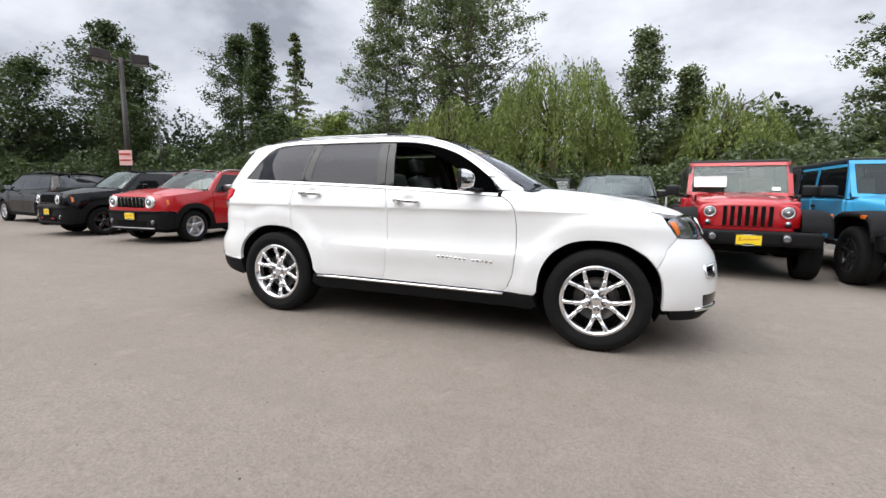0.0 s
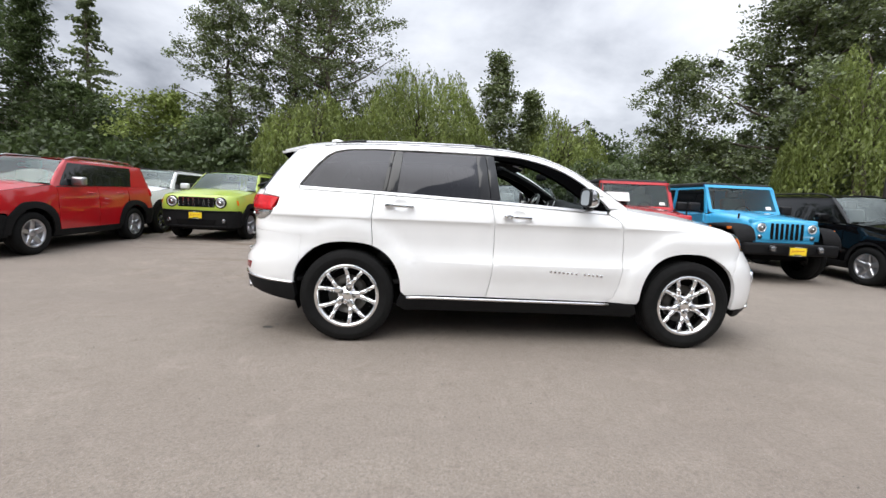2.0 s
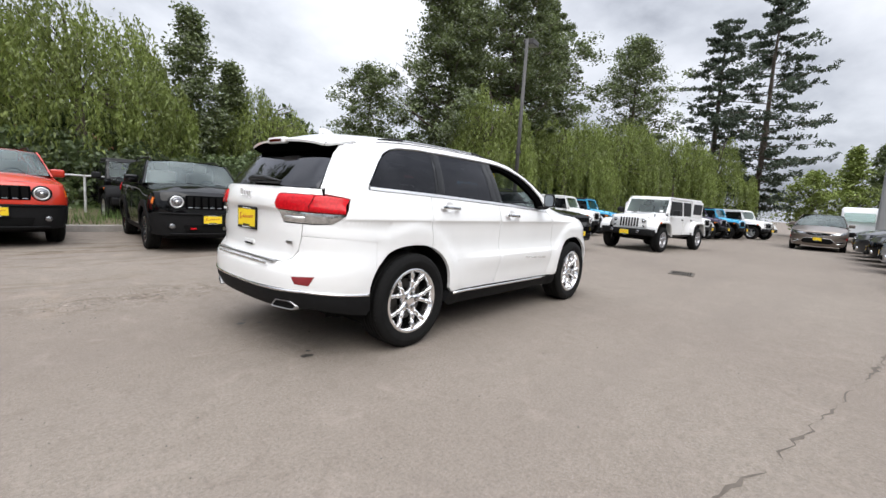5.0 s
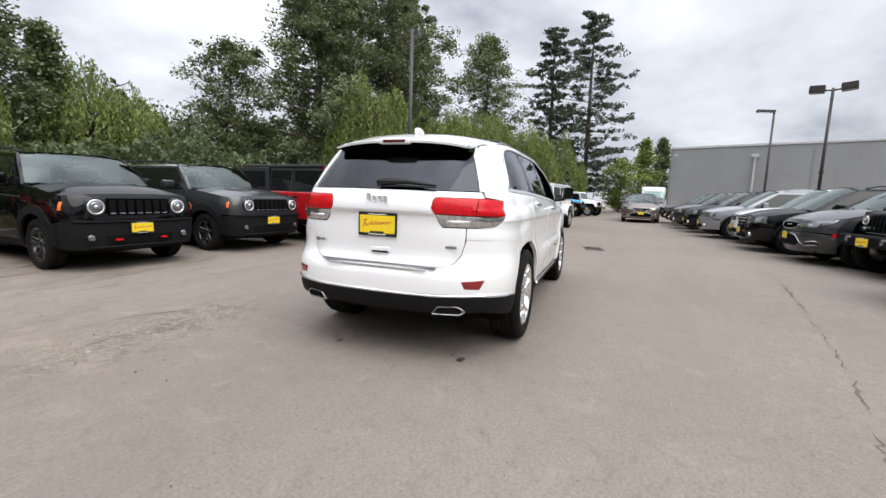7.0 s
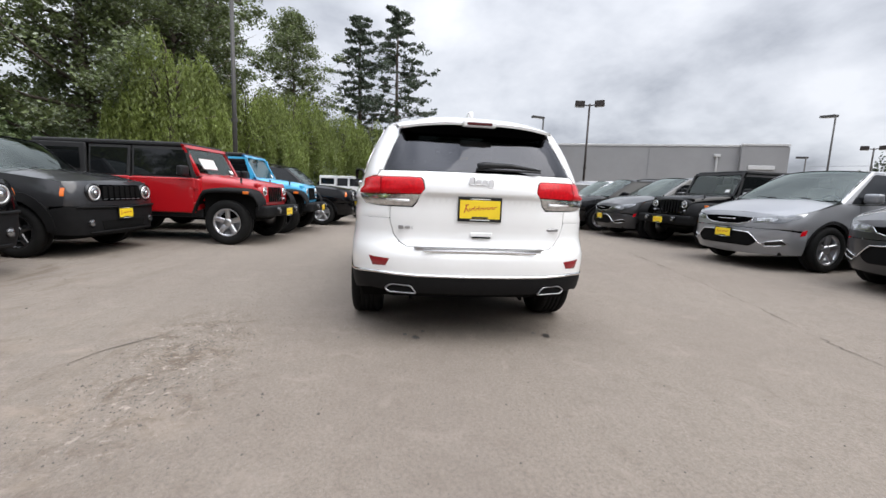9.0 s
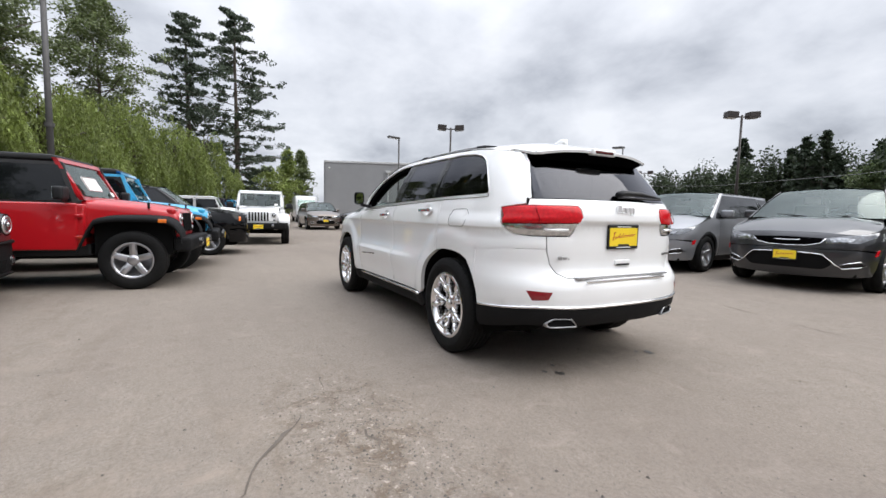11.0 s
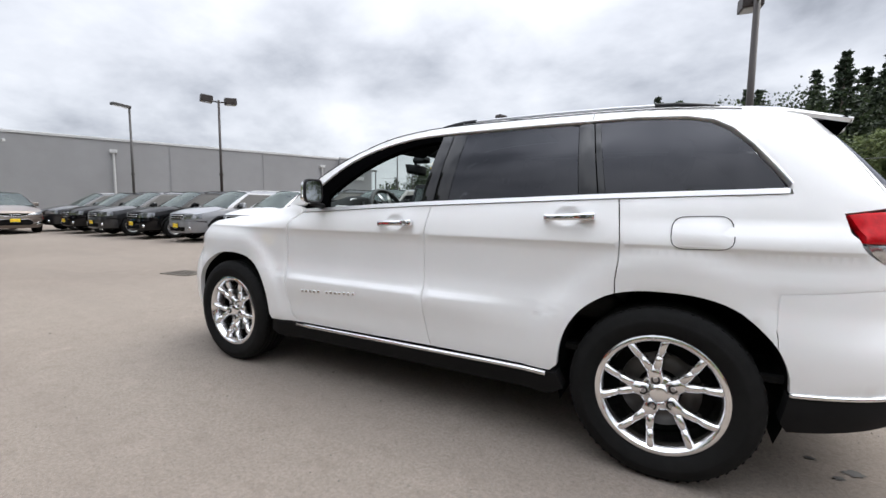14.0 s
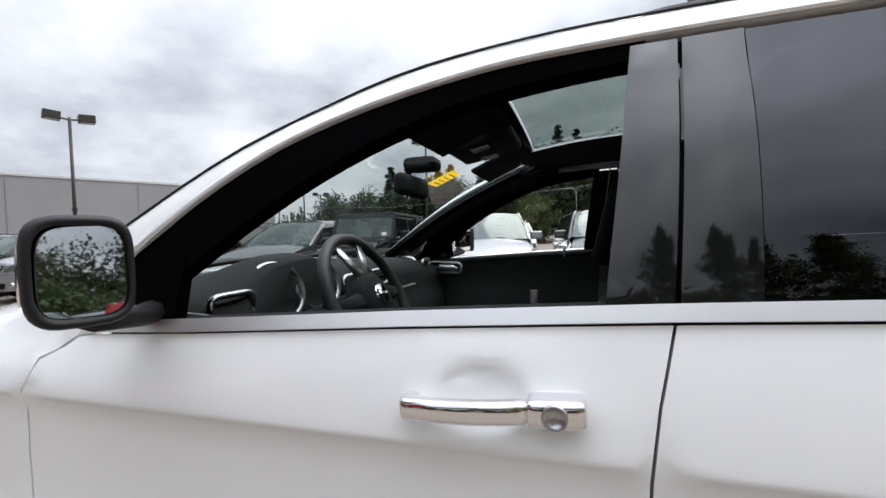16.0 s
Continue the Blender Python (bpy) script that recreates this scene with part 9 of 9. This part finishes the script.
grow("alder", -18.0, 18.5, 6.0, 2.6, 28, LEAF_ALDER, "bush behind the cars", 4500, 0.14, "oval", 0.03, 0.1)
grow("alder", -10.0, 15.5, 4.2, 2.0, 29, LEAF_SHRUB, "bush behind the cars", 4000, 0.12, "oval", 0.02, 0.08)
thicket("brush", [(-44, 14.5), (-30, 15), (-20, 15.5), (-8, 14.5)], 1.8, 4.2, 41, LEAF_ALDER, "dark tangled brush behind the cars", 30000, 0.16)
thicket("brush", [(-10, 14.3), (0, 14.2), (8, 14.6)], 1.3, 3.0, 42, LEAF_SHRUB, "tangled green brush behind the cars", 30000, 0.11, 0.03)
thicket("brush", [(6, 15.6), (12, 14.8), (18, 12.2), (24, 10.4), (34, 8.4)], 1.5, 3.9, 43, LEAF_SHRUB, "tall brush with pale blossom under the trees", 44000, 0.12, 0.10)
thicket("brush", [(6, 20), (14, 22), (26, 17), (40, 12)], 2.5, 6.0, 44, LEAF_ALDER, "dark brush behind the trees", 26000, 0.20)
thicket("brush", [(-44, 23), (-25, 22), (-12, 21), (7, 20.5)], 2.2, 6.0, 45, LEAF_ALDER, "dark brush behind the trees", 30000, 0.20)
# rusty roof among the trees
shed = thing("shed", pose(2.0, 22.0, 0, 0, 0, 4), "low shed with a rusty red roof among the trees", "building")
part("shed_wall", bm_box(13.0, 3.0, 2.4, (0, 0, 1.2), 0.03, 1), GREY_METAL, shed)
for s in (1, -1):
    part("shed_roof", bm_box(13.6, 2.0, 0.08, (0, s * 0.88, 2.75), 0.01, 1, None, Matrix.Rotation(-s * 0.35, 3, "X")), RUST_ROOF, shed, "rusty roof sheet")
# fence rail behind the kerb
fence = thing("fence", pose(0, 0, 0), "grey pipe fence behind the planting strip", "fence")
part("top_rail", bm_path([(-14, 12.6, 1.22), (0, 11.9, 1.22), (4, 11.7, 1.22)], 0.03, 6), PALE_METAL, fence, "", True)
for k in range(8):
    part("fence_post", bm_tube((-14 + 2.5 * k, 12.6 - 0.05 * 2.5 * k, 0.0), (-14 + 2.5 * k, 12.6 - 0.05 * 2.5 * k, 1.24), 0.03), PALE_METAL, fence)


def hillside(name, az0, az1, dist, depth, base_h, seed, kinds, label, count, far_z=1.0, step_h=0.0):
    """Far woods: one mass of conifer and broadleaf clumps seen edge on."""
    rnd = random.Random(seed)
    for kind, mat, share in kinds:
        vs, fs = [], []
        for _ in range(int(count * share)):
            a = radians(rnd.uniform(az0, az1))
            dd = dist + rnd.uniform(0, depth)
            x, y = dd * math.cos(a), dd * math.sin(a)
            ground_h = (dd - dist) / depth * base_h * far_z
            h = base_h * rnd.uniform(0.35, 0.8) * (1 + 0.5 * noise.noise(Vector((a * 9, seed, 0)))) + step_h
            if kind == "fir":
                rr = h * rnd.uniform(0.13, 0.19)
                for j in range(90):
                    t = rnd.random() ** 0.8
                    r_ = rr * (1 - t) * rnd.uniform(0.5, 1.15) + 0.05
                    aa = rnd.uniform(0, math.tau)
                    p = Vector((x + math.cos(aa) * r_, y + math.sin(aa) * r_, ground_h + t * h))
                    leaf(vs, fs, p, (rand_dir(rnd) + Vector((0, 0, 0.3))).normalized(), h * 0.045 * rnd.uniform(0.6, 1.5), rnd, 1.8)
            else:
                rr = h * 0.34
                for j in range(90):
                    d = rand_dir(rnd) * rr * rnd.uniform(0.6, 1.1)
                    p = Vector((x, y, ground_h + h * 0.45)) + Vector((d.x, d.y, d.z * 1.1))
                    leaf(vs, fs, p, (rand_dir(rnd) + Vector((0, 0, 0.6))).normalized(), h * 0.055 * rnd.uniform(0.6, 1.5), rnd, 1.3)
        tagged(part(name, mesh_from(name, vs, fs, mat, False), mat), label, "woods", kind="stuff")


def wood_mass(name, az0, az1, dist, depth, profile, seed, mat, label, crowns, per=520, size=0.24):
    """A closed wall of broadleaf crowns. profile: its height over the azimuth."""
    rnd = random.Random(seed)
    vs, fs = [], []
    for k in range(crowns):
        deg = az0 + (az1 - az0) * (k + rnd.random()) / crowns
        a, dd = radians(deg), dist + rnd.uniform(0, depth)
        x, y = dd * math.cos(a), dd * math.sin(a)
        full = line_at(profile, deg)
        top = full * rnd.uniform(0.45, 1.0) ** 0.6
        rr = full * rnd.uniform(0.13, 0.20)
        tall = rnd.uniform(0.26, 0.38) * full
        for _ in range(per):
            d = rand_dir(rnd) * rnd.random() ** 0.4
            lump = 1 + 0.25 * noise.noise(Vector((d.x * 2.5 + k, d.y * 2.5, d.z * 2.5)))
            p = Vector((x + d.x * rr * lump, y + d.y * rr * lump, top - tall + d.z * tall * lump))
            if p.z > 0.2:
                leaf(vs, fs, p, (rand_dir(rnd) + Vector((0, 0, 0.7))).normalized(), size * rnd.uniform(0.5, 1.4), rnd, 1.4)
    return tagged(part(name, mesh_from(name, vs, fs, mat, False), mat), label, "woods", kind="stuff")


wood_mass("far_woods", -126, -78, 44, 7, ((-126, 13.0), (-100, 12.8), (-92, 11.6), (-84, 12.2), (-79.5, 11.6), (-78, 9.0)), 61, LEAF_WOODS, "dense dark broadleaf woods behind the lot", 150, 560, 0.19)
wood_mass("far_woods", -79, -56, 50, 8, ((-79, 9.0), (-71, 9.8), (-67, 8.6), (-56, 7.0)), 62, LEAF_WOODS, "lower dark woods behind the lot", 60, 520, 0.19)
wood_mass("far_woods", 36, 100, 42, 8, ((36, 9.8), (48, 10.8), (60, 9.6), (75, 8.5), (100, 8.8)), 63, LEAF_SHRUB, "green woods rising behind the row of trees", 110, 330)
wood_mass("far_woods", 100, 176, 42, 8, ((100, 8.6), (115, 9.6), (135, 9.4), (160, 8.2), (176, 7.6)), 64, LEAF_WOODS, "dark woods rising behind the row of trees", 130, 330)

both = (("fir", LEAF_FIR, 0.62), ("leaf", LEAF_ALDER, 0.38))
hillside("far_woods", -125, -80, 54, 14, 9.5, 51, (("fir", LEAF_FIR, 1.0),), "dark conifer woods on the hillside behind the lot", 240, 0.30, 2.5)
hillside("far_woods", -76, -52, 60, 30, 7.6, 52, both, "dark wooded hill behind the lot", 130, 0.35)
hillside("far_woods", -170, -120, 55, 25, 12, 53, both, "dark woods behind the lot", 120, 0.3)
hillside("far_woods", -60, -44, 110, 30, 9.0, 54, both, "far dark trees along the horizon", 90, 0.2)
hillside("far_woods", 40, 175, 75, 30, 11.0, 55, both, "far wooded ridge behind the trees", 260, 0.6)
hillside("far_woods", -42, 20, 130, 40, 8, 56, both, "far trees along the horizon", 100, 0.2)
rf_ = random.Random(77)
for k in range(42):
    x = -37 + 64 * (k + rf_.random() * 0.8) / 42
    h = line_at(((-37, 13.5), (-15, 15.0), (-5, 13.6), (4.5, 12.5), (7, 10.4), (9, 10.0), (14, 9.6), (18, 8.0), (28, 7.0)), x) * rf_.uniform(0.66, 1.0)
    conifer("fir", x, rf_.uniform(-52, -45), h, rf_.uniform(2.4, 3.4) * (h / 13), 60 + k, "dark fir standing out of the woods", z=0.2, tiers=28, dense_n=17, size=0.21, sparse=0.15)
for k, (x, h) in enumerate(((-6.3, 12.4), (-11.3, 14.3), (-12.9, 14.6), (-14.6, 13.8), (-15.6, 14.9), (-17.4, 14.7), (-19.2, 14.4), (-20.8, 13.9))):
    conifer("fir", x, rf_.uniform(-50, -47), h, rf_.uniform(2.2, 2.9), 120 + k, "dark fir standing out of the woods", z=0.2, tiers=30, dense_n=18, size=0.21, sparse=0.15)
conifer("fir", 25.0, -55, 11.0, 3.0, 99, "dark fir standing out of the woods", z=0.3, dense_n=26, size=0.21)
for k, (x, y, h) in enumerate(((-8.5, -36, 7.0), (-12.0, -33, 6.0), (-20, -30, 8.0), (4, -44, 5), (10, -46, 6))):
    grow("alder", x, y, h, 2.6, 80 + k, LEAF_COTTON if k % 2 else LEAF_SHRUB, "lighter broadleaf tree before the dark woods", 5200, 0.16, "oval", 0.05, 0.16, clump=0.8, group="")
# street lamp, pole and lines beyond the cars
for x, y, h in ((-0.2, -26.5, 3.9),):
    sl_ = thing("street_lamp", pose(x, y, 0), "thin grey street lamp beyond the lot", "street lamp")
    part("pole", bm_path([(0, 0, 0), (0, 0, h - 0.2), (0.12, 0, h), (0.7, 0, h + 0.05)], 0.028, 6), GREY_METAL, sl_, "", True)
pole = thing("utility_pole", pose(-1.6, -28.5, 0), "pale utility pole carrying a cable", "pole")
part("pole_shaft", bm_tube((0, 0, 0), (0, 0, 4.4), 0.055, 0.045), PALE_METAL, pole)
cable = thing("overhead_cable", pose(0, 0, 0), "thin overhead cable before the woods", "cable")
part("cable_line", bm_path([(-1.6, -28.5, 4.3), (6, -29, 3.8), (14, -30, 3.6), (26, -32, 4.2)], 0.012, 4), GREY_METAL, cable)
part("cable_line", bm_path([(-1.6, -28.5, 4.3), (-6, -28, 3.9), (-16, -27, 4.2)], 0.012, 4), GREY_METAL, cable)
# white van and street beyond the lane's end
van = thing("delivery_van", at(40.0, -5.5, 176), "tall white delivery van beyond the row", "van")
bm = bm_box(5.6, 1.95, 2.1, (0, 0, 1.45), 0.16, 3)
for v in bm.verts:
    if v.co.x > 1.9 and v.co.z > 1.2:
        v.co.x -= (v.co.z - 1.2) * 0.75
part("body", bm, COLORS["white"], van, "white van body", True)
part("windscreen", bm_box(0.04, 1.6, 0.75, (2.36, 0, 1.80), 0.02, 1, None, Matrix.Rotation(-0.65, 3, "Y")), SCREEN_GLASS, van)
part("front_bumper", bm_box(0.3, 1.9, 0.35, (2.75, 0, 0.55), 0.06, 2), DARK_PLASTIC, van)
for sx in (1.8, -1.8):
    for s in (1, -1):
        wheel_low(van, sx, s * 0.96, 0.36, 0.22, 0.22, "five", SILVER_ALLOY)

# ---- the subject's cabin ----


def cabin_shift(surf, d):
    def moved(a, b):
        p = surf(a, b)
        return Vector((p.x, p.y - d, p.z))
    return moved


def under_roof(x, y):
    p = roof_surf(x, y * 1.0)
    return Vector((p.x, p.y, p.z - 0.045))


rr_ = [(x, roof_y(x) - 0.03) for x in np.linspace(-1.80, -0.66, 10)]
skin("headliner", (rr_ + [(x, -y) for x, y in rr_[::-1]]), under_roof, HEADLINER, 0.0, 0.12, roll=0, flip=False, parent=hero, label="dark headliner")
for s in (1, -1):
    poly = [(-0.66, s * 0.36), (-0.66, s * (roof_y(-0.66) - 0.03)), (-0.06, s * (roof_y(-0.06) - 0.03)), (0.05, s * 0.50), (0.0, s * 0.36)]
    skin("headliner_side", poly if s < 0 else poly[::-1], under_roof, HEADLINER, 0.0, 0.1, roll=0, flip=False, parent=hero)
skin("headliner_front", [(0.0, -0.50), (0.09, -0.45), (0.09, 0.45), (0.0, 0.50)], under_roof, HEADLINER, 0.0, 0.1, roll=0, flip=False, parent=hero)
for s in (1, -1):
    for nm, poly, mat in (("door_lining", [(-0.29, 1.195), (-0.26, 0.46), (0.72, 0.46), (0.80, 0.80), (0.72, 1.155)], LEATHER), ("door_lining", [(-1.20, 1.215), (-1.22, 0.88), (-1.0, 0.60), (-0.32, 0.46), (-0.33, 1.20)], LEATHER)):
        if s > 0:
            skin(nm, poly, cabin_shift(HB, 0.075), mat, 0.0, 0.08, roll=0, mirror=True, parent=hero, label="black door lining")
    part("sill_cap", bm_path([(x, s * (HB(x, belt(x)).y - 0.045), belt(x) - 0.018) for x in np.linspace(-1.15, 0.62, 12)], 0.034, 6, None, 0.55), SOFT_DASH, hero, "", True)
    px = part("pull_handle", bm_path([(0.44, s * 0.775, 1.110), (0.47, s * 0.765, 1.122), (0.52, s * 0.765, 1.128), (0.56, s * 0.775, 1.120)], 0.016, 8), SATIN, hero, "satin silver inner door handle", True)
    part("handle_bezel", bm_path(rounded([(0.42, 1.09), (0.60, 1.10), (0.60, 1.155), (0.42, 1.145)], 0.03, 3) and [(x, s * 0.785, z) for x, z in rounded([(0.42, 1.09), (0.60, 1.10), (0.60, 1.155), (0.42, 1.145)], 0.03, 3)], 0.008, 6, None, 1.0, True), SATIN, px, "", True)
    part("armrest", bm_box(0.62, 0.10, 0.09, (0.05, s * 0.73, 0.88), 0.03, 3), LEATHER, hero, "", True)
    part("lock_pin", bm_tube((-0.12, s * 0.80, 1.17), (-0.12, s * 0.80, 1.215), 0.005, 0.006, 8), SATIN, hero)
    pl = [HB(x, gutter(x) - 0.03) for x in np.linspace(0.02, 0.74, 10)]
    part("pillar_lining", bm_path([(p.x - 0.01, s * (p.y - 0.064), p.z - 0.020) for p in pl], 0.043, 7), HEADLINER, hero, "dark windscreen pillar lining", True)
    part("centre_pillar_lining", bm_path([(-0.30, s * 0.79, 1.15), (-0.35, s * 0.70, 1.40), (-0.40, s * 0.615, 1.585)], [0.055, 0.045, 0.035], 7), HEADLINER, hero, "", True)
    part("grab_handle", bm_path([(-0.10, s * 0.60, 1.625), (-0.02, s * 0.585, 1.60), (0.0, s * 0.585, 1.595), (0.06, s * 0.60, 1.575)], 0.012, 6), SOFT_DASH, hero, "", True)
    part("belt_strap", bm_path([(-0.36, s * 0.68, 1.46), (-0.34, s * 0.70, 1.10), (-0.30, s * 0.70, 0.70)], 0.022, 6, None, 0.2), BLACK_TRIM, hero)
for s in (1, -1):
    trim_pts = [(x, s * (HB(x, gutter(x)).y - 0.038), gutter(x) - 0.030) for x in np.linspace(-0.10, 0.86, 22)]
    part("pillar_lining", bm_path(trim_pts, 0.030, 8), HEADLINER, hero, "black lining of the windscreen pillar", True)
# floor, dash
part("cabin_floor", bm_box(3.0, 1.5, 0.04, (-0.55, 0, 0.48), 0.01, 1), LEATHER, hero)
bm = bmesh.new()
prof_d = [(0.99, 1.170), (0.88, 1.200), (0.72, 1.205), (0.63, 1.185), (0.585, 1.13), (0.60, 1.07), (0.57, 1.01), (0.56, 0.86), (0.58, 0.70), (0.66, 0.55)]
rows = []
for k in range(29):
    y = -0.76 + 1.52 * k / 28
    hump = math.exp(-(((y - 0.38) / 0.20) ** 4))
    fall = 1 - 0.12 * (abs(y) / 0.76) ** 4
    row = []
    for j, (x, z) in enumerate(prof_d):
        zz = z * (1 if j > 4 else fall ** 0.25)
        xx = x - 0.05 * (abs(y) / 0.76) ** 2 * (1 if j > 2 else 0)
        if j in (2, 3):
            zz += 0.058 * hump
            xx -= 0.03 * hump
        if j == 4:
            xx += 0.06 * hump
        row.append(bm.verts.new((xx, y, zz)))
    rows.append(row)
for a, b in zip(rows, rows[1:]):
    for k in range(len(prof_d) - 1):
        bm.faces.new((a[k], a[k + 1], b[k + 1], b[k]))
bmesh.ops.recalc_face_normals(bm, faces=bm.faces)
dash = part("dashboard", bm, SOFT_DASH, hero, "black soft dashboard with silver vent rings", True)
part("dash_trim", bm_path([(0.585, y, 1.065) for y in np.linspace(-0.70, 0.12, 9)], 0.010, 6), SATIN, dash, "satin dashboard strip", True)
for yc, zc, wv, hv in ((0.66, 1.145, 0.13, 0.07), (-0.66, 1.135, 0.10, 0.085), (0.09, 1.14, 0.16, 0.06), (-0.10, 1.14, 0.16, 0.06)):
    loop = [(0.578, yc + dy, zc + dz) for dy, dz in rounded([(-wv / 2, -hv / 2), (wv / 2, -hv / 2), (wv / 2, hv / 2), (-wv / 2, hv / 2)], 0.025, 4)]
    v = part("air_vent", bm_path(loop, 0.008, 6, None, 1.0, True), SATIN, dash, "silver-ringed air vent", True)
    for k in range(3):
        part("vent_slat", bm_box(0.012, wv * 0.8, 0.005, (0.585, yc, zc - hv * 0.25 + hv * 0.25 * k), 0.001, 1), GLOSS_BLACK, v)
scr_p = part("touch_screen", bm_box(0.03, 0.26, 0.16, (0.565, 0.0, 0.98), 0.01, 2, None, Matrix.Rotation(0.15, 3, "Y")), GLOSS_BLACK, dash, "dark screen in a silver frame")
part("screen_ring", bm_path([(0.550 + 0.15 * (z - 0.98), y, z) for y, z in rounded([(-0.15, 0.86), (0.15, 0.86), (0.15, 1.09), (-0.15, 1.09)], 0.03, 4)], 0.009, 6, None, 1.0, True), SATIN, scr_p, "", True)
for dy in (0.095, -0.095):
    dial = part("gauge_ring", bm_lathe([(0.075, 0.0), (0.082, 0.012), (0.088, 0.0)], 26), SATIN, dash, "gauge ring", True)
    dial.matrix_basis = Matrix.Translation((0.60, 0.385 + dy, 1.16)) @ Matrix.Rotation(radians(72), 4, "Z") @ Matrix.Rotation(radians(18), 4, "X")
part("console", bm_box(1.0, 0.24, 0.30, (0.05, 0, 0.66), 0.05, 3), SOFT_DASH, hero, "black centre console", True)
part("console_lid", bm_box(0.34, 0.22, 0.07, (-0.28, 0, 0.84), 0.03, 3), LEATHER, hero, "", True)
# steering wheel
SW = Matrix.Translation((0.365, 0.385, 1.130)) @ Matrix.Rotation(radians(-64), 4, "Y")
bm = bm_path([(0.188 * math.cos(t), 0.188 * math.sin(t), 0) for t in np.linspace(0, math.tau, 40, False)], 0.0165, 8, None, 1.0, True)
bm.transform(SW)
sw = part("steering_wheel", bm, LEATHER, hero, "black leather steering wheel with silver spokes", True)
bm = bm_lathe([(0.085, -0.02), (0.080, 0.018), (0.055, 0.034), (0.001, 0.038)], 26, "z")
bm.transform(SW)
part("wheel_hub", bm, SOFT_DASH, sw, "", True)
bm = bm_lathe([(0.030, 0.030), (0.028, 0.040), (0.001, 0.042)], 20, "z")
bm.transform(SW)
part("hub_emblem", bm, CHROME, sw, "round chrome emblem", True)
for a in (0, 180, 250, 290):
    c, s_ = math.cos(radians(a + 90)), math.sin(radians(a + 90))
    bm = bm_path([(c * 0.06, s_ * 0.06, 0.016), (c * 0.18, s_ * 0.18, 0.0)], [0.026, 0.016], 6, None, 0.35)
    bm.transform(SW)
    part("wheel_spoke", bm, SATIN if a in (250, 290) else SOFT_DASH, sw, "", True)
part("steering_column", bm_tube((0.38, 0.385, 1.11), (0.62, 0.385, 1.0), 0.055, 0.07, 12), SOFT_DASH, hero, "", True)
part("stalk", bm_tube((0.42, 0.42, 1.11), (0.40, 0.56, 1.14), 0.009, 0.007, 8), SOFT_DASH, hero)


def seat(x, y, wide, rear=False):
    cushion = part("seat_cushion", bm_box(0.54, wide, 0.16, (x + 0.22, y, 0.68), 0.06, 4), LEATHER, hero, "black leather seat", True)
    back_m = Matrix.Rotation(radians(-20), 3, "Y")
    part("seat_back", bm_box(0.15, wide * 0.97, 0.66, (x - 0.13, y, 1.02), 0.06, 4, None, back_m), LEATHER, cushion, "black leather seat back", True)
    for dy in ((0,) if not rear else (-wide * 0.3, wide * 0.3)):
        part("headrest", bm_box(0.10, 0.26, 0.17, (x - 0.27, y + dy, 1.445), 0.045, 4, None, back_m), LEATHER, cushion, "headrest", True)
        for e in (-0.05, 0.05):
            part("headrest_post", bm_tube((x - 0.235, y + dy + e, 1.28), (x - 0.26, y + dy + e, 1.42), 0.006), SATIN, cushion)


seat(-0.28, 0.385, 0.52)
seat(-0.28, -0.385, 0.52)
seat(-1.20, 0.0, 1.30, True)
# mirror, console and visors overhead, sticker
stem = part("mirror_stem", bm_tube((0.40, 0.0, 1.545), (0.385, 0.0, 1.49), 0.012), SOFT_DASH, hero)
part("cabin_mirror", bm_box(0.05, 0.25, 0.075, (0.375, 0.02, 1.478), 0.028, 4), SOFT_DASH, hero, "dark rear-view mirror", True)
part("sensor_pod", bm_box(0.12, 0.10, 0.05, (0.34, 0.0, 1.555), 0.025, 3), SOFT_DASH, hero, "", True)
oc = part("overhead_console", bm_box(0.22, 0.26, 0.05, (0.11, 0.0, 1.605), 0.02, 3, None, Matrix.Rotation(radians(12), 3, "Y")), SOFT_DASH, hero, "overhead console with two lamps", True)
for dy in (0.08, -0.08):
    part("reading_lamp", bm_box(0.06, 0.05, 0.008, (0.11, dy, 1.577), 0.004, 1, None, Matrix.Rotation(radians(12), 3, "Y")), STICKER_WHITE, oc)
for s in (1, -1):
    part("sun_visor", bm_box(0.17, 0.34, 0.018, (0.13, s * 0.36, 1.580), 0.008, 2, None, Matrix.Rotation(radians(24), 3, "Y")), HEADLINER, hero, "dark sun visor")
q0, q1, q2, q3 = (screen_surf(v, u) + Vector((-0.010, 0, -0.012)) for v, u in ((0.23, -0.54), (0.35, -0.53), (0.35, -0.38), (0.23, -0.39)))
bm = bmesh.new()
bm.faces.new([bm.verts.new(q) for q in (q0, q1, q2, q3)])
part("sticker", bm, STICKER_YELLOW, hero, "yellow sticker on the windscreen")
bm = bmesh.new()
for k in range(4):
    a, b = q0.lerp(q1, 0.2 + 0.2 * k), q3.lerp(q2, 0.2 + 0.2 * k)
    bm_path([a.lerp(b, 0.2) + Vector((-0.003, 0, -0.003)), a.lerp(b, 0.8) + Vector((-0.003, 0, -0.003))], 0.0025, 4, bm)
part("sticker_bars", bm, PLATE_RED, hero)
